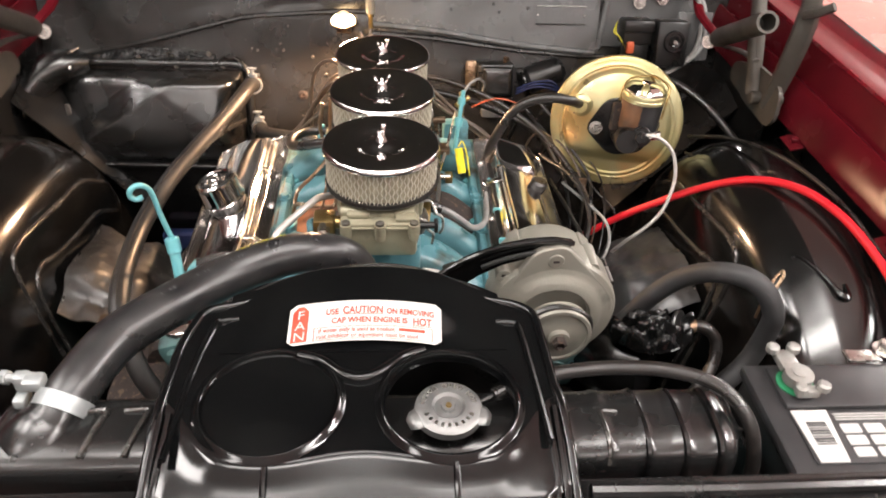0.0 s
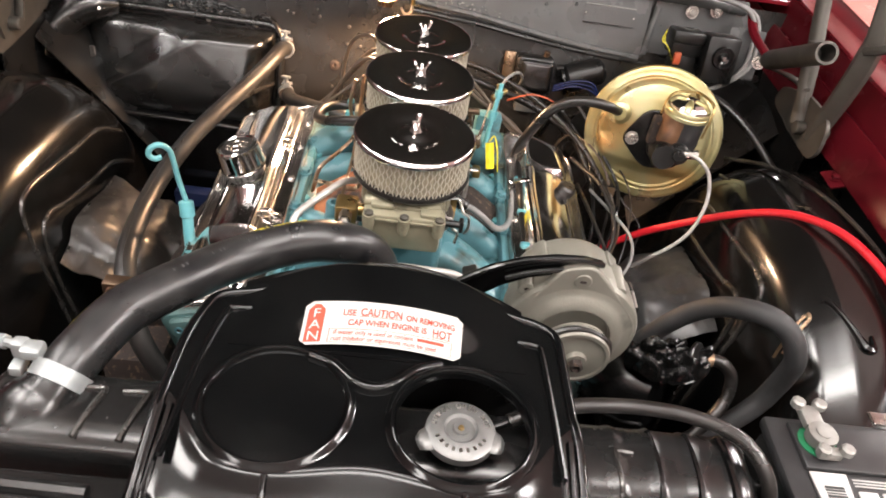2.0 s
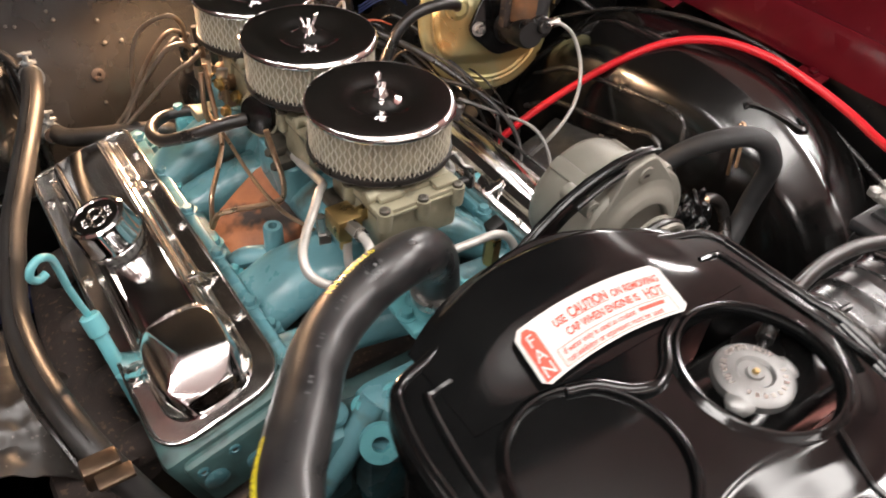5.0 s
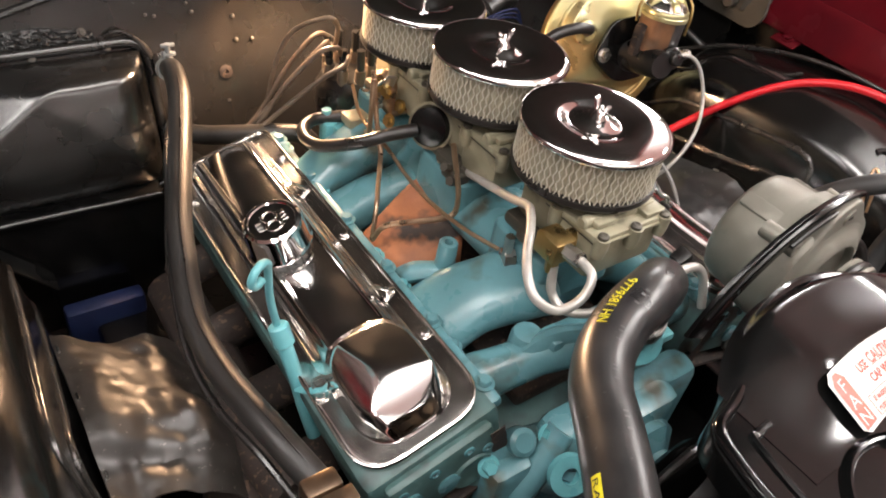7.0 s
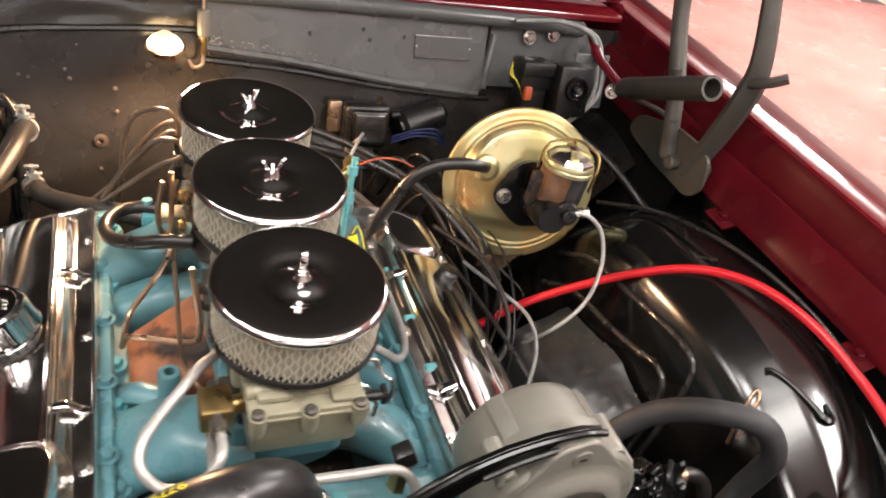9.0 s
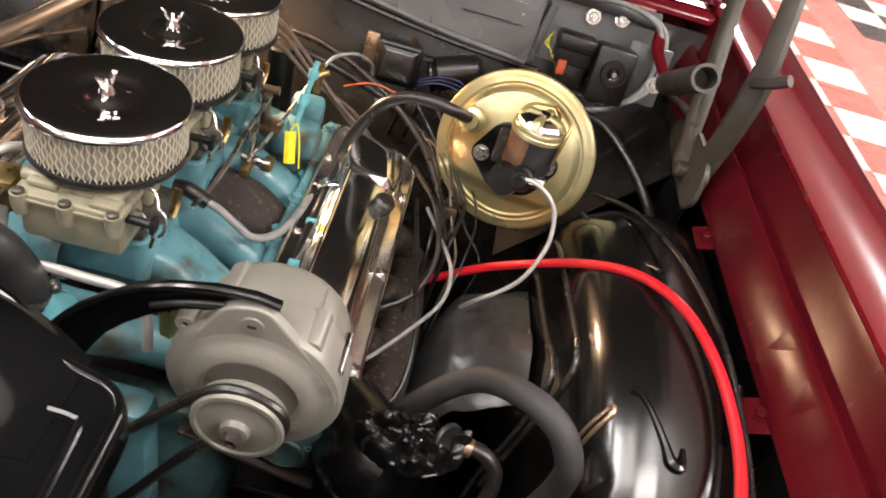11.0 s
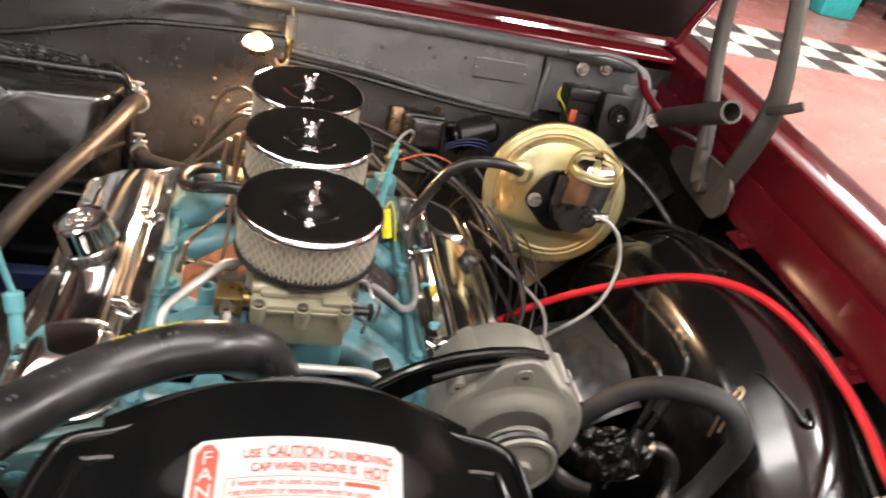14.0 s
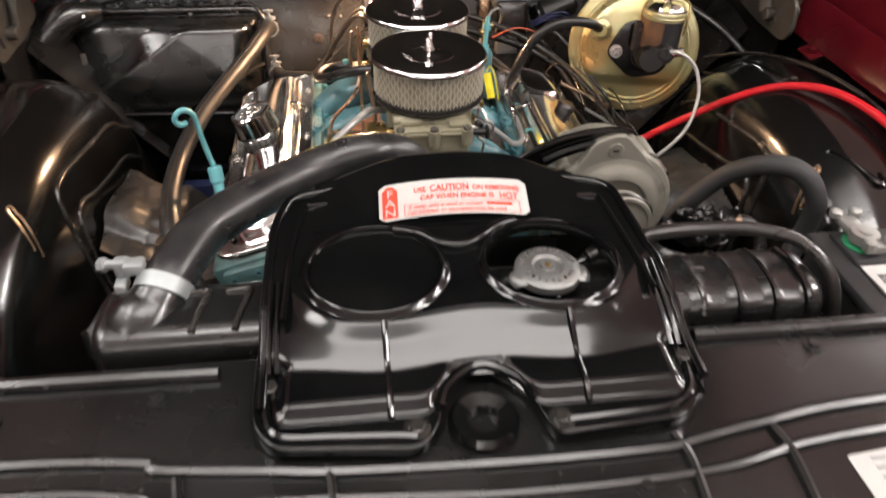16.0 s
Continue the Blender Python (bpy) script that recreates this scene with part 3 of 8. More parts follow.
build_wheelhouse(1)
for sd in (-1, 1):
    single("fender_liner", sheet(lambda u, v: (sd * (0.790 + 0.6 * fx(0.05 + 1.60 * u)), 0.05 + 1.60 * u, 0.22 + (0.585 + fz(0.05 + 1.60 * u)) * v), 16, 4, 0.002), PLASTIC_BLACK, "black steel liner inside the fender", "fender liner", "fender liners")
    single("cowl_side_panel", sheet(lambda u, v: (sd * (0.50 + 0.235 * v), 1.385 + 0.22 * u, 0.50 + 0.27 * v + 0.02 * math.sin(3 * u)), 10, 10, 0.003), PLASTIC_BLACK, "black panel behind the wheelhouse", "panel", "cowl side panels")
    single("cowl_side_panel", sheet(lambda u, v: (sd * 0.738, 1.27 + 0.36 * u, 0.45 + 0.40 * v), 8, 8, 0.003), PLASTIC_BLACK, "black upright panel between fender and firewall", "panel", "cowl side panels")
build_wheelhouse(-1)


def build_flap(side, crumple, label):
    t = thing("rubber_flap", (side * 0.47, 1.07, 0.56), label, "splash flap", "splash flaps")
    drop = 0.55 if side > 0 else 0.22

    def fn(u, v):
        y = 0.945 + 0.245 * u - 0.02 * v
        x = 0.541 - 0.140 * v - 0.016 * math.sin(u * 3.0) * v
        z = 0.640 - 0.05 * abs(u - 0.35) - 0.052 * v - drop * max(0.0, v - 0.68) ** 1.6
        n = noise.noise(Vector((u * 3.4, v * 3.4, 3 + side))) * 0.030 + abs(noise.noise(Vector((u * 6, v * 5, 7)))) * 0.009
        z += crumple * n * (0.3 + v) + 0.0022 * noise.noise(Vector((u * 17, v * 13, 1)))
        if side < 0:  # folded over near its front end
            z -= 0.013 * (1 - smooth01(0.20, 0.27, u + 0.10 * v))
        return (side * x, y, z)
    mat = FLAP if side < 0 else FLAP_GREY
    part("sheet", sheet(fn, 44, 36, 0.0025), mat, t)
    part("rolled_edge", tube([Vector(fn(k / 12, 1.0)) for k in range(13)], 0.0035, 8, 4), mat, t)
    for u in (0.12, 0.5, 0.88):
        part("staple", tube([Vector(fn(u - 0.02, 0.03)) + Vector((0, 0, 0.004)), Vector(fn(u + 0.02, 0.03)) + Vector((0, 0, 0.004))], 0.0016, 6, 3), STEEL, t, "bent steel staple")


build_flap(1, 0.6, "speckled black rubber splash flap over the suspension opening")
build_flap(-1, 0.8, "crumpled dirty black rubber splash flap over the suspension opening")


def fw(x, z, out=0.0):
    """A point on the sloping firewall, out metres in front of it."""
    return Vector((x, 1.553 + 0.33 * (z - 0.80) - out * 0.95, z + out * 0.31))


def build_firewall():
    t = thing("firewall", (0, 1.5, 0.3), "satin black steel firewall with spots and pressed seams", "firewall", kind="structure")
    part("panel", sheet(lambda u, v: fw(-0.80 + 1.6 * u, 0.25 + 0.69 * v, 0.004 * noise.noise(Vector((u * 7, v * 5, 1))) + 0.0014 * noise.noise(Vector((u * 23, v * 14, 4)))), 90, 45, 0.02), SATIN_BLACK, t)

    def seam_left(x):
        return float(np.interp(x, [-0.72, -0.646, -0.508, -0.407, -0.306, -0.142, -0.02], [0.79, 0.804, 0.830, 0.855, 0.879, 0.893, 0.895]))

    def seam_right(x):
        return float(np.interp(x, [-0.03, 0.115, 0.273, 0.449, 0.46], [0.874, 0.861, 0.838, 0.823, 0.823]))
    part("upper_panel_left", sheet(lambda u, v: fw(-0.72 + 0.70 * u, seam_left(-0.72 + 0.70 * u) + (0.936 - seam_left(-0.72 + 0.70 * u)) * v, 0.008 + 0.002 * noise.noise(Vector((u * 6, v * 3, 5)))), 48, 8, 0.008), SATIN_BLACK, t)
    part("upper_panel_right", sheet(lambda u, v: fw(-0.03 + 0.49 * u, seam_right(-0.03 + 0.49 * u) + (0.936 - seam_right(-0.03 + 0.49 * u)) * v, 0.012 + 0.001 * noise.noise(Vector((u * 6, v * 3, 9)))), 40, 8, 0.012), COWL_GREY, t, "grey satin upper cowl panel")
    part("seam_bead_left", tube([fw(x, seam_left(x) - 0.004, 0.006) for x in (-0.72, -0.60, -0.5, -0.4, -0.3, -0.2, -0.1, -0.03)], 0.006, 8), SATIN_BLACK, t)
    part("seam_bead_right", tube([fw(x, seam_right(x) - 0.006, 0.008) for x in (-0.03, 0.1, 0.2, 0.3, 0.4, 0.455)], 0.008, 8), COWL_GREY, t)
    part("seam_bead_right_low", tube([fw(x, seam_right(x) - 0.024 + 0.01 * (x / 0.5), 0.004) for x in (-0.03, 0.1, 0.2, 0.3, 0.4, 0.48)], 0.006, 8), SATIN_BLACK, t)
    # small pale sealer specks scattered along the seam
    random.seed(31)
    speck_lumps = []
    for k in range(34):
        x = -0.02 + 0.17 * random.random() ** 1.5
        speck_lumps.append(lathe([(0, 0), (0.0016, 0), (0.0010, 0.0012), (0, 0.0014)], 6, axis(fw(x, seam_right(x) + random.uniform(0.0, 0.012), 0.0125), fw(x, 0.9, 0.2)) @ Matrix.Diagonal((random.uniform(0.7, 2.2), random.uniform(0.6, 1.2), 1, 1))))
    part("seam_specks", merge(*speck_lumps), LEAD, t, "pale specks of sealer along the seam")
    part("corner_rib", tube([fw(0.463, 0.826, 0.010), fw(0.468, 0.87, 0.012), fw(0.476, 0.918, 0.012)], 0.0075, 8), COWL_GREY, t)
    part("cowl_rail", tube([(-0.70, 1.596, 0.934), (-0.64, 1.585, 0.944), (-0.3, 1.588, 0.949), (0.2, 1.588, 0.951), (0.52, 1.586, 0.948), (0.66, 1.592, 0.940)], 0.0145, 12), COWL_GREY, t)
    part("upper_panel_side", sheet(lambda u, v: fw(0.47 + 0.22 * u, 0.83 + 0.10 * v, 0.006), 8, 6, 0.008), COWL_GREY, t)
    # small holes, plugs and screws
    for x, z in ((0.138, 0.898), (0.241, 0.895), (0.229, 0.910), (0.303, 0.903)):
        part("hole_plug", lathe([(0, 0), (0.0035, 0), (0.0025, 0.0015), (0, 0.001)], 10, axis(fw(x, z, 0.0125), fw(x, z, 0.1))), DARK_INK, t)
    for x, z, r in ((-0.289, 0.815, 0.004), (-0.277, 0.812, 0.004), (-0.228, 0.825, 0.004), (-0.222, 0.812, 0.005), (-0.160, 0.800, 0.0055), (-0.159, 0.766, 0.005),
                    (-0.133, 0.765, 0.005), (-0.178, 0.724, 0.004), (-0.186, 0.679, 0.004), (-0.111, 0.836, 0.006), (-0.066, 0.836, 0.006), (-0.21, 0.86, 0.003)):
        part("screw", lathe([(0, 0), (r * 0.7, 0), (r * 0.6, r * 0.4), (r * 0.3, r * 0.6), (0, r * 0.6)], 10, axis(fw(x, z, 0.002), fw(x, z, 0.1))), HINGE_GREY, t)
    part("torn_grommet", lathe([(0.003, 0.0), (0.010, 0.0), (0.011, 0.002), (0.007, 0.004), (0.004, 0.004), (0.003, 0.0)], 9, axis(fw(-0.184, 0.722, 0.001), fw(-0.184, 0.722, 0.1))), RUST_IRON, t, "torn brown rubber grommet")
    # data plate with embossed lines
    x0, x1, z0, z1 = 0.322, 0.430, 0.873, 0.908
    pl = part("data_plate", sheet(lambda u, v: fw(x0 + (x1 - x0) * u, z0 + (z1 - z0) * v, 0.0145), 4, 4, 0.002), COWL_GREY, t, "grey painted data plate")
    for r in range(4):
        z = z0 + 0.006 + r * 0.0062
        w = (0.070, 0.062, 0.074, 0.058)[r]
        part("line", sheet(lambda u, v: fw(x0 + 0.020 + w * u, z + 0.0026 * v, 0.0152 + 0.0006 * abs(noise.noise(Vector((u * 30, r, v * 3))))), 40, 1, 0.0006), COWL_GREY, pl)
    # rim light put in colour: pale top edge, black shaded bottom edge
    for z in (z0, z1):
        part("plate_edge", tube([fw(x0, z, 0.0152), fw((x0 + x1) / 2, z, 0.0152), fw(x1, z, 0.0152)], 0.0011, 6, 3), SATIN_BLACK if z == z0 else LEAD, pl)
    for x in (x0 + 0.003, x1 - 0.003):
        part("rivet", lathe([(0, 0), (0.002, 0), (0, 0.0015)], 8, axis(fw(x, (z0 + z1) / 2, 0.015), fw(x, (z0 + z1) / 2, 0.1))), STEEL, pl)
    # rough sealer above the heater box
    def lumps(u, v):
        x = -0.68 + 0.315 * u
        taper = math.sin(math.pi * min(1.0, max(0.0, v))) ** 0.4
        return fw(x, 0.783 + 0.031 * v - 0.012 * max(0.0, u - 0.8) * 5 * v, 0.002 + taper * (0.010 * abs(noise.noise(Vector((u * 26, v * 4, 2)))) + 0.008 * abs(noise.noise(Vector((u * 60, v * 9, 8))))))
    part("seam_sealer", sheet(lumps, 150, 20, 0.003), SEALER, t, "lumpy black seam sealer")
    for x, z in ((-0.449, 0.779), (-0.380, 0.803), (-0.351, 0.780)):
        part("bolt", bolt(fw(x, z, 0.006), (0, -0.95, 0.31), 0.0042, 0.006), HINGE_GREY, t)
    return t


build_firewall()


def build_cowl_and_hood():
    single("cowl_top", plate(round_poly([(-0.76, 1.60), (0.76, 1.60), (0.76, 2.05), (-0.76, 2.05)], 0.02), 0.968, 0.012, 0.006), MAROON, "maroon cowl top panel under the open hood", "cowl", kind="structure")
    t = thing("hood", (0, 1.68, 1.0), "open maroon hood on two grey hinges, seen from below", "hood")
    ang = radians(57)
    back = Vector((0, 1.665, 0.992))
    d = Vector((0, -math.cos(ang), math.sin(ang)))
    nrm = Vector((0, -math.sin(ang), -math.cos(ang)))

    def under(u, v, off):
        w = 0.765
        p = back + d * (1.36 * v) + Vector(((2 * u - 1) * w, 0, 0)) + nrm * off
        return p
    part("inner_panel", sheet(lambda u, v: under(u, v, 0.012 + 0.012 * smooth01(0.0, 0.06, min(u, 1 - u, v * 1.2))), 40, 40, 0.006), HOOD_BLACK, t, "dull black underside")
    part("outer_skin", sheet(lambda u, v: under(u, v, -0.012), 12, 12, 0.004), MAROON, t)
    for u in (0.0, 1.0):
        part("side_lip", tube([under(u, v, 0.006) for v in (0, 0.25, 0.5, 0.75, 1.0)], 0.016, 8, 4, flat=0.8), MAROON, t, "rolled maroon edge")
    part("rear_lip", tube([under(u, 0, 0.006) for u in (0, 0.25, 0.5, 0.75, 1.0)], 0.016, 8, 4), MAROON, t, "rolled maroon edge")
    part("front_lip", tube([under(u, 1, 0.006) for u in (0, 0.25, 0.5, 0.75, 1.0)], 0.016, 8, 4), MAROON, t, "rolled maroon edge")
    return t


hood = build_cowl_and_hood()


def build_hinge(side, label):
    def P(x, y, z):
        return (side * x, y, z)
    t = part("hinge", rod(P(0.715, 1.27, 0.85), P(0.69, 1.27, 0.85), 0.012, 14, bevel=0.002), HINGE_GREY, hood, label)
    m = Matrix.Translation(P(0.712, 1.265, 0.855)) @ Matrix.Rotation(radians(90 * side), 4, "Y")
    out = round_poly([(side * a, b) for a, b in ((-0.048, -0.03), (-0.036, -0.062), (0.012, -0.070), (0.040, -0.05), (0.038, 0.06), (0.026, 0.15), (-0.012, 0.14), (-0.045, 0.04))][::int(side)], 0.018)
    part("base_plate", plate(out, 0.004, 0.008, 0.002, m=m), HINGE_GREY, t)
    part("rear_arm", tube([P(0.700, 1.285, 0.85), P(0.700, 1.33, 0.95), P(0.700, 1.395, 1.06), P(0.700, 1.43, 1.16)], 0.014, 8, 6, flat=0.45), HINGE_GREY, t)
    part("front_arm", tube([P(0.715, 1.245, 0.84), P(0.712, 1.215, 0.94), P(0.708, 1.197, 1.02), P(0.706, 1.20, 1.07), P(0.706, 1.235, 1.15), P(0.706, 1.28, 1.24)], [0.016, 0.018, 0.019, 0.016, 0.014, 0.014], 8, 6, flat=0.5), HINGE_GREY, t)
    part("spring_hook", tube([P(0.700, 1.197, 1.035), P(0.708, 1.17, 1.05), P(0.722, 1.155, 1.065)], 0.008, 8, 5), HINGE_GREY, t)
    sp = axis(P(0.668, 1.425, 0.905), P(0.645, 1.205, 1.020))
    L = (Vector(P(0.668, 1.425, 0.905)) - Vector(P(0.645, 1.205, 1.020))).length
    part("spring_tube", lathe([(0.008, 0), (0.017, 0.004), (0.019, 0.02), (0.019, L), (0.0145, L), (0.0145, L - 0.05), (0.0, L - 0.05)], 24, sp, close=False), HINGE_GREY, t, "grey tube open at one end")
    part("link", tube([P(0.688, 1.42, 0.89), P(0.692, 1.36, 0.905), P(0.70, 1.30, 0.91)], 0.009, 8, 4, flat=0.4), HINGE_GREY, t)
    part("link", tube([P(0.683, 1.33, 0.99), P(0.688, 1.315, 0.93), P(0.697, 1.29, 0.87)], 0.008, 8, 4, flat=0.4), HINGE_GREY, t)
    for y, z in ((1.29, 0.848), (1.245, 0.842), (1.21, 0.875)):
        part("rivet", bolt(P(0.716, y, z), (-side, 0, 0), 0.008, 0.006), HINGE_GREY, t)
    # bracket to the cowl
    part("cowl_bracket", tube([P(0.672, 1.44, 0.905), P(0.655, 1.50, 0.925), P(0.66, 1.55, 0.945)], 0.012, 8, 4, flat=0.5), MAROON_DULL, t, "maroon bracket with a bolt")
    part("bolt", bolt(P(0.655, 1.432, 0.895), (-0.3 * side, -1, 0.3), 0.009, 0.008), STEEL, t)


build_hinge(1, "grey steel hood hinge with an open spring tube")
build_hinge(-1, "grey steel hood hinge with an open spring tube")


def build_heater_box():
    t = thing("heater_box", (-0.52, 1.45, 0.45), "glossy black moulded heater box bolted to the firewall", "heater box")
    X0, X1, Z0, Z1, D = -0.690, -0.309, 0.583, 0.772, 0.082

    def face(u, v):
        a, b = u * u * (3 - 2 * u) * 0.35 + u * 0.65, v * v * (3 - 2 * v) * 0.35 + v * 0.65
        x, z = X0 + (X1 - X0) * a, Z0 + (Z1 - Z0) * b

        def edge(e, r):
            return math.sqrt(max(0.0, 1 - (1 - min(1.0, e / r)) ** 2))
        k = edge(x - X0, 0.07) * edge(X1 - x, 0.055) * edge(z - Z0, 0.085) * edge(Z1 - z, 0.030)
        crease = max(0.0, 0.56 * (z - 0.70) + 0.42 * (x + 0.42))
        chamfer = max(0.0, z - 0.745 - 0.62 * (x + 0.455)) if x < -0.452 else max(0.0, z - 0.745 - 0.5 * (x + 0.452))
        d = D * k - (0.16 * crease + 0.75 * min(0.05, chamfer)) * k + 0.0016 * noise.noise(Vector((u * 5, v * 4, 2))) * k
        return fw(x, z, 0.006 + d)
    part("case", sheet(face, 72, 52, 0.002), BOX_BLACK, t, sharp=80)
    rim = round_poly([(X0 - 0.012, Z0 - 0.01), (X1 + 0.012, Z0 - 0.01), (X1 + 0.012, Z1 + 0.012), (X0 - 0.012, Z1 + 0.012)], 0.035, 8)
    part("flange", tube([fw(p.x, p.y, 0.006) for p in rim], 0.008, 10, 1, smooth=False, closed=True), BOX_BLACK, t, "rounded mounting flange")
    part("bracket", box((0, 0, 0), (0.010, 0.006, 0.024), 0.002, m=Matrix.Translation(fw(-0.655, 0.70, 0.085))), STEEL, t, "small bright bracket")
    part("wire", tube([fw(-0.36, 0.788, 0.004), fw(-0.335, 0.80, 0.012), fw(-0.31, 0.785, 0.012), fw(-0.295, 0.758, 0.012)], 0.004, 8), RUBBER, t)
    for z, nm in ((0.752, "upper_nipple"), (0.655, "lower_nipple")):
        part(nm, rod(fw(-0.283, z, 0.0), fw(-0.283, z, 0.035), 0.0105, 14), RUST_IRON, t)
    # air duct elbow that runs out to the fender
    d = thing("air_duct", (-0.70, 1.44, 0.70), "glossy black air duct elbow beside the heater box", "air duct")
    part("elbow", tube([fw(-0.63, 0.785, 0.020), fw(-0.665, 0.782, 0.040), fw(-0.70, 0.768, 0.055), fw(-0.735, 0.735, 0.07), fw(-0.76, 0.69, 0.08)], [0.022, 0.032, 0.036, 0.036, 0.034], 18, 8), BOX_BLACK, d)
    part("seam", tube([fw(-0.640, 0.815, 0.030), fw(-0.655, 0.800, 0.055), fw(-0.648, 0.775, 0.065)], 0.004, 8, 6), STEEL, d, "worn bright seam")
    s = thing("lower_cowl_panel", (-0.5, 1.41, 0.42), "black panel with a rolled top edge below the heater box", "panel")
    part("sheet_metal", box((-0.51, 1.418, 0.50), (0.36, 0.006, 0.22), 0.002), GLOSS_BLACK, s)
    part("rolled_edge", tube([(-0.69, 1.412, 0.612), (-0.52, 1.412, 0.611), (-0.335, 1.412, 0.606)], 0.0065, 10, 6), GLOSS_BLACK, s)
    part("shelf", box((-0.51, 1.46, 0.606), (0.36, 0.09, 0.004), 0.001), GLOSS_BLACK, s)


build_heater_box()


# ---------------------------------------------------------------- radiator, support and shroud
def build_core_support():
    t = thing("radiator_support", (0, 0.3, 0.2), "glossy black pressed radiator support panel", "radiator support", kind="structure")
    part("top_panel", plate(round_poly([(-0.76, 0.06), (0.76, 0.06), (0.76, 0.425), (-0.76, 0.425)], 0.01), 0.866, 0.02, 0.006), SUPPORT_BLACK, t)
    part("front_wall", box((0, 0.07, 0.53), (1.5, 0.02, 0.66), 0.004), SUPPORT_BLACK, t)
    part("rear_bead", tube([(-0.74, 0.412, 0.866), (-0.4, 0.408, 0.868), (-0.25, 0.405, 0.868)], 0.007, 8), SUPPORT_BLACK, t)
    part("rear_bead", tube([(0.19, 0.408, 0.868), (0.30, 0.406, 0.868), (0.40, 0.405, 0.870), (0.74, 0.41, 0.866)], 0.007, 8), SUPPORT_BLACK, t)
    seam = [(-0.74, 0.33), (-0.41, 0.325), (-0.30, 0.316), (-0.285, 0.308), (-0.20, 0.298), (-0.146, 0.292), (-0.01, 0.286), (0.11, 0.286), (0.15, 0.292), (0.205, 0.302), (0.33, 0.316), (0.74, 0.325)]
    part("seam_bead", tube([(x, y, 0.866) for x, y in seam], 0.0065, 8), SUPPORT_BLACK, t)
    seam2 = [(-0.74, 0.30), (-0.40, 0.296), (-0.30, 0.285), (-0.27, 0.275), (-0.146, 0.268), (0.0, 0.258), (0.15, 0.262), (0.30, 0.285), (0.74, 0.295)]
    part("seam_bead", tube([(x, y, 0.866) for x, y in seam2], 0.0055, 8), SUPPORT_BLACK, t)
    for x in (-0.27, -0.155, 0.13, 0.215):
        part("rib", tube([(x, 0.298, 0.867), (x + 0.004, 0.27, 0.867), (x, 0.22, 0.866)], 0.005, 8), SUPPORT_BLACK, t)
    for x, y in ((-0.43, 0.37), (0.09, 0.252), (0.30, 0.385), (-0.30, 0.385)):
        part("bolt", bolt((x, y, 0.866), (0, 0, 1), 0.006, 0.005), SUPPORT_BLACK, t)
    st = part("sticker", plate(round_poly([(0.263, 0.215), (0.40, 0.225), (0.395, 0.275), (0.262, 0.263)], 0.004), 0.8672, 0.001, 0.0003), WHITE_LABEL, t, "white paper sticker")
    for k in range(4):
        part("line", box((0.325, 0.231 + k * 0.009, 0.8675), (0.09, 0.003, 0.0006)), GREY_INK, st)


build_core_support()


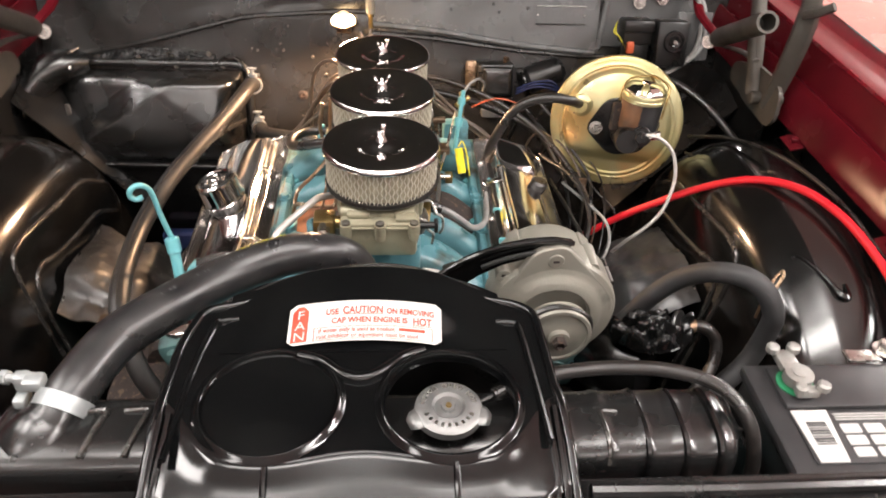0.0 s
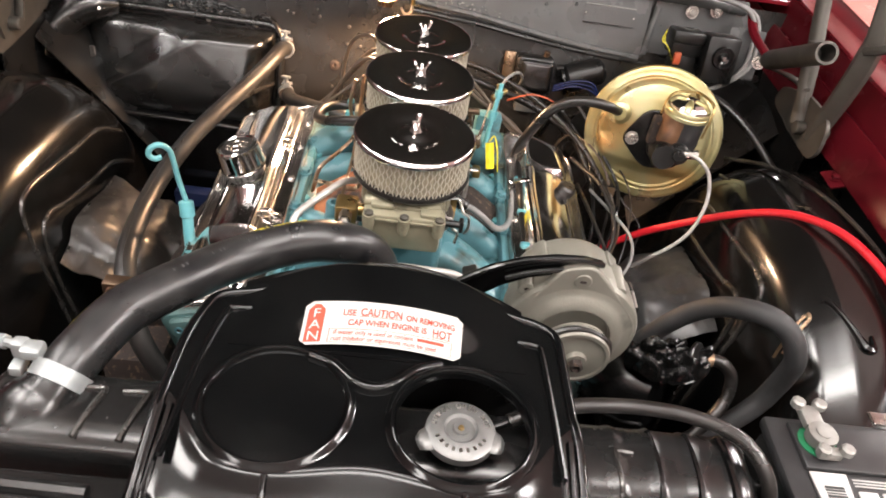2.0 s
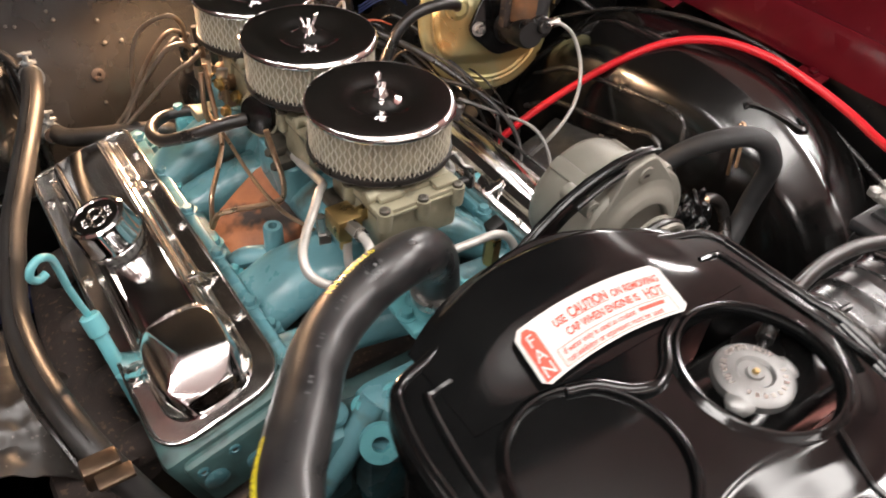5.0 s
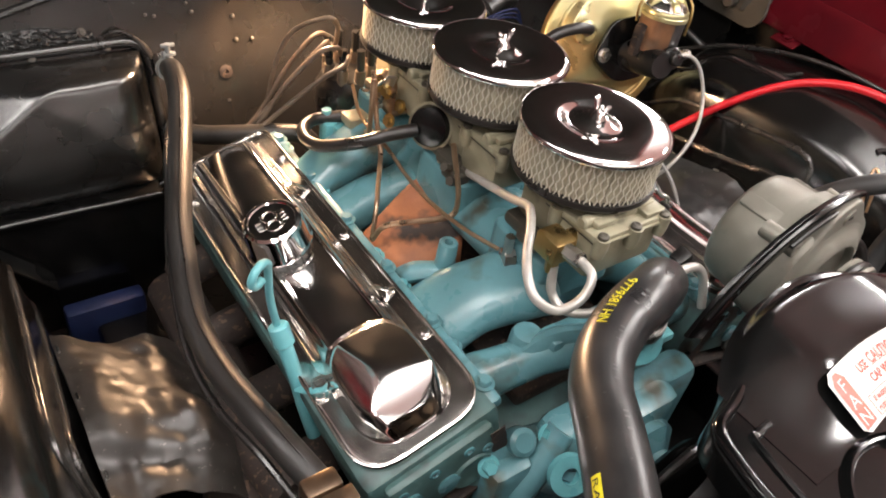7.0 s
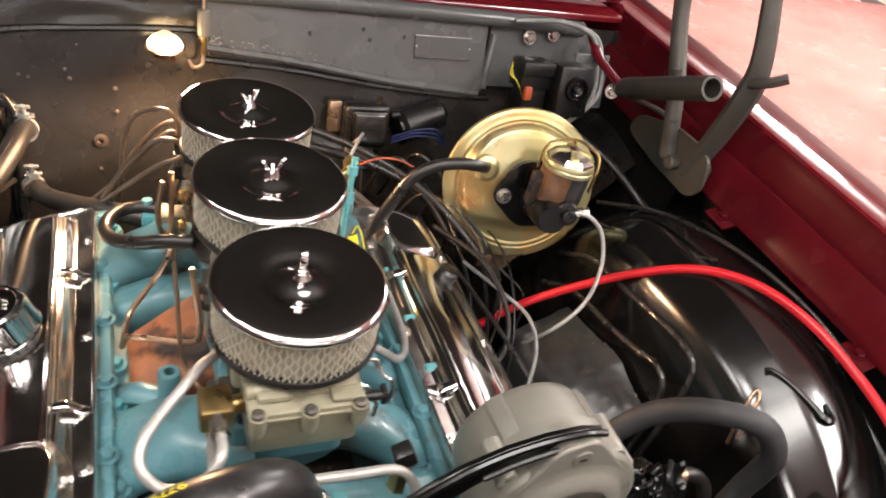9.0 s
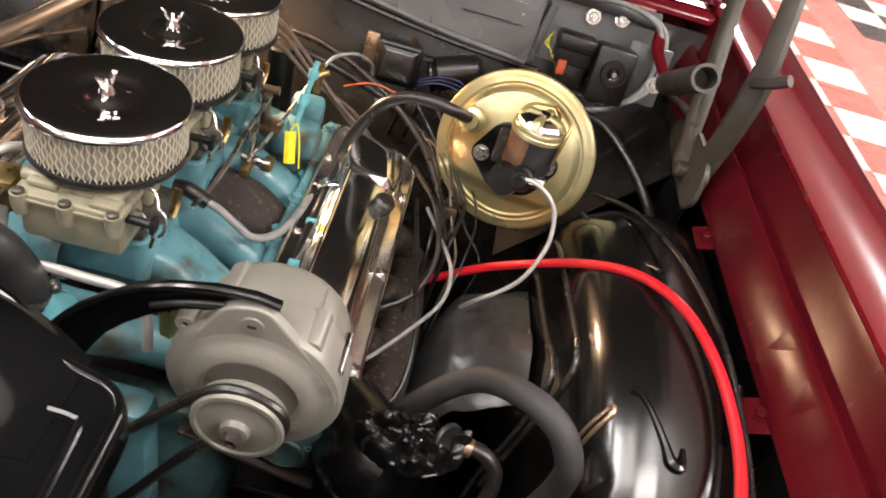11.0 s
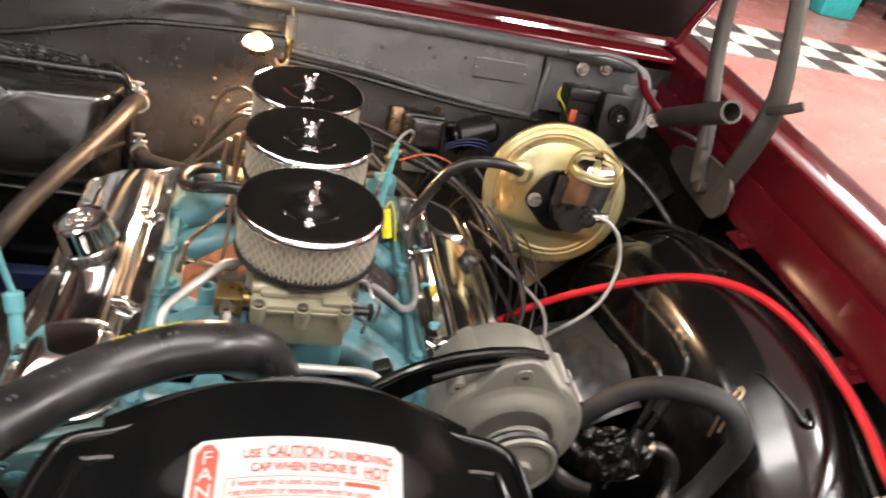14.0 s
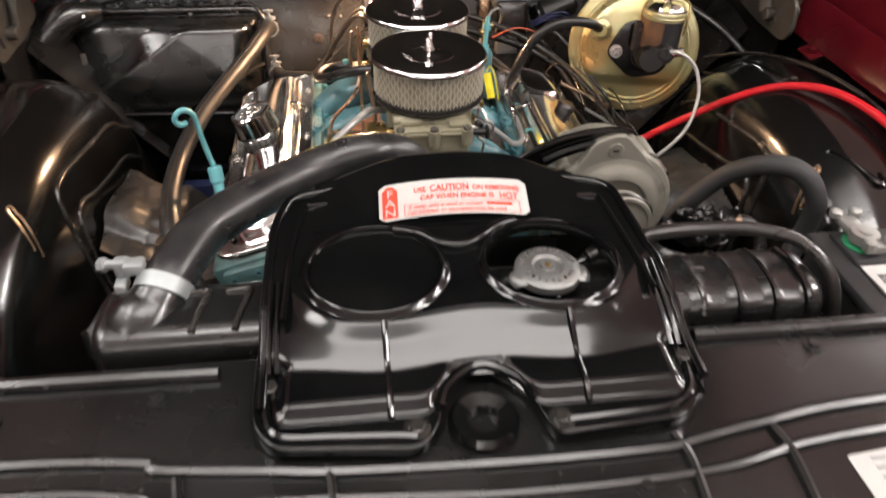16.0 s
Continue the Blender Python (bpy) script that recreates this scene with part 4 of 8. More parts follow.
def build_radiator():
    t = thing("radiator", (0, 0.49, 0.25), "black painted radiator with a ribbed top tank", "radiator")
    part("core", box((-0.005, 0.485, 0.53), (0.70, 0.05, 0.56), 0.004), PLASTIC_BLACK, t)

    def tank(u, v):
        x = -0.392 + 0.762 * u
        end = min(u, 1 - u) * 0.762
        sq = smooth01(0, 0.03, end)
        a = v * 2 * math.pi
        c, s = math.cos(a), math.sin(a)
        y = 0.487 + 0.047 * sq * math.copysign(abs(c) ** 0.6, c)
        z = 0.838 + (0.044 * (0.4 + 0.6 * sq)) * math.copysign(abs(s) ** 0.55, s)
        ribs = max(0.0, math.cos((x - 0.215) * 2 * math.pi / 0.038)) ** 6 * 0.004 if x > 0.17 and x < 0.335 else 0
        return (x, y, z - 0.003 + (ribs if s > 0.3 or c < -0.6 else 0))
    part("top_tank", sheet(tank, 150, 40), SUPPORT_BLACK, t)
    for x in (-0.278, -0.238):
        part("pressed_rib", tube([(x - 0.014, 0.504, 0.8785), (x + 0.007, 0.505, 0.8795), (x + 0.009, 0.500, 0.8795), (x + 0.004, 0.480, 0.8795), (x - 0.002, 0.452, 0.8765)], 0.0032, 8, 3), RAIL, t, "raised rib in lighter metallic grey")
    part("pressed_rib", tube([(0.232, 0.490, 0.8795), (0.217, 0.491, 0.8795), (0.215, 0.486, 0.8795), (0.217, 0.455, 0.877), (0.217, 0.442, 0.86)], 0.0034, 8, 3), RAIL, t, "raised rib in lighter metallic grey")
    for x in (0.253, 0.291, 0.325):
        part("pressed_rib", tube([(x, 0.52, 0.876), (x + 0.002, 0.49, 0.880), (x + 0.002, 0.455, 0.877), (x + 0.002, 0.442, 0.86), (x + 0.002, 0.440, 0.82)], 0.0036, 6, 4), GLOSS_BLACK, t)
    part("tank_seam", box((-0.005, 0.487, 0.793), (0.735, 0.085, 0.006), 0.002), GLOSS_BLACK, t)
    # outlet neck for the upper hose
    part("outlet_neck", tube([(-0.340, 0.482, 0.838), (-0.333, 0.486, 0.850), (-0.325, 0.494, 0.861), (-0.318, 0.503, 0.870), (-0.3125, 0.513, 0.879)], [0.040, 0.041, 0.037, 0.0305, 0.0270], 24), SUPPORT_BLACK, t)
    part("filler_neck", lathe([(0.018, 0.872), (0.020, 0.893), (0.027, 0.897), (0.027, 0.900), (0.0, 0.900)], 24, Matrix.Translation((0.061, 0.478, 0))), GLOSS_BLACK, t)
    part("overflow_nipple", rod((0.075, 0.485, 0.894), (0.108, 0.500, 0.896), 0.004, 10), GLOSS_BLACK, t)
    cap = part("cap", lathe([(0, 0.9085), (0.0065, 0.9085), (0.0075, 0.9065), (0.0135, 0.9062), (0.016, 0.909), (0.029, 0.9075), (0.0325, 0.905), (0.033, 0.898), (0.031, 0.897), (0, 0.897)], 40, Matrix.Translation((0.061, 0.478, 0))), CAP_METAL, t, "pressed steel pressure cap")
    for a in (200, 345):
        c, s = math.cos(radians(a)), math.sin(radians(a))
        part("ear", tube([(0.061 + c * 0.027, 0.478 + s * 0.027, 0.9035), (0.061 + c * 0.036, 0.478 + s * 0.036, 0.902), (0.061 + c * 0.0405, 0.478 + s * 0.0405, 0.8985)], [0.013, 0.011, 0.007], 10, 4, flat=0.28), CAP_METAL, cap)
    part("rivet", lathe([(0, 0.911), (0.0025, 0.9105), (0.003, 0.9085), (0, 0.9085)], 12, Matrix.Translation((0.061, 0.478, 0))), BRASS, cap, "brass rivet")
    word = "NEVER OPEN HOT"
    letters = []
    for i, ch in enumerate(word):
        if ch == " ":
            continue
        a = radians(168 - i * 156 / (len(word) - 1))
        m = Matrix.Translation((0.061 + 0.0225 * math.cos(a), 0.478 + 0.0225 * math.sin(a), 0.9084)) @ Matrix.Rotation(a - math.pi / 2, 4, "Z")
        letters.append(text_mesh(ch, 0.0072, m, "CENTER", 0.0006))
    part("lettering", merge(*letters), STEEL, cap, "stamped words NEVER OPEN HOT")
    for k in range(9):
        a = radians(205 + k * 16)
        m = Matrix.Translation((0.061 + 0.0235 * math.cos(a), 0.478 + 0.0235 * math.sin(a), 0.9084)) @ Matrix.Rotation(a, 4, "Z")
        part("mark", box((0, 0, 0), (0.004, 0.0028, 0.0008), m=m), STEEL, cap)


build_radiator()


def build_shroud():
    t = thing("fan_shroud", (0, 0.49, 0.88), "glossy black pressed fan shroud cover with a caution sticker", "fan shroud")
    def front_line(x):
        """Where the flat top turns down into the front drape: scalloped below the two circles, drawn back at the sides."""
        wave = 0.5 - 0.5 * math.cos((x + 0.0205) * 2 * math.pi / 0.166)
        return 0.419 - 0.011 * wave * (1 - smooth01(0.11, 0.17, abs(x + 0.0205))) + 0.062 * smooth01(0.118, 0.192, abs(x + 0.0205)) ** 1.3
    back = round_poly([(-0.213, 0.30), (-0.212, 0.56), (-0.196, 0.616), (-0.150, 0.630), (-0.085, 0.668), (0.0, 0.686), (0.055, 0.672), (0.105, 0.635),
                       (0.150, 0.622), (0.168, 0.60), (0.172, 0.50), (0.177, 0.30)], [0.004, 0.03, 0.02, 0.02, 0.04, 0.05, 0.04, 0.03, 0.015, 0.015, 0.03, 0.004])
    back = [p for p in back if p.y > 0.49]
    outline = back + [Vector((0.174 - 0.386 * k / 40, front_line(0.174 - 0.386 * k / 40))) for k in range(41)]
    top = part("top_panel", plate(outline, 0.914, 0.03, 0.006, holes=[(0.062, 0.478, 0.0635)]), SHROUD_BLACK, t)
    # pressed beads: outer border, inner border, rings round the two circles
    inner = [(-0.190, 0.418), (-0.186, 0.52), (-0.176, 0.585), (-0.168, 0.592), (-0.152, 0.594)]
    part("bead", tube([(x, y, 0.914) for x, y in inner], 0.0035, 8, 5), SHROUD_BLACK, top)
    inner = [(0.150, 0.430), (0.147, 0.50), (0.142, 0.575), (0.136, 0.584), (0.118, 0.586)]
    part("bead", tube([(x, y, 0.914) for x, y in inner], 0.0035, 8, 5), SHROUD_BLACK, top)
    for cx in (-0.107, 0.062):
        part("ring", lathe([(0.0610, 0.905), (0.0618, 0.9165), (0.0632, 0.9188), (0.0650, 0.9192), (0.0668, 0.9182), (0.0690, 0.9155), (0.0715, 0.9138)], 72, Matrix.Translation((cx, 0.481 if cx < 0 else 0.478, 0)), close=False), SHROUD_BLACK, top)
    part("rusty_stud", lathe([(0, 0.9105), (0.004, 0.9105), (0.0085, 0.9090), (0, 0.9085)], 14, Matrix.Translation((-0.107, 0.481, 0))), RUST_IRON, top, "small rusty stud in the disc")
    part("disc", lathe([(0.008, 0.9125), (0.012, 0.912), (0.056, 0.9125), (0.0612, 0.9125)], 56, Matrix.Translation((-0.107, 0.481, 0)), close=False), SHROUD_BLACK, top)
    part("ring_saddle", tube([(-0.085, 0.541, 0.915), (-0.062, 0.532, 0.9155), (-0.042, 0.514, 0.916), (-0.022, 0.508, 0.916), (-0.002, 0.517, 0.916), (0.018, 0.536, 0.9155), (0.040, 0.546, 0.915)], 0.0055, 10, 6), SHROUD_BLACK, top)
    rim = [(-0.2075, 0.345, 0.884), (-0.2075, 0.385, 0.888), (-0.2075, 0.43, 0.902), (-0.2065, 0.475, 0.912)] + [(p.x * 0.965 - 0.0008, p.y - 0.007 * smooth01(0.60, 0.63, p.y), 0.9125) for p in back] + [(0.1685, 0.475, 0.912), (0.1695, 0.43, 0.902), (0.1695, 0.385, 0.888), (0.1695, 0.345, 0.884)]
    part("rim_bead", tube(rim, 0.0052, 10, 2), SHROUD_BLACK, top)
    part("fan_baffle", box((-0.02, 0.575, 0.66), (0.36, 0.006, 0.42), 0.002), PLASTIC_BLACK, t, "dull black baffle under the cover")
    # raised crown over the fan, behind the circles
    def crown(u, v):
        x = -0.165 + 0.29 * u
        s = (x + 0.020) / 0.150
        yb = 0.680 - 0.052 * abs(s) ** 2.2
        y = 0.545 + (yb - 0.545) * v
        h = 0.0165 * smooth01(0.0, 0.55, v) * (1 - smooth01(0.86, 1.0, v)) * (1 - (smooth01(0.42, 1.0, s) if s > 0 else smooth01(0.30, 1.0, -s)))
        return (x, y, 0.9146 + h)
    part("crown", sheet(crown, 48, 28), SHROUD_BLACK, top)
    part("rear_bead", tube([(-0.150, 0.622, 0.912), (-0.09, 0.658, 0.916), (-0.02, 0.676, 0.918), (0.04, 0.668, 0.917), (0.095, 0.635, 0.913)], 0.005, 8, 6), SHROUD_BLACK, top)

    # front drape, shelf and step down to the flange
    def latch(x):
        return math.exp(-((x + 0.024) / 0.036) ** 4)

    def front(u, v):
        x = -0.207 + 0.372 * u
        d = min(x + 0.207, 0.165 - x)
        s = smooth01(0.006, 0.024, d)
        wave = 0.5 + 0.5 * math.cos((x + 0.0205) * 2 * math.pi / 0.166)
        k = latch(x)
        fl = front_line(x)
        rows = [(fl + 0.007, 0.9140), (fl + 0.001, 0.9130), (0.4 * fl + 0.6 * (0.386 + 0.006 * wave), 0.9040), (0.378 + 0.009 * wave + 0.010 * (1 - s), 0.8965), (0.370 + 0.009 * wave + 0.012 * (1 - s), 0.8925),
                (0.346 + 0.034 * k, 0.8912), (0.341 + 0.036 * k, 0.8902), (0.331 + 0.040 * k, 0.8838), (0.326 + 0.042 * k, 0.8825)]
        f = v * (len(rows) - 1)
        i = min(len(rows) - 2, int(f))
        w = f - i
        y = rows[i][0] * (1 - w) + rows[i + 1][0] * w
        z = rows[i][1] * (1 - w) + rows[i + 1][1] * w
        low = 0.8828 + 0.0012 * smooth01(0.36, 0.41, y)
        if y < 0.385:
            z = low + (z - low) * s
        return (x, y, z)
    part("front_drape", sheet(front, 110, 42), SHROUD_BLACK, t)
    for x in (-0.1025, 0.0635):
        part("crease", tube([(x, 0.409, 0.9140), (x, 0.398, 0.9085), (x, 0.384, 0.8995), (x, 0.372, 0.8935), (x, 0.348, 0.8918), (x, 0.338, 0.889), (x, 0.328, 0.884)], 0.0028, 8, 5), SHROUD_BLACK, t)
    for x in (-0.203, -0.196, 0.153, 0.160):
        part("side_bead", tube([(x, 0.470, 0.914), (x, 0.440, 0.9075), (x, 0.405, 0.8985), (x, 0.380, 0.888)], 0.0028, 8, 5), SHROUD_BLACK, t)
    flange = round_poly([(-0.217, 0.42), (-0.217, 0.335), (-0.198, 0.306), (-0.149, 0.302), (-0.080, 0.295), (-0.063, 0.318), (-0.056, 0.352), (-0.020, 0.384), (0.015, 0.352),
                         (0.022, 0.318), (0.030, 0.298), (0.060, 0.300), (0.140, 0.305), (0.170, 0.332), (0.170, 0.42)], 0.016)
    fl = part("flange", plate(flange, 0.882, 0.012, 0.003), SHROUD_BLACK, t)
    part("flange_bead", tube([(-0.205, 0.375, 0.883), (-0.203, 0.34, 0.883), (-0.192, 0.318, 0.883), (-0.15, 0.313, 0.883), (-0.10, 0.309, 0.883), (-0.083, 0.306, 0.883)], 0.0045, 8, 5), SHROUD_BLACK, fl)
    part("flange_bead", tube([(0.038, 0.310, 0.883), (0.08, 0.312, 0.883), (0.13, 0.316, 0.883), (0.152, 0.332, 0.883), (0.160, 0.36, 0.883)], 0.0045, 8, 5), SHROUD_BLACK, fl)
    part("latch_ring", tube([(-0.062, 0.335, 0.883), (-0.052, 0.357, 0.884), (-0.021, 0.376, 0.885), (0.010, 0.357, 0.884), (0.018, 0.335, 0.883)], 0.005, 8, 6), SHROUD_BLACK, fl)
    part("latch_cone", lathe([(0.030, 0.872), (0.026, 0.877), (0.014, 0.874), (0.012, 0.860), (0.0, 0.860)], 30, Matrix.Translation((-0.026, 0.326, 0)), close=False), SHROUD_BLACK, fl)
    for x, y in ((-0.202, 0.368), (-0.083, 0.314), (0.036, 0.312), (0.160, 0.368)):
        part("bolt", bolt((x, y, 0.8825), (0, 0, 1), 0.0075, 0.006), RAIL, fl, "worn hexagon screw")
    return t


build_shroud()


def build_caution_sticker():
    """White sticker that lies on the crown, curved at its upper and lower edges."""
    o, ux = Vector((-0.0985, 0.5495, 0.9195)), Vector((0.1565, -0.0015, 0.0006))
    uy = Vector((0.0015, 0.0465, 0.0132))
    nn = ux.cross(uy).normalized()
    t = thing("caution_sticker", (-0.02, 0.58, 0.92), "white caution sticker with red lettering on the shroud", "sticker")

    def at(u, v, h):
        return o + ux * u + uy * (v + 0.16 * (1 - (2 * u - 1) ** 2) - 0.04) + nn * h

    def bent(bm, h):
        """Lays flat lettering (0..1 across, 0..1 up) on the curved paper."""
        for v in bm.verts:
            v.co = at(v.co.x, v.co.y, h)
        return bm
    n = 24
    rim = []
    for k in range(n + 1):
        u = k / n
        e = max(0.0, 0.035 - min(u, 1 - u)) / 0.035
        rim.append((u, 0.11 * (1 - math.sqrt(max(0.0, 1 - e * e)))))
    paper = bmesh.new()
    paper.faces.new([paper.verts.new((u, h, 0)) for u, h in rim] + [paper.verts.new((u, 1 - h, 0)) for u, h in rim[::-1]])
    part("paper", bent(paper, 0.0002), WHITE_LABEL, t)
    arrow = bmesh.new()
    pts = [(0.022, 0.06), (0.125, 0.06), (0.125, 0.80), (0.09, 0.93), (0.055, 0.93), (0.022, 0.80)]
    arrow.faces.new([arrow.verts.new((x, y, 0)) for x, y in pts])
    part("red_arrow", bent(arrow, 0.0005), RED_INK, t, "red arrow-headed block")
    for ch, y in (("F", 0.62), ("A", 0.36), ("N", 0.10)):
        part("letter", bent(text_mesh(ch, 0.30, Matrix.Translation((0.074, y, 0)) @ Matrix.Diagonal((0.34, 1, 1, 1)), "CENTER"), 0.0007), WHITE_LABEL, t, "white letter " + ch)

    def line(body, x, y, size, wx, nm="lettering"):
        bm = text_mesh(body, size, Matrix.Identity(4), bold=0.005 if size > 0.16 else 0.002)
        w = max(v.co.x for v in bm.verts)
        bm.transform(Matrix.Translation((x, y, 0)) @ Matrix.Diagonal((wx / w, 1, 1, 1)))
        part(nm, bent(bm, 0.0006), RED_INK, t, "red words " + body)
    line("USE", 0.235, 0.66, 0.20, 0.085)
    line("CAUTION", 0.345, 0.67, 0.25, 0.265)
    line("ON REMOVING", 0.635, 0.66, 0.19, 0.315)
    line("CAP WHEN ENGINE IS", 0.275, 0.44, 0.19, 0.50)
    line("HOT", 0.81, 0.42, 0.25, 0.125)
    line("if water only is used as coolant", 0.195, 0.225, 0.145, 0.50)
    line("rust inhibitor or equivalent must be used", 0.185, 0.085, 0.145, 0.66)
    bars = [(0.72, 0.24, 0.17, 0.07), (0.345, 0.645, 0.265, 0.012), (0.81, 0.395, 0.125, 0.012), (0.165, 0.045, 0.775, 0.010), (0.165, 0.35, 0.775, 0.010)]
    for x, y, w, h in bars:
        b = bmesh.new()
        n = 12
        lo = [b.verts.new((x + w * k / n, y, 0)) for k in range(n + 1)]
        hi = [b.verts.new((x + w * k / n, y + h, 0)) for k in range(n + 1)]
        for k in range(n):
            b.faces.new((lo[k], lo[k + 1], hi[k + 1], hi[k]))
        part("bar", bent(b, 0.0005), RED_INK, t)
    for x in (0.165, 0.935):
        b = bmesh.new()
        b.faces.new([b.verts.new(p) for p in ((x, 0.045, 0), (x + 0.005, 0.045, 0), (x + 0.005, 0.36, 0), (x, 0.36, 0))])
        part("bar", bent(b, 0.0005), RED_INK, t)


build_caution_sticker()


def build_battery():
    t = thing("battery", (0.525, 0.48, 0.64), "dark grey car battery with white stickers", "battery")
    part("case", box((0.525, 0.475, 0.735), (0.232, 0.205, 0.19), 0.008), PLASTIC_BLACK, t)
    part("lid", box((0.525, 0.478, 0.838), (0.236, 0.212, 0.016), 0.005), BATTERY_GREY, t)
    part("lid_step", box((0.53, 0.545, 0.848), (0.20, 0.06, 0.008), 0.003), BATTERY_GREY, t)
    lab = part("label", plate(round_poly([(0.432, 0.445), (0.630, 0.445), (0.630, 0.512), (0.432, 0.512)], 0.003), 0.8478, 0.002, 0.0004), BATTERY_GREY, t)
    sk = part("sticker", plate(round_poly([(0.436, 0.446), (0.467, 0.446), (0.473, 0.513), (0.433, 0.513)], 0.001), 0.8488, 0.001, 0.0003), WHITE_LABEL, lab, "white bar code sticker")
    for k in range(9):
        part("bar", box((0.453, 0.468 + k * 0.0034, 0.8492), (0.021, 0.0013 + 0.0008 * (k % 3), 0.0004)), DARK_INK, t)
    for i in range(4):
        for j in range(3):
            part("icon", plate(round_poly([(0.478 + i * 0.026, 0.452 + j * 0.015), (0.499 + i * 0.026, 0.452 + j * 0.015), (0.499 + i * 0.026, 0.464 + j * 0.015), (0.478 + i * 0.026, 0.464 + j * 0.015)], 0.002), 0.8486, 0.0008, 0.0003), WHITE_LABEL, lab, "white pictogram box")
    for k in range(3):
        part("bar", box((0.535, 0.500 + k * 0.0035, 0.8484), (0.115, 0.0016, 0.0004)), WHITE_LABEL, lab)
    part("washer", lathe([(0, 0), (0.020, 0), (0.0205, 0.003), (0, 0.004)], 24, Matrix.Translation((0.453, 0.548, 0.850))), GREEN_FELT, t, "green felt washer")
    part("post", lathe([(0, 0), (0.009, 0), (0.008, 0.018), (0, 0.019)], 20, Matrix.Translation((0.453, 0.548, 0.853))), LEAD, t)
    tm = part("terminal", merge(lathe([(0.0085, 0.0), (0.0155, 0.0), (0.0155, 0.012), (0.0085, 0.013)], 24, Matrix.Translation((0.453, 0.548, 0.857))),
                                box((0.450, 0.572, 0.863), (0.022, 0.028, 0.010), 0.003), box((0.455, 0.528, 0.861), (0.026, 0.012, 0.011), 0.003)), LEAD, t, "corroded lead cable clamp")
    for x, y in ((0.438, 0.585), (0.462, 0.585), (0.444, 0.525), (0.470, 0.527)):
        part("nut", lathe([(0, 0), (0.0075, 0), (0.0075, 0.007), (0.005, 0.009), (0, 0.009)], 8, Matrix.Translation((x, y, 0.866))), LEAD, tm)
    part("hold_down", box((0.555, 0.592, 0.848), (0.04, 0.018, 0.005), 0.002), STEEL, t, "steel hold-down clamp")
    part("hold_down_bolt", bolt((0.585, 0.598, 0.851), (0, 0, 1), 0.009, 0.012), STEEL, t)
    part("tray", box((0.525, 0.48, 0.632), (0.27, 0.25, 0.012), 0.004), GLOSS_BLACK, t)
    part("tray_side", box((0.402, 0.48, 0.71), (0.005, 0.21, 0.16), 0.002), PLASTIC_BLACK, t)


build_battery()


# ---------------------------------------------------------------- engine
EX = -0.010


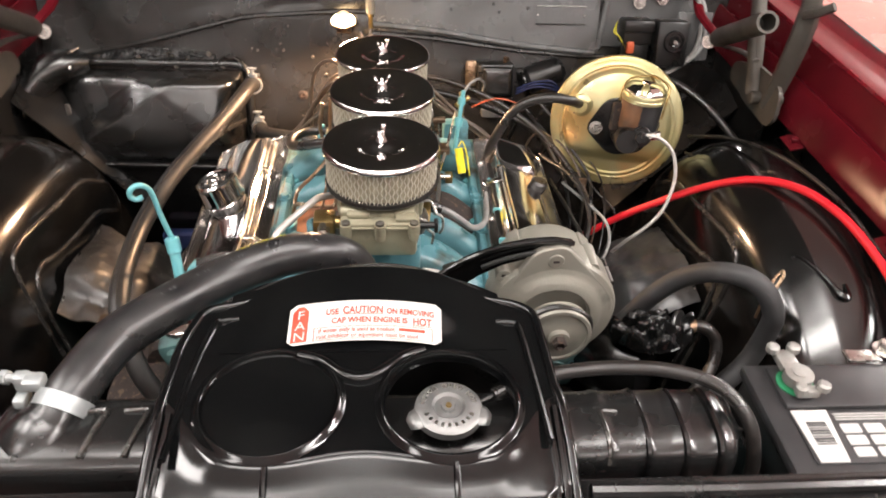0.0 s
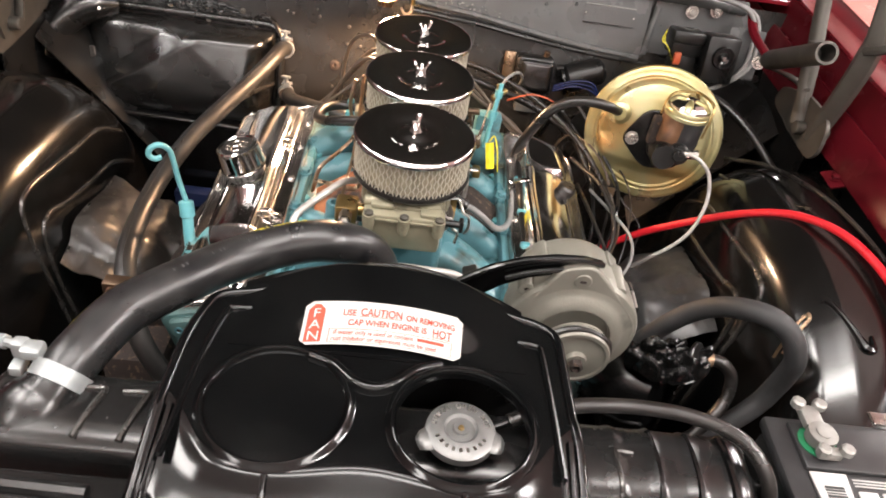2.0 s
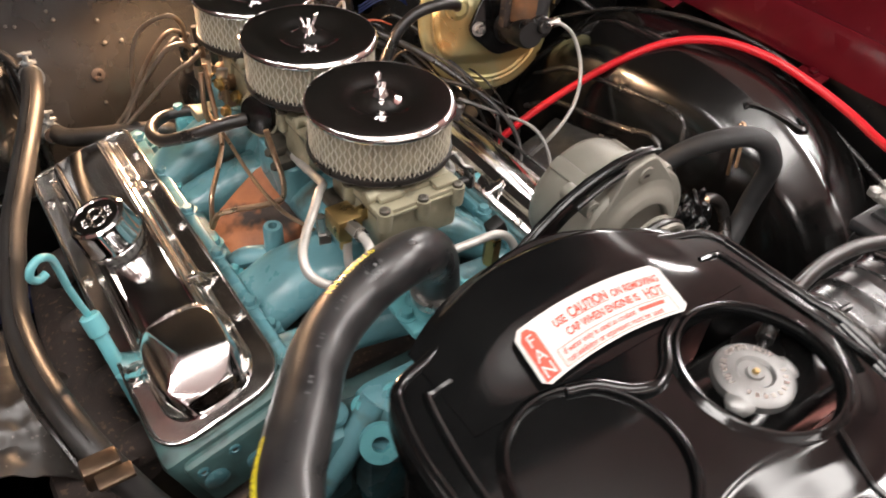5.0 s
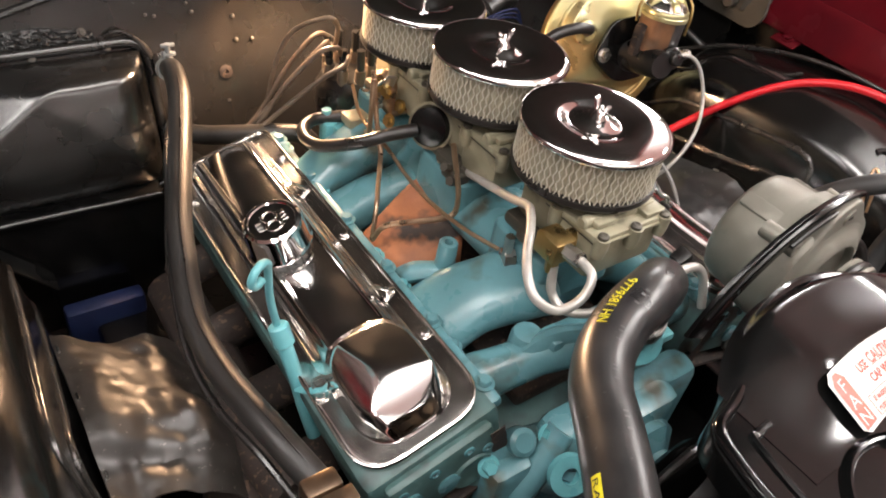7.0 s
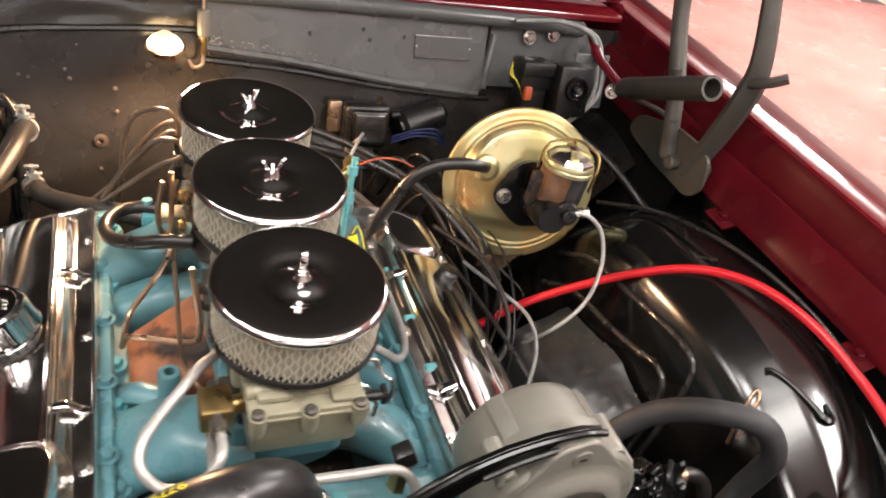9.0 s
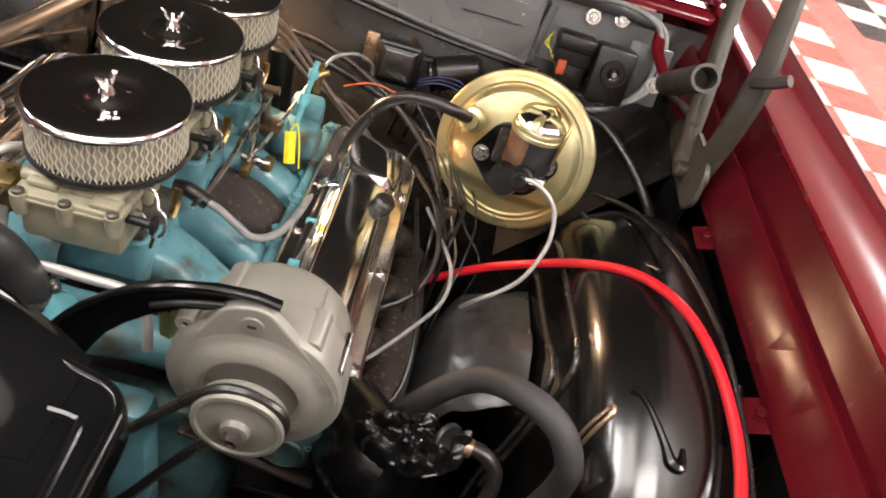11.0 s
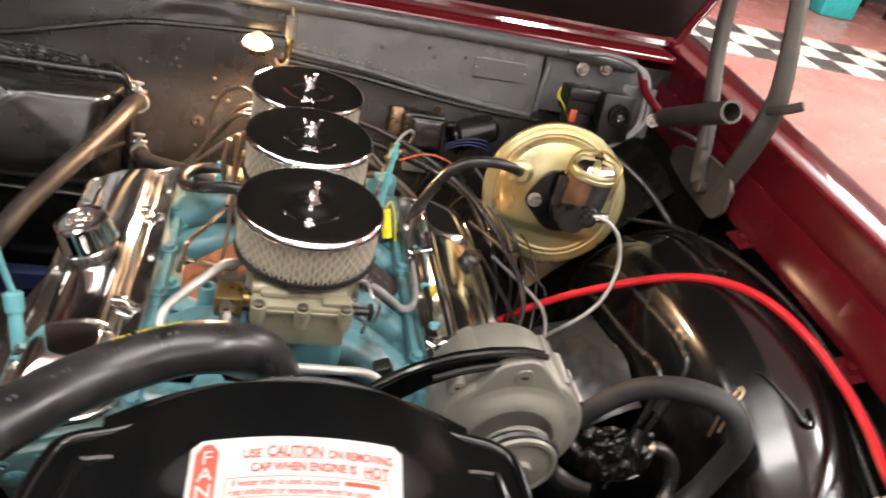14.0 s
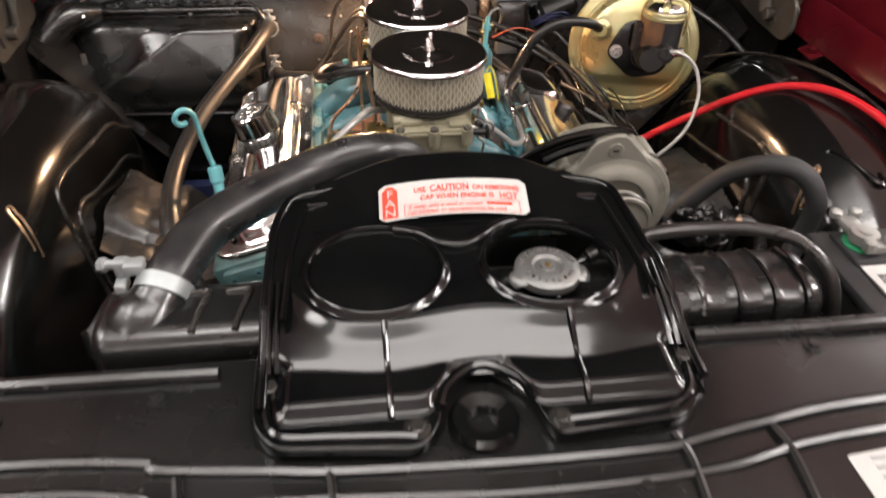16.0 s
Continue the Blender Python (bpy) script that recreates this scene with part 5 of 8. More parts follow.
def build_engine():
    t = thing("engine", (EX, 1.06, 0.25), "teal painted cast iron vee engine", "engine")
    # block and valley cover get dark colours for the shade down there
    part("block", box((EX, 1.09, 0.45), (0.36, 0.56, 0.32), 0.03), TEAL_WORN_SHADED, t)
    part("valley_cover", box((EX, 1.09, 0.625), (0.20, 0.50, 0.02), 0.006), RUST_IRON, t, "valley cover coloured dark for the shade between the heads")
    for s in (-1, 1):
        m = Matrix.Translation((EX + s * 0.253, 1.085, 0.69)) @ Matrix.Rotation(radians(17 * s), 4, "Y")
        h = part("cylinder_head", box((0, 0, -0.055), (0.165, 0.565, 0.105), 0.012, m=m), TEAL_WORN_SHADED, t)
        part("head_face", box((0.0, -0.287, -0.05), (0.13, 0.016, 0.085), 0.008, m=m), TEAL_WORN_SHADED, h)
        part("gasket_seam", box((0.0, -0.290, -0.1075), (0.172, 0.022, 0.006), 0.001, m=m), RUST_IRON, h, "dark oily gasket edge")
        part("oil_streak", sheet(lambda u, v: m @ Vector((-s * (0.058 + 0.018 * v + 0.004 * noise.noise(Vector((u * 6, v, 2)))), -0.2966, -0.018 - 0.085 * u)), 14, 2, 0.0012), RUST_IRON, h, "dark oil streak")
        for px, pz in ((-0.050, -0.022), (-0.012, -0.020), (0.030, -0.022), (0.052, -0.040)):
            part("bolt_hole", lathe([(0.0028, 0.0), (0.0062, 0.0), (0.0068, 0.0018), (0.0040, 0.0024), (0.0028, 0.0)], 14, m @ Matrix.Translation((px, -0.295, pz)) @ Matrix.Rotation(radians(90), 4, "X"), close=False), TEAL, h)
            part("hole_bottom", lathe([(0, 0.0), (0.0042, 0.0), (0.0042, 0.0008), (0, 0.0008)], 12, m @ Matrix.Translation((px, -0.295, pz)) @ Matrix.Rotation(radians(90), 4, "X")), RUST_IRON, h)
        part("large_plug", lathe([(0, 0.0015), (0.020, 0.0015), (0.0235, 0.0035), (0.0255, 0.0030), (0.0265, 0), (0, 0)], 26, m @ Matrix.Translation((0.030, -0.295, -0.068)) @ Matrix.Rotation(radians(90), 4, "X")), TEAL_WORN_SHADED, h)
        for k in range(2):
            part("core_plug", lathe([(0, 0), (0.013, 0), (0.014, 0.003), (0.010, 0.005), (0, 0.0035)], 18, m @ Matrix.Translation((-0.045 + 0.045 * k, -0.295, -0.045 - 0.014 * (k % 2))) @ Matrix.Rotation(radians(90), 4, "X")), TEAL, h)
        part("head_rail", box((-s * 0.082, 0, -0.012), (0.014, 0.55, 0.016), 0.004, m=m), TEAL, h)
        for k in range(6):
            part("bolt", bolt(m @ Vector((-s * 0.083, -0.25 + 0.1 * k, -0.004)), (0, 0, 1), 0.008, 0.008), TEAL, h)
    # front of the engine
    part("timing_cover", merge(box((EX, 0.775, 0.56), (0.24, 0.05, 0.22), 0.02), box((EX - 0.02, 0.755, 0.62), (0.17, 0.05, 0.10), 0.02)), TEAL, t)
    part("water_pump", merge(lathe([(0, 0), (0.055, 0.0), (0.052, 0.03), (0.03, 0.045), (0.028, 0.07), (0, 0.07)], 28, axis((EX, 0.75, 0.60), (EX, 0.65, 0.60))),
                             tube([(EX - 0.10, 0.755, 0.60), (EX - 0.07, 0.735, 0.60), (EX - 0.03, 0.725, 0.60)], 0.024, 14)), TEAL, t)
    part("pump_ear", lathe([(0.010, 0), (0.024, 0), (0.024, 0.010), (0.010, 0.010), (0.010, 0)], 24, axis((EX - 0.115, 0.735, 0.635), (EX - 0.135, 0.69, 0.665)), close=False), TEAL_LIGHT, t)
    part("pump_ear_web", tube([(EX - 0.115, 0.75, 0.585), (EX - 0.118, 0.742, 0.61), (EX - 0.115, 0.735, 0.632)], 0.016, 10, 4, flat=0.5), TEAL, t)
    part("bracket_foot", merge(box((EX - 0.165, 0.775, 0.575), (0.06, 0.035, 0.13), 0.012), tube([(EX - 0.19, 0.77, 0.52), (EX - 0.15, 0.76, 0.60), (EX - 0.10, 0.77, 0.66)], 0.018, 12)), TEAL, t)
    part("crank_pulley", lathe([(0, 0), (0.075, 0), (0.08, 0.006), (0.068, 0.018), (0.08, 0.03), (0.075, 0.036), (0, 0.03)], 40, axis((EX, 0.72, 0.45), (EX, 0.6, 0.45))), GLOSS_BLACK, t)
    part("fan_pulley", lathe([(0, 0), (0.065, 0), (0.07, 0.004), (0.058, 0.014), (0.07, 0.024), (0.064, 0.028), (0, 0.02)], 40, axis((EX, 0.69, 0.60), (EX, 0.6, 0.60))), GLOSS_BLACK, t)
    for s in (-1, 1):
        x = EX + s * 0.36
        em = part("exhaust_manifold", tube([(x - s * 0.01, 0.90, 0.545), (x, 1.0, 0.545), (x, 1.15, 0.54), (x - s * 0.01, 1.32, 0.50)], 0.036, 14, flat=0.8), RUST_IRON, t, "rusty brown exhaust manifold")
        for y in (0.92, 1.03, 1.15, 1.28):
            part("port", tube([(x - s * 0.07, y, 0.575), (x - s * 0.04, y, 0.57), (x - s * 0.01, y + 0.01, 0.55)], 0.026, 12), RUST_IRON, em)
    return t


build_engine()


def build_intake():
    t = thing("intake_manifold", (EX, 1.09, 0.66), "teal painted three carburettor intake manifold", "intake manifold")
    part("plenum", merge(tube([(EX, 0.90, 0.722), (EX, 0.97, 0.728), (EX, 1.10, 0.728), (EX, 1.25, 0.728), (EX, 1.34, 0.72)], 0.060, 18, 5, flat=0.62)), TEAL, t)
    for y in (0.94, 1.103, 1.268):
        part("carb_pad", plate(round_poly([(EX - 0.062, y - 0.05), (EX + 0.062, y - 0.05), (EX + 0.062, y + 0.05), (EX - 0.062, y + 0.05)], 0.016), 0.785, 0.058, 0.005), TEAL, t)

    def runner(s, y0, y1, w0, w1, z0=0.752, z1=0.686, arch=0.004, x1=0.172):
        """A cast runner, wide and flat at the plenum, that arches over to the cylinder head."""
        def fn(u, v):
            a = 2 * math.pi * v
            c, q = math.cos(a), math.sin(a)
            sx = math.copysign(abs(c) ** 0.75, c)
            sz = math.copysign(abs(q) ** 0.75, q)
            e = u * u * (3 - 2 * u)
            w = w0 + (w1 - w0) * e - 0.10 * w0 * math.sin(math.pi * u)
            h = 0.026 + 0.008 * (1 - e)
            x = 0.035 + (x1 - 0.035) * u
            y = y0 + (y1 - y0) * e
            zc = z0 - 0.028 + (z1 - z0) * u ** 1.7 + arch * math.sin(math.pi * u)
            n = 0.0022 * noise.noise(Vector((x * 30, (y + sx * w) * 30, s * 3.0)))
            return (EX + s * (x + 0.30 * sz * h * u), y + sx * (w + n), zc + sz * (h + n))
        return sheet(fn, 22, 30)
    part("runner", runner(-1, 0.925, 0.958, 0.050, 0.054, 0.756, 0.692, 0.008), TEAL, t)
    part("runner", runner(-1, 1.245, 1.250, 0.045, 0.040, 0.764, 0.712, 0.008), TEAL, t)
    part("runner", runner(-1, 1.170, 1.188, 0.034, 0.034, 0.736, 0.690, 0.0), TEAL, t)
    for y0, y1, w0, w1 in ((0.945, 0.915, 0.042, 0.050), (1.02, 1.015, 0.028, 0.026), (1.170, 1.175, 0.030, 0.030), (1.262, 1.285, 0.046, 0.052)):
        part("runner", runner(1, y0, y1, w0, w1, 0.752, 0.690, 0.006), TEAL, t)
    for s in (-1, 1):
        part("side_rail", plate(round_poly([(EX + s * 0.148, 0.845), (EX + s * 0.186, 0.845), (EX + s * 0.186, 1.35), (EX + s * 0.148, 1.35)], 0.006), 0.686, 0.026, 0.004), TEAL, t)
        for y in (0.862, 0.905, 1.012, 1.075, 1.21, 1.335):
            part("bolt_boss", lathe([(0, 0), (0.015, 0), (0.0135, 0.010), (0.0115, 0.013), (0, 0.013)], 16, Matrix.Translation((EX + s * 0.163, y, 0.680))), TEAL, t)
            part("bolt", bolt((EX + s * 0.163, y, 0.693), (0, 0, 1), 0.0085, 0.009), TEAL_LIGHT if y > 1.0 else TEAL, t)
    # heat crossover, bare and rusty: a wedge with a pitted lower face
    bm = bmesh.new()
    for p in ((-0.055, 1.150, 0.742), (-0.085, 1.148, 0.733), (-0.166, 1.128, 0.684), (-0.170, 1.062, 0.672), (-0.120, 1.034, 0.676), (-0.060, 1.040, 0.705), (-0.055, 1.060, 0.722),
              (-0.055, 1.150, 0.63), (-0.168, 1.128, 0.63), (-0.172, 1.056, 0.63), (-0.118, 1.030, 0.63), (-0.055, 1.036, 0.63)):
        bm.verts.new(p)
    bmesh.ops.convex_hull(bm, input=bm.verts[:])
    bmesh.ops.bevel(bm, geom=bm.edges[:], offset=0.006, segments=3, profile=0.5, affect="EDGES")
    part("crossover", bm, RUST, t, "rust orange bare heat crossover")
    part("crossover", merge(tube([(EX + 0.155, 1.095, 0.672), (EX + 0.11, 1.10, 0.700), (EX + 0.06, 1.10, 0.712)], [0.046, 0.05, 0.05], 16, 6, flat=0.62)), RUST_IRON, t, "dark burnt heat crossover")
    part("nipple", lathe([(0.006, 0), (0.019, 0), (0.0145, 0.012), (0.0125, 0.024), (0.0120, 0.050), (0.0105, 0.052), (0.006, 0.052), (0.005, 0.02)], 20, Matrix.Translation((EX - 0.108, 1.004, 0.700)), close=False), TEAL, t)
    part("lug", tube([(EX - 0.158, 1.035, 0.688), (EX - 0.142, 1.02, 0.703), (EX - 0.115, 1.005, 0.708)], [0.012, 0.016, 0.014], 10, 5, flat=0.8), TEAL, t)
    # water crossover at the front with the thermostat neck
    part("water_crossover", merge(tube([(EX - 0.172, 0.868, 0.672), (EX - 0.132, 0.858, 0.684), (EX - 0.085, 0.846, 0.698), (EX - 0.03, 0.832, 0.712), (EX + 0.02, 0.826, 0.712), (EX + 0.07, 0.834, 0.70), (EX + 0.13, 0.844, 0.685), (EX + 0.172, 0.855, 0.668)], [0.032, 0.027, 0.024, 0.030, 0.034, 0.028, 0.028, 0.03], 16, 6)), TEAL, t)
    part("boss", lathe([(0, 0), (0.020, 0), (0.019, 0.024), (0.0165, 0.030), (0.012, 0.032), (0, 0.032)], 22, Matrix.Translation((EX - 0.092, 0.862, 0.694))), TEAL, t)
    part("boss_lug", box((EX - 0.070, 0.842, 0.716), (0.030, 0.032, 0.034), 0.008), TEAL, t)
    part("web", tube([(EX - 0.110, 0.850, 0.700), (EX - 0.075, 0.842, 0.722), (EX - 0.040, 0.826, 0.730)], [0.010, 0.012, 0.012], 10, 5, flat=1.4), TEAL, t)
    th = part("thermostat_neck", merge(lathe([(0.036, 0), (0.037, 0.010), (0.028, 0.020), (0.024, 0.05), (0.0, 0.05)], 26, axis((-0.014, 0.795, 0.735), (-0.026, 0.784, 0.79))), box((-0.012, 0.800, 0.738), (0.10, 0.06, 0.012), 0.005), box((-0.012, 0.806, 0.722), (0.075, 0.055, 0.03), 0.008)), TEAL_LIGHT, t)
    for x in (-0.054, 0.030):
        part("bolt", bolt((x, 0.797, 0.744), (0, 0, 1), 0.008, 0.009), TEAL_LIGHT, th)
    # sensor at the front of the other bank
    part("sender", merge(rod((0.098, 0.838, 0.700), (0.098, 0.838, 0.762), 0.011, 6), rod((0.098, 0.838, 0.762), (0.096, 0.834, 0.772), 0.008, 12)), BRASS, t, "brass temperature sender")
    part("sender_plug", box((0, 0, 0), (0.022, 0.020, 0.024), 0.004, m=Matrix.Translation((0.094, 0.832, 0.783)) @ Matrix.Rotation(radians(-25), 4, "Y")), PLASTIC_BLACK, t, "black plug on the sender")
    # raised boss under the vacuum switch at the other side
    part("choke_bracket", merge(box((0.125, 1.25, 0.735), (0.075, 0.06, 0.05), 0.014), box((0.132, 1.285, 0.765), (0.05, 0.03, 0.05), 0.010), box((0.10, 1.235, 0.752), (0.03, 0.035, 0.03), 0.008)), TEAL, t)


build_intake()


def build_valve_cover():
    L, W = 0.55, 0.150
    t = thing("valve_cover", (EX - 0.253, 1.085, 0.690), "chrome valve cover with a raised square end and pressed ribs", "valve cover", "valve covers", turn=(0, -17, 0))
    out = round_poly([(-W / 2, -L / 2), (W / 2, -L / 2), (W / 2, L / 2), (-W / 2, L / 2)], [0.046, 0.046, 0.02, 0.02], 8)
    part("flange", plate(out, 0.007, 0.012, 0.005), BRUSHED, t, local=True)
    lip = [(p.x * 0.985, p.y * 0.994, 0.0072) for p in out]
    part("rolled_lip", tube(lip, 0.0022, 8, 1, smooth=False, closed=True), BRUSHED, t, local=True)

    def dome(u, v):
        y = -L / 2 + 0.014 + (L - 0.028) * u
        e = min(u, 1 - u) * (L - 0.028)
        rad = 0.046 if u < 0.5 else 0.020
        inset = rad * (1 - math.sqrt(max(0.0, 1 - (1 - e / rad) ** 2))) if e < rad else 0.0
        wh = 0.0565 - 0.90 * inset
        k = 2 * v - 1
        x = k * wh
        ends = smooth01(0.0, 0.020, e)
        side = 1 - smooth01(0.60, 1.0, abs(k))
        h = (0.0190 + 0.0055 * (1 - min(1.0, abs(k) / 0.62) ** 2) + 0.0012 * math.sin(y * 31)) * side * ends
        dy = y + L / 2 - 0.086
        px, py = abs(x) / 0.0525, abs(dy) / 0.0590
        q = (px ** 3.4 + py ** 3.4) ** (1 / 3.4)
        inside = 1 - smooth01(0.84, 1.05, q)
        bead = math.exp(-((abs(k) - 0.60) / 0.05) ** 2) + 0.7 * math.exp(-((abs(k) - 0.76) / 0.045) ** 2)
        h += 0.0032 * bead * smooth01(0.0, 0.03, e) * (1 - inside)
        a, b = min(1.0, max(0.0, (x + 0.0515) / 0.05)), min(1.0, max(0.0, (dy + 0.0575) / 0.056))
        outer_face, front_face = 0.0235 * (1 - (1 - a) ** 1.7), 0.0245 * (1 - (1 - b) ** 1.9)
        top_face = 0.0215 - 0.17 * (x + 0.95 * dy)
        soft = 0.0009
        roof = -soft * math.log(sum(math.exp(-min(0.06, max(-0.02, f)) / soft) for f in (outer_face, front_face, top_face)))
        h = h * (1 - inside) + (0.0185 + max(0.0, roof)) * inside
        return (x, y, 0.0065 + h)
    part("dome", sheet(dome, 190, 64), CHROME_SOFT, t, local=True, sharp=80)
    for x, y in ((-0.066, -0.165), (0.066, -0.165), (-0.066, 0.02), (0.066, 0.02), (-0.066, 0.20), (0.066, 0.20)):
        part("bolt", bolt((x, y, 0.0072), (0, 0, 1), 0.0052, 0.005), BRUSHED, t, local=True)
    for y in (-0.09, 0.125):
        part("spreader_clip", tube([(0.040, y, 0.027), (0.052, y + 0.003, 0.021), (0.062, y, 0.010), (0.070, y - 0.002, 0.0085)], [0.004, 0.006, 0.008, 0.005], 10, 5, flat=0.30), CHROME, t, local=True)
    return t


cover_one = build_valve_cover()
cover_two = copy_thing(cover_one, pose(EX + 0.253, 1.085, 0.690, 0, -17, 180))


def build_oil_cap():
    m = axis((-0.276, 1.115, 0.702), (-0.308, 1.115, 0.802))
    t = thing("oil_filler_cap", (-0.276, 1.115, 0.702), "chrome push-in oil filler breather cap", "oil cap")
    part("neck", lathe([(0.024, 0), (0.035, 0.004), (0.0355, 0.012), (0.0335, 0.014), (0.0335, 0.024), (0, 0.024)], 40, m, close=False), CAP_METAL, t, "dull steel skirt")
    for k in range(20):
        part("vent_hole", lathe([(0, 0), (0.0020, 0), (0, 0.0004)], 8, m @ Matrix.Rotation(2 * math.pi * k / 20, 4, "Z") @ Matrix.Translation((0.0342, 0, 0.0175)) @ Matrix.Rotation(math.pi / 2, 4, "Y")), DARK_INK, t)
    part("body", lathe([(0.0335, 0.0215), (0.0385, 0.0225), (0.0395, 0.0255), (0.0375, 0.030), (0.0362, 0.056), (0.0345, 0.0612), (0.0312, 0.0634), (0.0285, 0.0630), (0.0272, 0.0616), (0, 0.0612)], 56, m, close=False), CHROME, t)
    em = []
    for dx in (-0.008, 0.008):
        em.append(lathe([(0.0062, 0.0), (0.0075, 0.0016), (0.0095, 0.0016), (0.0108, 0.0)], 26, m @ Matrix.Translation((dx, 0, 0.0612)), close=False))
    for k in range(3):
        em.append(box((-0.006 + 0.006 * k, 0.0155, 0.0618), (0.004, 0.006, 0.0014), 0.0006, m=m))
        em.append(box((-0.006 + 0.006 * k, -0.0155, 0.0618), (0.004, 0.006, 0.0014), 0.0006, m=m))
    part("emblem", merge(*em), BRUSHED, t, "embossed round emblem")


build_oil_cap()


def build_grommet():
    m = axis((0.277, 1.175, 0.690), (0.297, 1.175, 0.760))
    single("rubber_plug", lathe([(0, 0), (0.012, 0), (0.0165, 0.022), (0.0165, 0.030), (0.013, 0.034), (0, 0.034)], 24, m), RUBBER, "black rubber plug in the chrome valve cover", "plug")


build_grommet()


def build_air_cleaner():
    t = thing("air_cleaner", (EX, 0.936, 0.853), "round chrome air cleaner with a paper element behind wire mesh", "air cleaner", "row of air cleaners")
    part("base_pan", lathe([(0.03, -0.002), (0.070, -0.004), (0.080, 0.0), (0.0825, 0.004), (0.0815, 0.009), (0.078, 0.010), (0, 0.010)], 64, None), RUBBER, t, "dark rolled lower rim", local=True)
    bm = bmesh.new()
    n = 128
    for z0, z1 in ((0.008, 0.058),):
        lo = [bm.verts.new(((0.0735 + 0.0040 * (i % 2)) * math.cos(2 * math.pi * i / n), (0.0735 + 0.0040 * (i % 2)) * math.sin(2 * math.pi * i / n), z0)) for i in range(n)]
        hi = [bm.verts.new((v.co.x, v.co.y, z1)) for v in lo]
        for i in range(n):
            j = (i + 1) % n
            bm.faces.new((lo[i], lo[j], hi[j], hi[i]))
    part("filter_paper", bm, PAPER, t, "cream pleated filter paper", local=True, sharp=20)
    bm = bmesh.new()
    cols, rows = 92, 7
    for i in range(cols):
        prev = None
        for k in range(rows + 1):
            z = 0.008 + 0.050 * k / rows
            sgn = 1 if (k // 1 + i) % 2 == 0 else -1
            a = 2 * math.pi * (i + 0.27 * sgn) / cols
            ring = []
            for dr, da in ((0.0788, -0.0080), (0.0798, -0.0080), (0.0798, 0.0080), (0.0788, 0.0080)):
                ring.append(bm.verts.new((dr * math.cos(a + da), dr * math.sin(a + da), z)))
            if prev:
                for q in range(4):
                    bm.faces.new((prev[q], prev[(q + 1) % 4], ring[(q + 1) % 4], ring[q]))
            prev = ring
    bmesh.ops.recalc_face_normals(bm, faces=bm.faces[:])
    part("wire_mesh", bm, MESH, t, "expanded metal mesh", local=True)
    part("lid", lathe([(0.0, 0.0676), (0.008, 0.0676), (0.0115, 0.0671), (0.015, 0.0659), (0.019, 0.0641), (0.0225, 0.0624), (0.0255, 0.0612), (0.028, 0.0608), (0.031, 0.0611), (0.034, 0.0621), (0.038, 0.0638), (0.042, 0.0651), (0.050, 0.0661), (0.056, 0.0665), (0.065, 0.0666), (0.074, 0.0662), (0.0785, 0.0655), (0.0815, 0.0640), (0.0835, 0.0610), (0.0838, 0.0575), (0.0825, 0.0565), (0.079, 0.058)], 96, None, close=False), CHROME, t, "polished chrome lid", local=True, sharp=70)
    wn = part("wing_nut", merge(lathe([(0, 0.0672), (0.0092, 0.0672), (0.0084, 0.0690), (0.0060, 0.0742), (0.0046, 0.0767), (0, 0.0770)], 20), rod((0, 0, 0.0732), (0, 0, 0.0832), 0.0026, 10)), CHROME, t, local=True)
    for s in (-1, 1):
        part("wing", tube([(s * 0.003, 0, 0.0717), (s * 0.0062, 0, 0.0757), (s * 0.0086, 0, 0.0802), (s * 0.0106, 0, 0.0847), (s * 0.0132, 0, 0.0870)], [0.0028, 0.0033, 0.0036, 0.0038, 0.0026], 10, 5, flat=0.6), CHROME, wn, local=True)
    return t


cleaner = build_air_cleaner()
for yy, zz, a in ((1.103, 0.874, 8), (1.268, 0.866, 38)):
    copy_thing(cleaner, pose(EX + 0.004, yy, zz, 0, 0, a))
cleaner.matrix_basis = pose(EX + 0.004, 0.936, 0.872, 0, 0, 75)


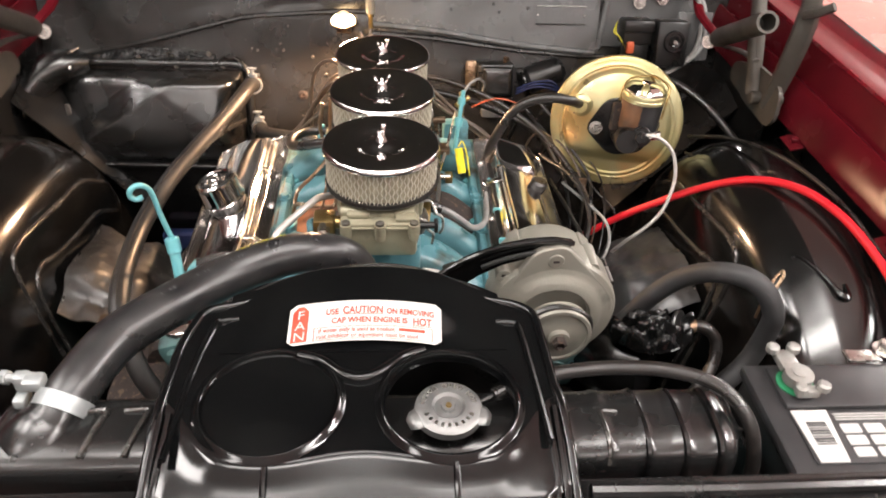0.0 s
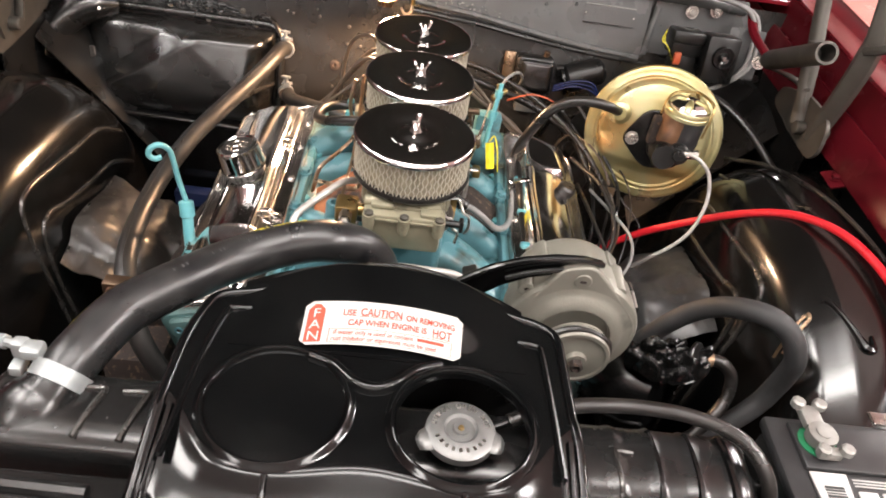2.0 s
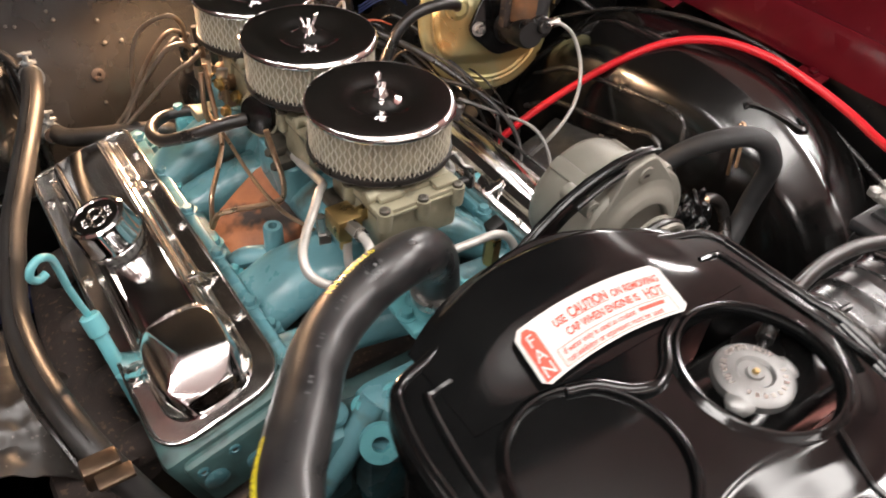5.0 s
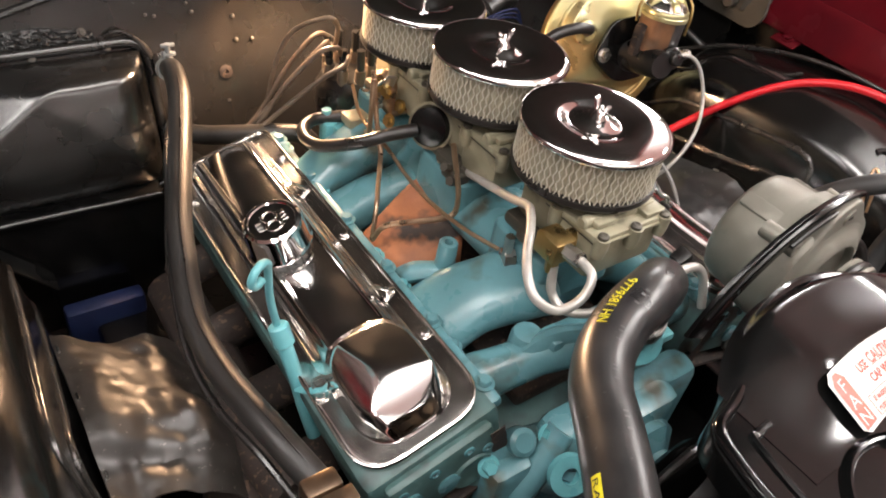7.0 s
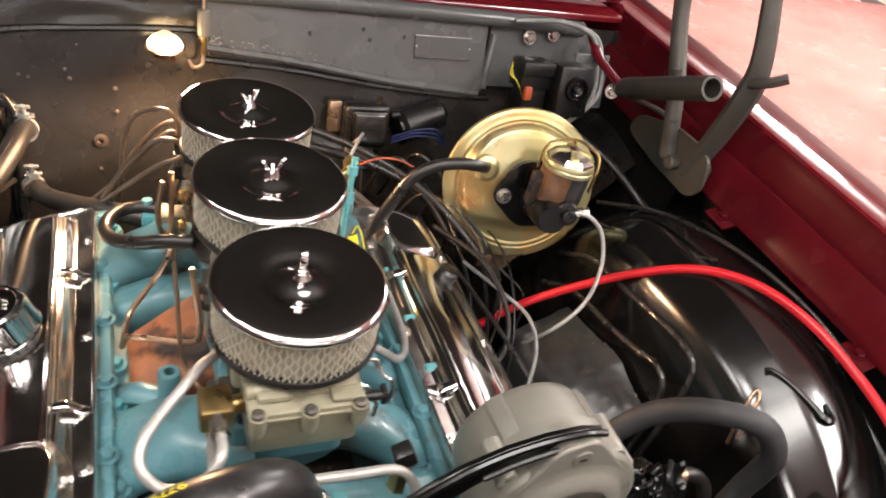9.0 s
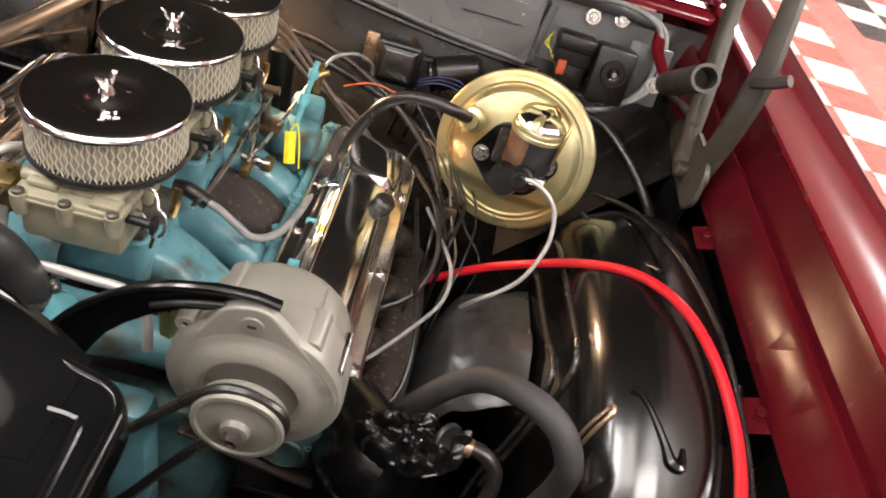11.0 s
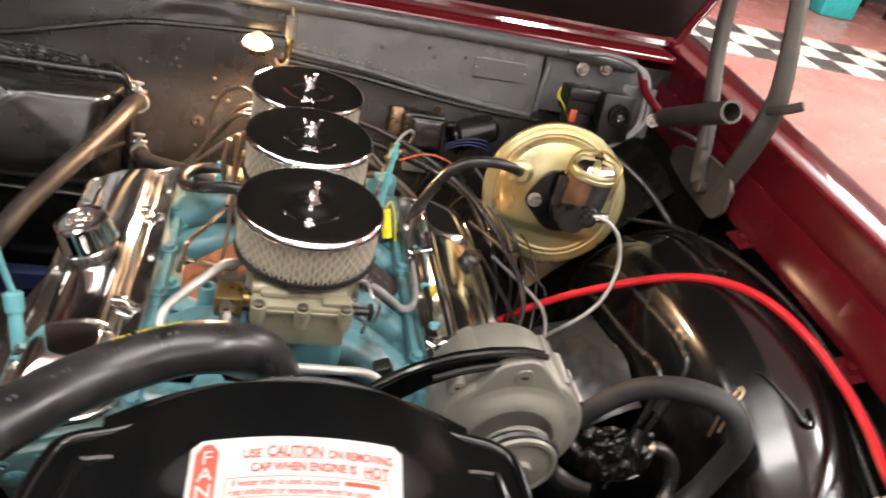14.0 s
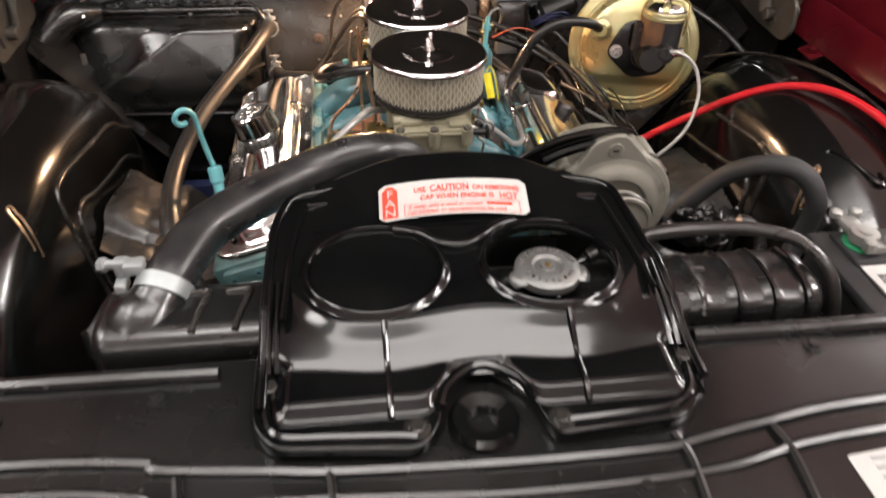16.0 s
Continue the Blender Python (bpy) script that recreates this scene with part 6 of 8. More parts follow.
def build_carburettor():
    t = thing("carburettor", (EX + 0.002, 0.936, 0.785), "olive grey cast two barrel carburettor", "carburettor", "row of carburettors")
    part("throttle_body", box((0, 0, 0.009), (0.112, 0.088, 0.018), 0.006), CARB_DARK, t, local=True)
    part("bowl", merge(box((0.0, -0.056, 0.040), (0.104, 0.068, 0.050), 0.007), box((0.0, 0.0, 0.038), (0.085, 0.08, 0.048), 0.008)), CARB, t, local=True)
    part("gasket", box((0.0, -0.052, 0.0652), (0.108, 0.08, 0.002)), CARB_DARK, t, local=True)
    lid = part("bowl_cover", merge(box((0.0, -0.052, 0.070), (0.110, 0.082, 0.009), 0.003), box((0.0, -0.046, 0.0755), (0.082, 0.06, 0.009), 0.004), box((-0.030, -0.07, 0.079), (0.032, 0.022, 0.008), 0.003), box((0.034, -0.062, 0.0785), (0.030, 0.026, 0.008), 0.003)), CARB, t, local=True)
    part("air_horn", lathe([(0.036, 0.06), (0.037, 0.075), (0.034, 0.082), (0.0, 0.082)], 32), CARB, t, local=True)
    for x, y in ((-0.047, -0.092), (0.0, -0.094), (0.047, -0.092), (-0.054, -0.03), (0.054, -0.03)):
        part("lug", lathe([(0, 0.048), (0.007, 0.050), (0.0085, 0.060), (0.0085, 0.0745), (0, 0.0745)], 14, Matrix.Translation((x, y, 0))), CARB, lid, local=True)
        part("screw", lathe([(0, 0.0745), (0.0062, 0.0745), (0.0060, 0.078), (0.0035, 0.0795), (0, 0.0785)], 12, Matrix.Translation((x, y, 0))), CARB_DARK, lid, local=True)
    part("cover_lip", box((0.0, -0.0935, 0.0675), (0.104, 0.004, 0.004), 0.0012), CARB, lid, local=True)
    part("raised_pad", box((0.036, -0.080, 0.0775), (0.030, 0.018, 0.006), 0.002), CARB, lid, local=True)
    part("inlet_boss", rod((-0.056, -0.066, 0.078), (-0.018, -0.066, 0.078), 0.0075, 14, r2=0.006, bevel=0.002), CARB, lid, local=True)
    part("pump_lever", merge(rod((0.050, -0.072, 0.058), (0.078, -0.072, 0.058), 0.0052, 10), box((0.079, -0.070, 0.056), (0.006, 0.014, 0.018), 0.002)), PLASTIC_BLACK, t, "black pump lever", local=True)
    part("choke_rod", tube([(0.056, -0.050, 0.083), (0.070, -0.050, 0.085), (0.076, -0.054, 0.078), (0.080, -0.060, 0.070), (0.088, -0.064, 0.066), (0.089, -0.068, 0.050), (0.084, -0.070, 0.042)], 0.0020, 8, 4), STEEL, t, "bent steel rod", local=True)
    part("vacuum_diaphragm", lathe([(0, 0), (0.020, 0), (0.022, 0.004), (0.020, 0.012), (0.010, 0.018), (0, 0.018)], 24, axis((0.052, -0.02, 0.03), (0.10, -0.03, 0.03))), CARB_DARK, t, local=True)
    part("throttle_shaft", rod((-0.066, 0.0, 0.010), (0.070, 0.0, 0.010), 0.004, 10), STEEL, t, local=True)
    part("throttle_lever", tube([(0.068, 0, 0.010), (0.070, 0.012, 0.024), (0.070, 0.016, 0.04)], 0.006, 8, 4, flat=0.4), BRASS, t, local=True)
    part("linkage_rod", tube([(0.056, -0.062, 0.064), (0.066, -0.064, 0.058), (0.068, -0.064, 0.045), (0.076, -0.066, 0.038), (0.074, -0.068, 0.022)], 0.0022, 6, 4), STEEL, t, local=True)
    return t


carb = build_carburettor()
for yy in (1.103, 1.268):
    copy_thing(carb, pose(EX + 0.002, yy, 0.785))


def build_dipstick():
    t = thing("dipstick", (-0.33, 0.93, 0.56), "teal painted dipstick with a looped handle", "dipstick")
    part("tube", tube([(-0.318, 0.915, 0.55), (-0.330, 0.945, 0.62), (-0.336, 0.962, 0.668), (-0.343, 0.985, 0.715)], 0.0085, 12), TEAL_LIGHT, t)
    part("collar", rod((-0.341, 0.980, 0.706), (-0.345, 0.990, 0.730), 0.0115, 14, bevel=0.002), TEAL_LIGHT, t)
    pts = [(-0.345, 0.991, 0.728), (-0.353, 0.99, 0.770), (-0.357, 0.986, 0.812), (-0.360, 0.980, 0.830), (-0.369, 0.972, 0.840), (-0.379, 0.966, 0.837), (-0.383, 0.965, 0.826), (-0.377, 0.969, 0.817), (-0.368, 0.974, 0.818)]
    part("handle", tube(pts, 0.0042, 10, 6), TEAL_LIGHT, t, "bent wire loop")
    part("bracket", tube([(-0.334, 0.955, 0.660), (-0.328, 0.935, 0.675), (-0.318, 0.925, 0.684)], 0.010, 8, 4, flat=0.35), TEAL_LIGHT, t)
    part("bolt", bolt((-0.322, 0.932, 0.682), (-0.3, 0, 0.95), 0.007, 0.006), STEEL, t, "bare steel bolt")


build_dipstick()


# ---------------------------------------------------------------- alternator and drive
def build_alternator():
    c = Vector((0.221, 0, 0.792))

    def A(y):
        return Matrix.Translation((c.x, y, c.z)) @ Matrix.Rotation(radians(90), 4, "X")
    t = thing("alternator", (0.221, 0.79, 0.72), "bare cast aluminium alternator with a steel pulley", "alternator")
    part("front_frame", lathe([(0.020, 0.058), (0.0455, 0.059), (0.0470, 0.0655), (0.0490, 0.0675), (0.0530, 0.0672), (0.0600, 0.0645), (0.0650, 0.0605), (0.0695, 0.0580), (0.0780, 0.0565), (0.0835, 0.0545), (0.0860, 0.0500), (0.0865, 0.044), (0.0855, 0.008), (0, 0.008)], 64, A(0.79)), ALU, t, sharp=30)
    part("rear_frame", lathe([(0.0, 0.005), (0.0765, 0.005), (0.0770, 0.000), (0.0755, -0.038), (0.0720, -0.047), (0.064, -0.052), (0.040, -0.055), (0, -0.055)], 56, A(0.79)), ALU, t)
    part("pulley", lathe([(0, 0.110), (0.0130, 0.110), (0.0140, 0.1035), (0.0200, 0.1020), (0.0365, 0.1010), (0.0385, 0.1030), (0.0425, 0.1025), (0.0440, 0.0990), (0.0350, 0.092), (0.0435, 0.085), (0.0425, 0.081), (0.0, 0.079)], 48, A(0.79)), ALU, t, "turned steel pulley")
    part("shaft_nut", lathe([(0, 0), (0.009, 0), (0.009, 0.010), (0.006, 0.012), (0.0045, 0.006), (0, 0.006)], 6, A(0.682)), RUST_IRON, t)
    ears = [(-0.069, 0.056), (0.046, 0.066)]
    part("ear_plate", plate(round_poly([(-0.084, 0.008), (-0.068, 0.036), (-0.034, 0.102), (0.004, 0.112), (0.070, 0.040), (0.084, 0.008), (0.060, -0.03), (-0.060, -0.03)], 0.014), 0.0570, 0.011, 0.0030, m=A(0.79)), ALU, t)
    for ex, ez in ears:
        part("ear_boss", lathe([(0.0030, 0.040), (0.0035, 0.0475), (0.0095, 0.0475), (0.0105, 0.0455), (0.0110, 0.004), (0, 0.004)], 22, A(0.79) @ Matrix.Translation((ex, ez, 0)), close=False), ALU, t)
        part("ear_hole", lathe([(0, 0.0450), (0.0036, 0.0450), (0.0036, 0.0445), (0, 0.0445)], 14, A(0.79) @ Matrix.Translation((ex, ez, 0))), RUST_IRON, t)
        part("ear_web", box((0, 0, 0), (0.020, 0.036, 0.018), 0.006, 3, m=Matrix.Translation((c.x + ex * 0.84, 0.770, c.z + ez * 0.84)) @ Matrix.Rotation(math.atan2(ex, ez), 4, "Y")), ALU, t)
    part("cast_disc", lathe([(0.0, 0.0585), (0.0095, 0.0585), (0.0108, 0.0572), (0.0108, 0.050), (0, 0.050)], 26, A(0.79) @ Matrix.Translation((-0.006, 0.088, 0))), ALU, t, "round cast disc with a worn mark")
    part("mark", box((-0.006, 0.088, 0.0588), (0.008, 0.0036, 0.0006), m=A(0.79)), RUST_IRON, t)
    for ang, w, y0, y1 in ((42, 0.024, 0.775, 0.830), (-38, 0.020, 0.775, 0.835)):
        part("rib", box((0, 0, 0.0745), (w, y1 - y0, 0.010), 0.004, m=Matrix.Translation((c.x, (y0 + y1) / 2, c.z)) @ Matrix.Rotation(radians(ang), 4, "Y")), ALU, t)
    part("band_edge", lathe([(0.0760, 0.002), (0.0782, 0.0024), (0.0782, 0.0056), (0.0760, 0.006)], 56, A(0.790), close=False), ALU, t)
    part("through_bolt", rod((0.2965, 0.745, 0.832), (0.2965, 0.795, 0.832), 0.0045, 12), STEEL, t)
    part("low_ear", merge(tube([(0.225, 0.75, 0.74), (0.23, 0.75, 0.715), (0.23, 0.75, 0.70)], 0.016, 12, 4)), ALU, t)
    b = thing("alternator_bracket", (0.12, 0.765, 0.80), "black painted curved alternator bracket", "bracket")
    mid = [(0.030, 0.762, 0.020), (0.045, 0.792, 0.020), (0.062, 0.818, 0.019), (0.085, 0.841, 0.018), (0.112, 0.862, 0.017), (0.145, 0.879, 0.0155), (0.180, 0.889, 0.0145), (0.212, 0.893, 0.013), (0.234, 0.890, 0.012)]
    up, low = [], []
    for i, (mx, mz, w) in enumerate(mid):
        p, q = mid[max(0, i - 1)], mid[min(len(mid) - 1, i + 1)]
        d = Vector((q[0] - p[0], q[1] - p[1])).normalized()
        up.append((mx - d.y * w - c.x, mz + d.x * w - c.z))
        low.append((mx + d.y * w - c.x, mz - d.x * w - c.z))
    part("arm", plate(low + up[::-1], 0.0, 0.006, 0.002, m=A(0.745)), GLOSS_BLACK, b)
    part("arm_flange", tube([(0.024, 0.741, 0.799), (0.047, 0.741, 0.829), (0.073, 0.741, 0.855), (0.103, 0.741, 0.877), (0.139, 0.741, 0.894), (0.178, 0.741, 0.9035), (0.214, 0.741, 0.906), (0.236, 0.741, 0.902)], 0.0036, 8, 6), GLOSS_BLACK, b)
    part("slot", tube([(0.122, 0.7395, 0.866), (0.150, 0.7395, 0.879), (0.182, 0.7395, 0.888), (0.204, 0.7395, 0.891)], 0.0032, 8, 5), PLASTIC_BLACK, b)
    single("drive_belt", tube([(0.221, 0.698, 0.832), (0.184, 0.698, 0.815), (0.12, 0.69, 0.745), (0.05, 0.675, 0.672), (-0.02, 0.672, 0.672), (-0.075, 0.672, 0.62), (-0.05, 0.672, 0.545), (0.0, 0.672, 0.535), (0.10, 0.675, 0.62), (0.19, 0.694, 0.745), (0.25, 0.698, 0.765), (0.26, 0.698, 0.81)], 0.0055, 8, 8, closed=True), RUBBER, "black rubber drive belt on the pulleys", "belt")


build_alternator()


def build_power_steering():
    t = thing("power_steering_pump", (0.36, 0.80, 0.56), "black power steering pump with a ribbed filler cap", "steering pump")
    part("reservoir", merge(tube([(0.30, 0.86, 0.625), (0.35, 0.80, 0.635), (0.39, 0.77, 0.645)], [0.055, 0.062, 0.05], 20, 5)), GLOSS_BLACK, t)
    part("filler_neck", rod((0.388, 0.785, 0.66), (0.390, 0.779, 0.715), 0.013, 16), GLOSS_BLACK, t)

    def wrap(u, v):
        """Crumpled plastic drawn over the filler cap, with a stiff upturned rim on one side."""
        a, r = 2 * math.pi * u, 0.006 + 0.042 * v
        fold = noise.noise(Vector((math.cos(a) * 2.2, math.sin(a) * 2.2, v * 3.0))) + 0.5 * noise.noise(Vector((math.cos(a) * 6, math.sin(a) * 6, v * 5.0)))
        return (0.386 + (r + 0.010 * fold * v) * math.cos(a) * 1.25, 0.780 + (r + 0.010 * fold * v) * math.sin(a) * 0.8, 0.738 - 0.034 * v ** 1.8 + 0.017 * fold * (0.35 + v))
    part("crumpled_wrap", sheet(wrap, 64, 22, 0.001), GLOSS_BLACK, t, "crumpled glossy black plastic wrap")
    part("cap", lathe([(0, 0.004), (0.014, 0.004), (0.019, 0.005), (0.0215, 0.003), (0.0215, 0), (0, 0)], 30, axis((0.425, 0.782, 0.722), (0.444, 0.766, 0.735))), PLASTIC_BLACK, t, "black cap seen on edge")
    s = thing("steering_hose", (0.47, 0.78, 0.62), "short black hose with a copper sheen at the steering pump", "hose")
    part("hose", tube([(0.425, 0.792, 0.700), (0.448, 0.789, 0.712), (0.470, 0.785, 0.711), (0.487, 0.776, 0.695), (0.484, 0.757, 0.668), (0.462, 0.735, 0.645), (0.43, 0.715, 0.61)], 0.0090, 12), RUBBER, s)
    part("collar", lathe([(0.0092, -0.008), (0.0108, -0.007), (0.0108, 0.007), (0.0092, 0.008)], 16, axis((0.448, 0.789, 0.712), (0.470, 0.785, 0.711)), close=False), COPPER_LINE, s, "copper coloured collar")


build_power_steering()


# ---------------------------------------------------------------- hoses, cables and lines
def clamp_ring(place, direction, r, mat, name, label):
    place = Vector(place)
    m = axis(place, Vector(place) + Vector(direction))
    t = thing(name, place, label, "hose clamp", "hose clamps")
    part("band", lathe([(r + 0.0005, -0.006), (r + 0.002, -0.0065), (r + 0.002, 0.0065), (r + 0.0005, 0.006)], 32, m), mat, t)
    part("screw_block", box((0, r + 0.005, 0), (0.014, 0.009, 0.016), 0.002, m=m), mat, t)
    part("screw", rod(m @ Vector((-0.011, r + 0.006, 0)), m @ Vector((0.013, r + 0.006, 0)), 0.0035, 10), STEEL, t)
    if mat is CLAMP_WHITE:
        part("thumb_screw", merge(rod(place + Vector((0, 0, r)), place + Vector((0, -0.004, r + 0.026)), 0.0042, 10), box((0, 0, 0), (0.020, 0.005, 0.006), 0.002, m=Matrix.Translation(place + Vector((0, -0.004, r + 0.024)))), box((0, 0, 0), (0.016, 0.008, 0.006), 0.002, m=Matrix.Translation(place + Vector((0, -0.002, r + 0.010))))), mat, t)
    return t


def build_hoses():
    up = [(-0.316, 0.510, 0.872), (-0.307, 0.536, 0.882), (-0.287, 0.590, 0.887), (-0.265, 0.622, 0.887), (-0.240, 0.655, 0.883), (-0.212, 0.692, 0.877), (-0.182, 0.718, 0.876), (-0.148, 0.735, 0.880), (-0.118, 0.743, 0.885), (-0.090, 0.750, 0.883), (-0.060, 0.763, 0.868), (-0.040, 0.774, 0.842), (-0.027, 0.783, 0.80), (-0.024, 0.785, 0.772)]
    t = thing("upper_radiator_hose", (-0.2, 0.70, 0.85), "thick black moulded radiator hose with yellow print", "hose")
    part("hose", tube(up, 0.0255, 24, 8), HOSE_BLACK, t)

    def stamp(body, s0, s1, size, ang, mat, label):
        path = spline(up, 24)
        cum = [0.0]
        for a, b in zip(path, path[1:]):
            cum.append(cum[-1] + (b - a).length)
        bm = text_mesh(body, size, Matrix.Identity(4))
        bmesh.ops.subdivide_edges(bm, edges=bm.edges[:], cuts=1)
        w = max(v.co.x for v in bm.verts)
        for v in bm.verts:
            s = s0 + (s1 - s0) * v.co.x / w
            i = max(0, min(len(path) - 2, int(np.searchsorted(cum, s)) - 1))
            f = (s - cum[i]) / max(1e-9, cum[i + 1] - cum[i])
            p, d = path[i].lerp(path[i + 1], f), (path[i + 1] - path[i]).normalized()
            side = d.cross(Vector((0, 0, 1))).normalized()
            upv = side.cross(d)
            a = radians(ang) + v.co.y / 0.0258
            v.co = p + (side * math.sin(a) + upv * math.cos(a)) * 0.0259
        part("print", bm, mat, t, label)
    stamp("9779581 HN", 0.324, 0.267, 0.0135, -40, YELLOW_INK, "yellow printed part number")
    def block(s0, s1, a0, a1):
        path = spline(up, 24)
        cum = [0.0]
        for a, b in zip(path, path[1:]):
            cum.append(cum[-1] + (b - a).length)

        def fn(u, v):
            s = s0 + (s1 - s0) * u
            i = max(0, min(len(path) - 2, int(np.searchsorted(cum, s)) - 1))
            p, d = path[i].lerp(path[i + 1], (s - cum[i]) / (cum[i + 1] - cum[i])), (path[i + 1] - path[i]).normalized()
            side = d.cross(Vector((0, 0, 1))).normalized()
            upv = side.cross(d)
            a = radians(a0 + (a1 - a0) * v)
            return p + (side * math.sin(a) + upv * math.cos(a)) * 0.0257
        part("print_block", sheet(fn, 16, 6), YELLOW_INK, t, "yellow printed block")
    block(0.050, 0.120, -68, -49)
    stamp("RADIATOR", 0.118, 0.054, 0.0070, -65, DARK_INK, "dark printed word RADIATOR")
    for s0 in (0.15, 0.20, 0.25, 0.30):
        stamp("I II", s0, s0 + 0.02, 0.006, 5, FAINT_INK, "faint grey marks")
    c = thing("spring_clamp", (-0.31, 0.515, 0.87), "white zinc tower hose clamp", "hose clamp")
    m = axis((-0.3125, 0.513, 0.879), (-0.305, 0.536, 0.890))
    part("band", lathe([(0.0258, -0.008), (0.0282, -0.0085), (0.0285, 0.0075), (0.0258, 0.007)], 36, m), CLAMP_WHITE, c)
    part("tower", merge(box((-0.337, 0.522, 0.903), (0.020, 0.018, 0.013), 0.004), box((-0.350, 0.527, 0.899), (0.016, 0.014, 0.020), 0.004)), CLAMP_WHITE, c)
    part("tower_foot", box((-0.352, 0.518, 0.884), (0.012, 0.020, 0.012), 0.003), CLAMP_WHITE, c)
    part("screw", rod((-0.370, 0.533, 0.898), (-0.338, 0.523, 0.905), 0.0048, 8, bevel=0.001), CLAMP_WHITE, c)
    part("screw_head", rod((-0.374, 0.534, 0.897), (-0.366, 0.532, 0.899), 0.0075, 6, bevel=0.001), CLAMP_WHITE, c)
    clamp_ring((-0.027, 0.784, 0.783), (0.25, 0.15, -1), 0.0255, STEEL, "hose_clamp", "steel worm clamp on the thermostat neck")

    hh = thing("heater_hose", (-0.281, 1.500, 0.757), "long black heater hose with a dusty warm sheen", "hose", "heater hoses")
    run = [(-0.281, 1.500, 0.757), (-0.285, 1.465, 0.772), (-0.296, 1.41, 0.770), (-0.318, 1.345, 0.760), (-0.352, 1.255, 0.747), (-0.380, 1.180, 0.735), (-0.394, 1.130, 0.726), (-0.405, 1.088, 0.716), (-0.412, 1.048, 0.708), (-0.413, 1.005, 0.705), (-0.411, 0.963, 0.706), (-0.406, 0.922, 0.709), (-0.400, 0.886, 0.711), (-0.391, 0.845, 0.706), (-0.378, 0.81, 0.690), (-0.35, 0.77, 0.64), (-0.31, 0.75, 0.58)]
    part("hose", tube(run, 0.0150, 18, 8), HEATER_RUBBER, hh)
    part("mould_line", tube([(x, y - 0.003, z + 0.0150 - 0.0003) for x, y, z in run[1:-2]], 0.0009, 6, 6), RUBBER, hh)
    hh = thing("heater_hose", (-0.281, 1.495, 0.662), "black heater hose from the firewall to the engine", "hose", "heater hoses")
    run = [(-0.281, 1.495, 0.662), (-0.262, 1.455, 0.667), (-0.22, 1.41, 0.683), (-0.17, 1.375, 0.695), (-0.13, 1.36, 0.690), (-0.11, 1.35, 0.66)]
    part("hose", tube(run, 0.0145, 16, 8), HEATER_RUBBER, hh)
    part("mould_line", tube([(x, y - 0.003, z + 0.0145 - 0.0003) for x, y, z in run[1:-2]], 0.0009, 6, 6), RUBBER, hh)
    clamp_ring((-0.282, 1.492, 0.760), (0, -1, 0.3), 0.0155, CLAMP_WHITE, "hose_clamp", "pale zinc screw clamp on the heater hose")
    clamp_ring((-0.280, 1.488, 0.663), (0.3, -1, 0.1), 0.0145, CLAMP_WHITE, "hose_clamp", "pale zinc screw clamp on the heater hose")
    single("hose_clip", merge(box((-0.388, 0.808, 0.708), (0.036, 0.022, 0.030), 0.004), box((-0.380, 0.788, 0.716), (0.034, 0.018, 0.006), 0.002)), BRONZE_DARK, "bronze metal clip round the heater hose", "clip")

    single("wire_loom", tube([(-0.300, 1.45, 0.70), (-0.335, 1.36, 0.715), (-0.370, 1.25, 0.722), (-0.398, 1.17, 0.715), (-0.418, 1.09, 0.702), (-0.430, 1.02, 0.690), (-0.428, 0.95, 0.686), (-0.415, 0.88, 0.690), (-0.400, 0.82, 0.672)], 0.0042, 8, 8), RUBBER, "thin black wire loom beside the heater hose", "wiring loom")
    ch = thing("coolant_hose", (0.46, 0.80, 0.57), "thick matt grey black hose bent in a loop", "hose")
    part("mould_line", tube([(0.442, 0.849, 0.738), (0.462, 0.823, 0.775), (0.483, 0.793, 0.801), (0.508, 0.770, 0.809), (0.532, 0.756, 0.794), (0.548, 0.748, 0.760)], 0.0008, 6, 6), GREY_RUBBER, ch)
    part("hose", tube([(0.36, 0.90, 0.58), (0.388, 0.885, 0.635), (0.415, 0.878, 0.688), (0.442, 0.864, 0.735), (0.462, 0.838, 0.772), (0.483, 0.808, 0.798), (0.508, 0.785, 0.806), (0.532, 0.771, 0.792), (0.550, 0.762, 0.758), (0.554, 0.766, 0.722), (0.553, 0.770, 0.690), (0.545, 0.769, 0.658), (0.525, 0.763, 0.630), (0.500, 0.757, 0.604), (0.46, 0.75, 0.57)], 0.0152, 18, 8), GREY_RUBBER, ch)
    single("overflow_hose", tube([(0.108, 0.500, 0.896), (0.14, 0.512, 0.902), (0.185, 0.522, 0.905), (0.24, 0.528, 0.903), (0.295, 0.523, 0.902), (0.34, 0.506, 0.896), (0.366, 0.480, 0.875), (0.376, 0.462, 0.835), (0.378, 0.455, 0.78)], 0.0075, 14, 8), RUBBER, "glossy black overflow hose over the radiator tank", "hose")
    single("vacuum_hose", tube([(0.373, 1.308, 0.815), (0.350, 1.285, 0.832), (0.315, 1.28, 0.840), (0.275, 1.285, 0.832), (0.243, 1.288, 0.808), (0.222, 1.285, 0.775), (0.206, 1.283, 0.74), (0.195, 1.282, 0.70)], 0.0095, 14, 8), RUBBER, "black vacuum hose to the brake booster", "hose")
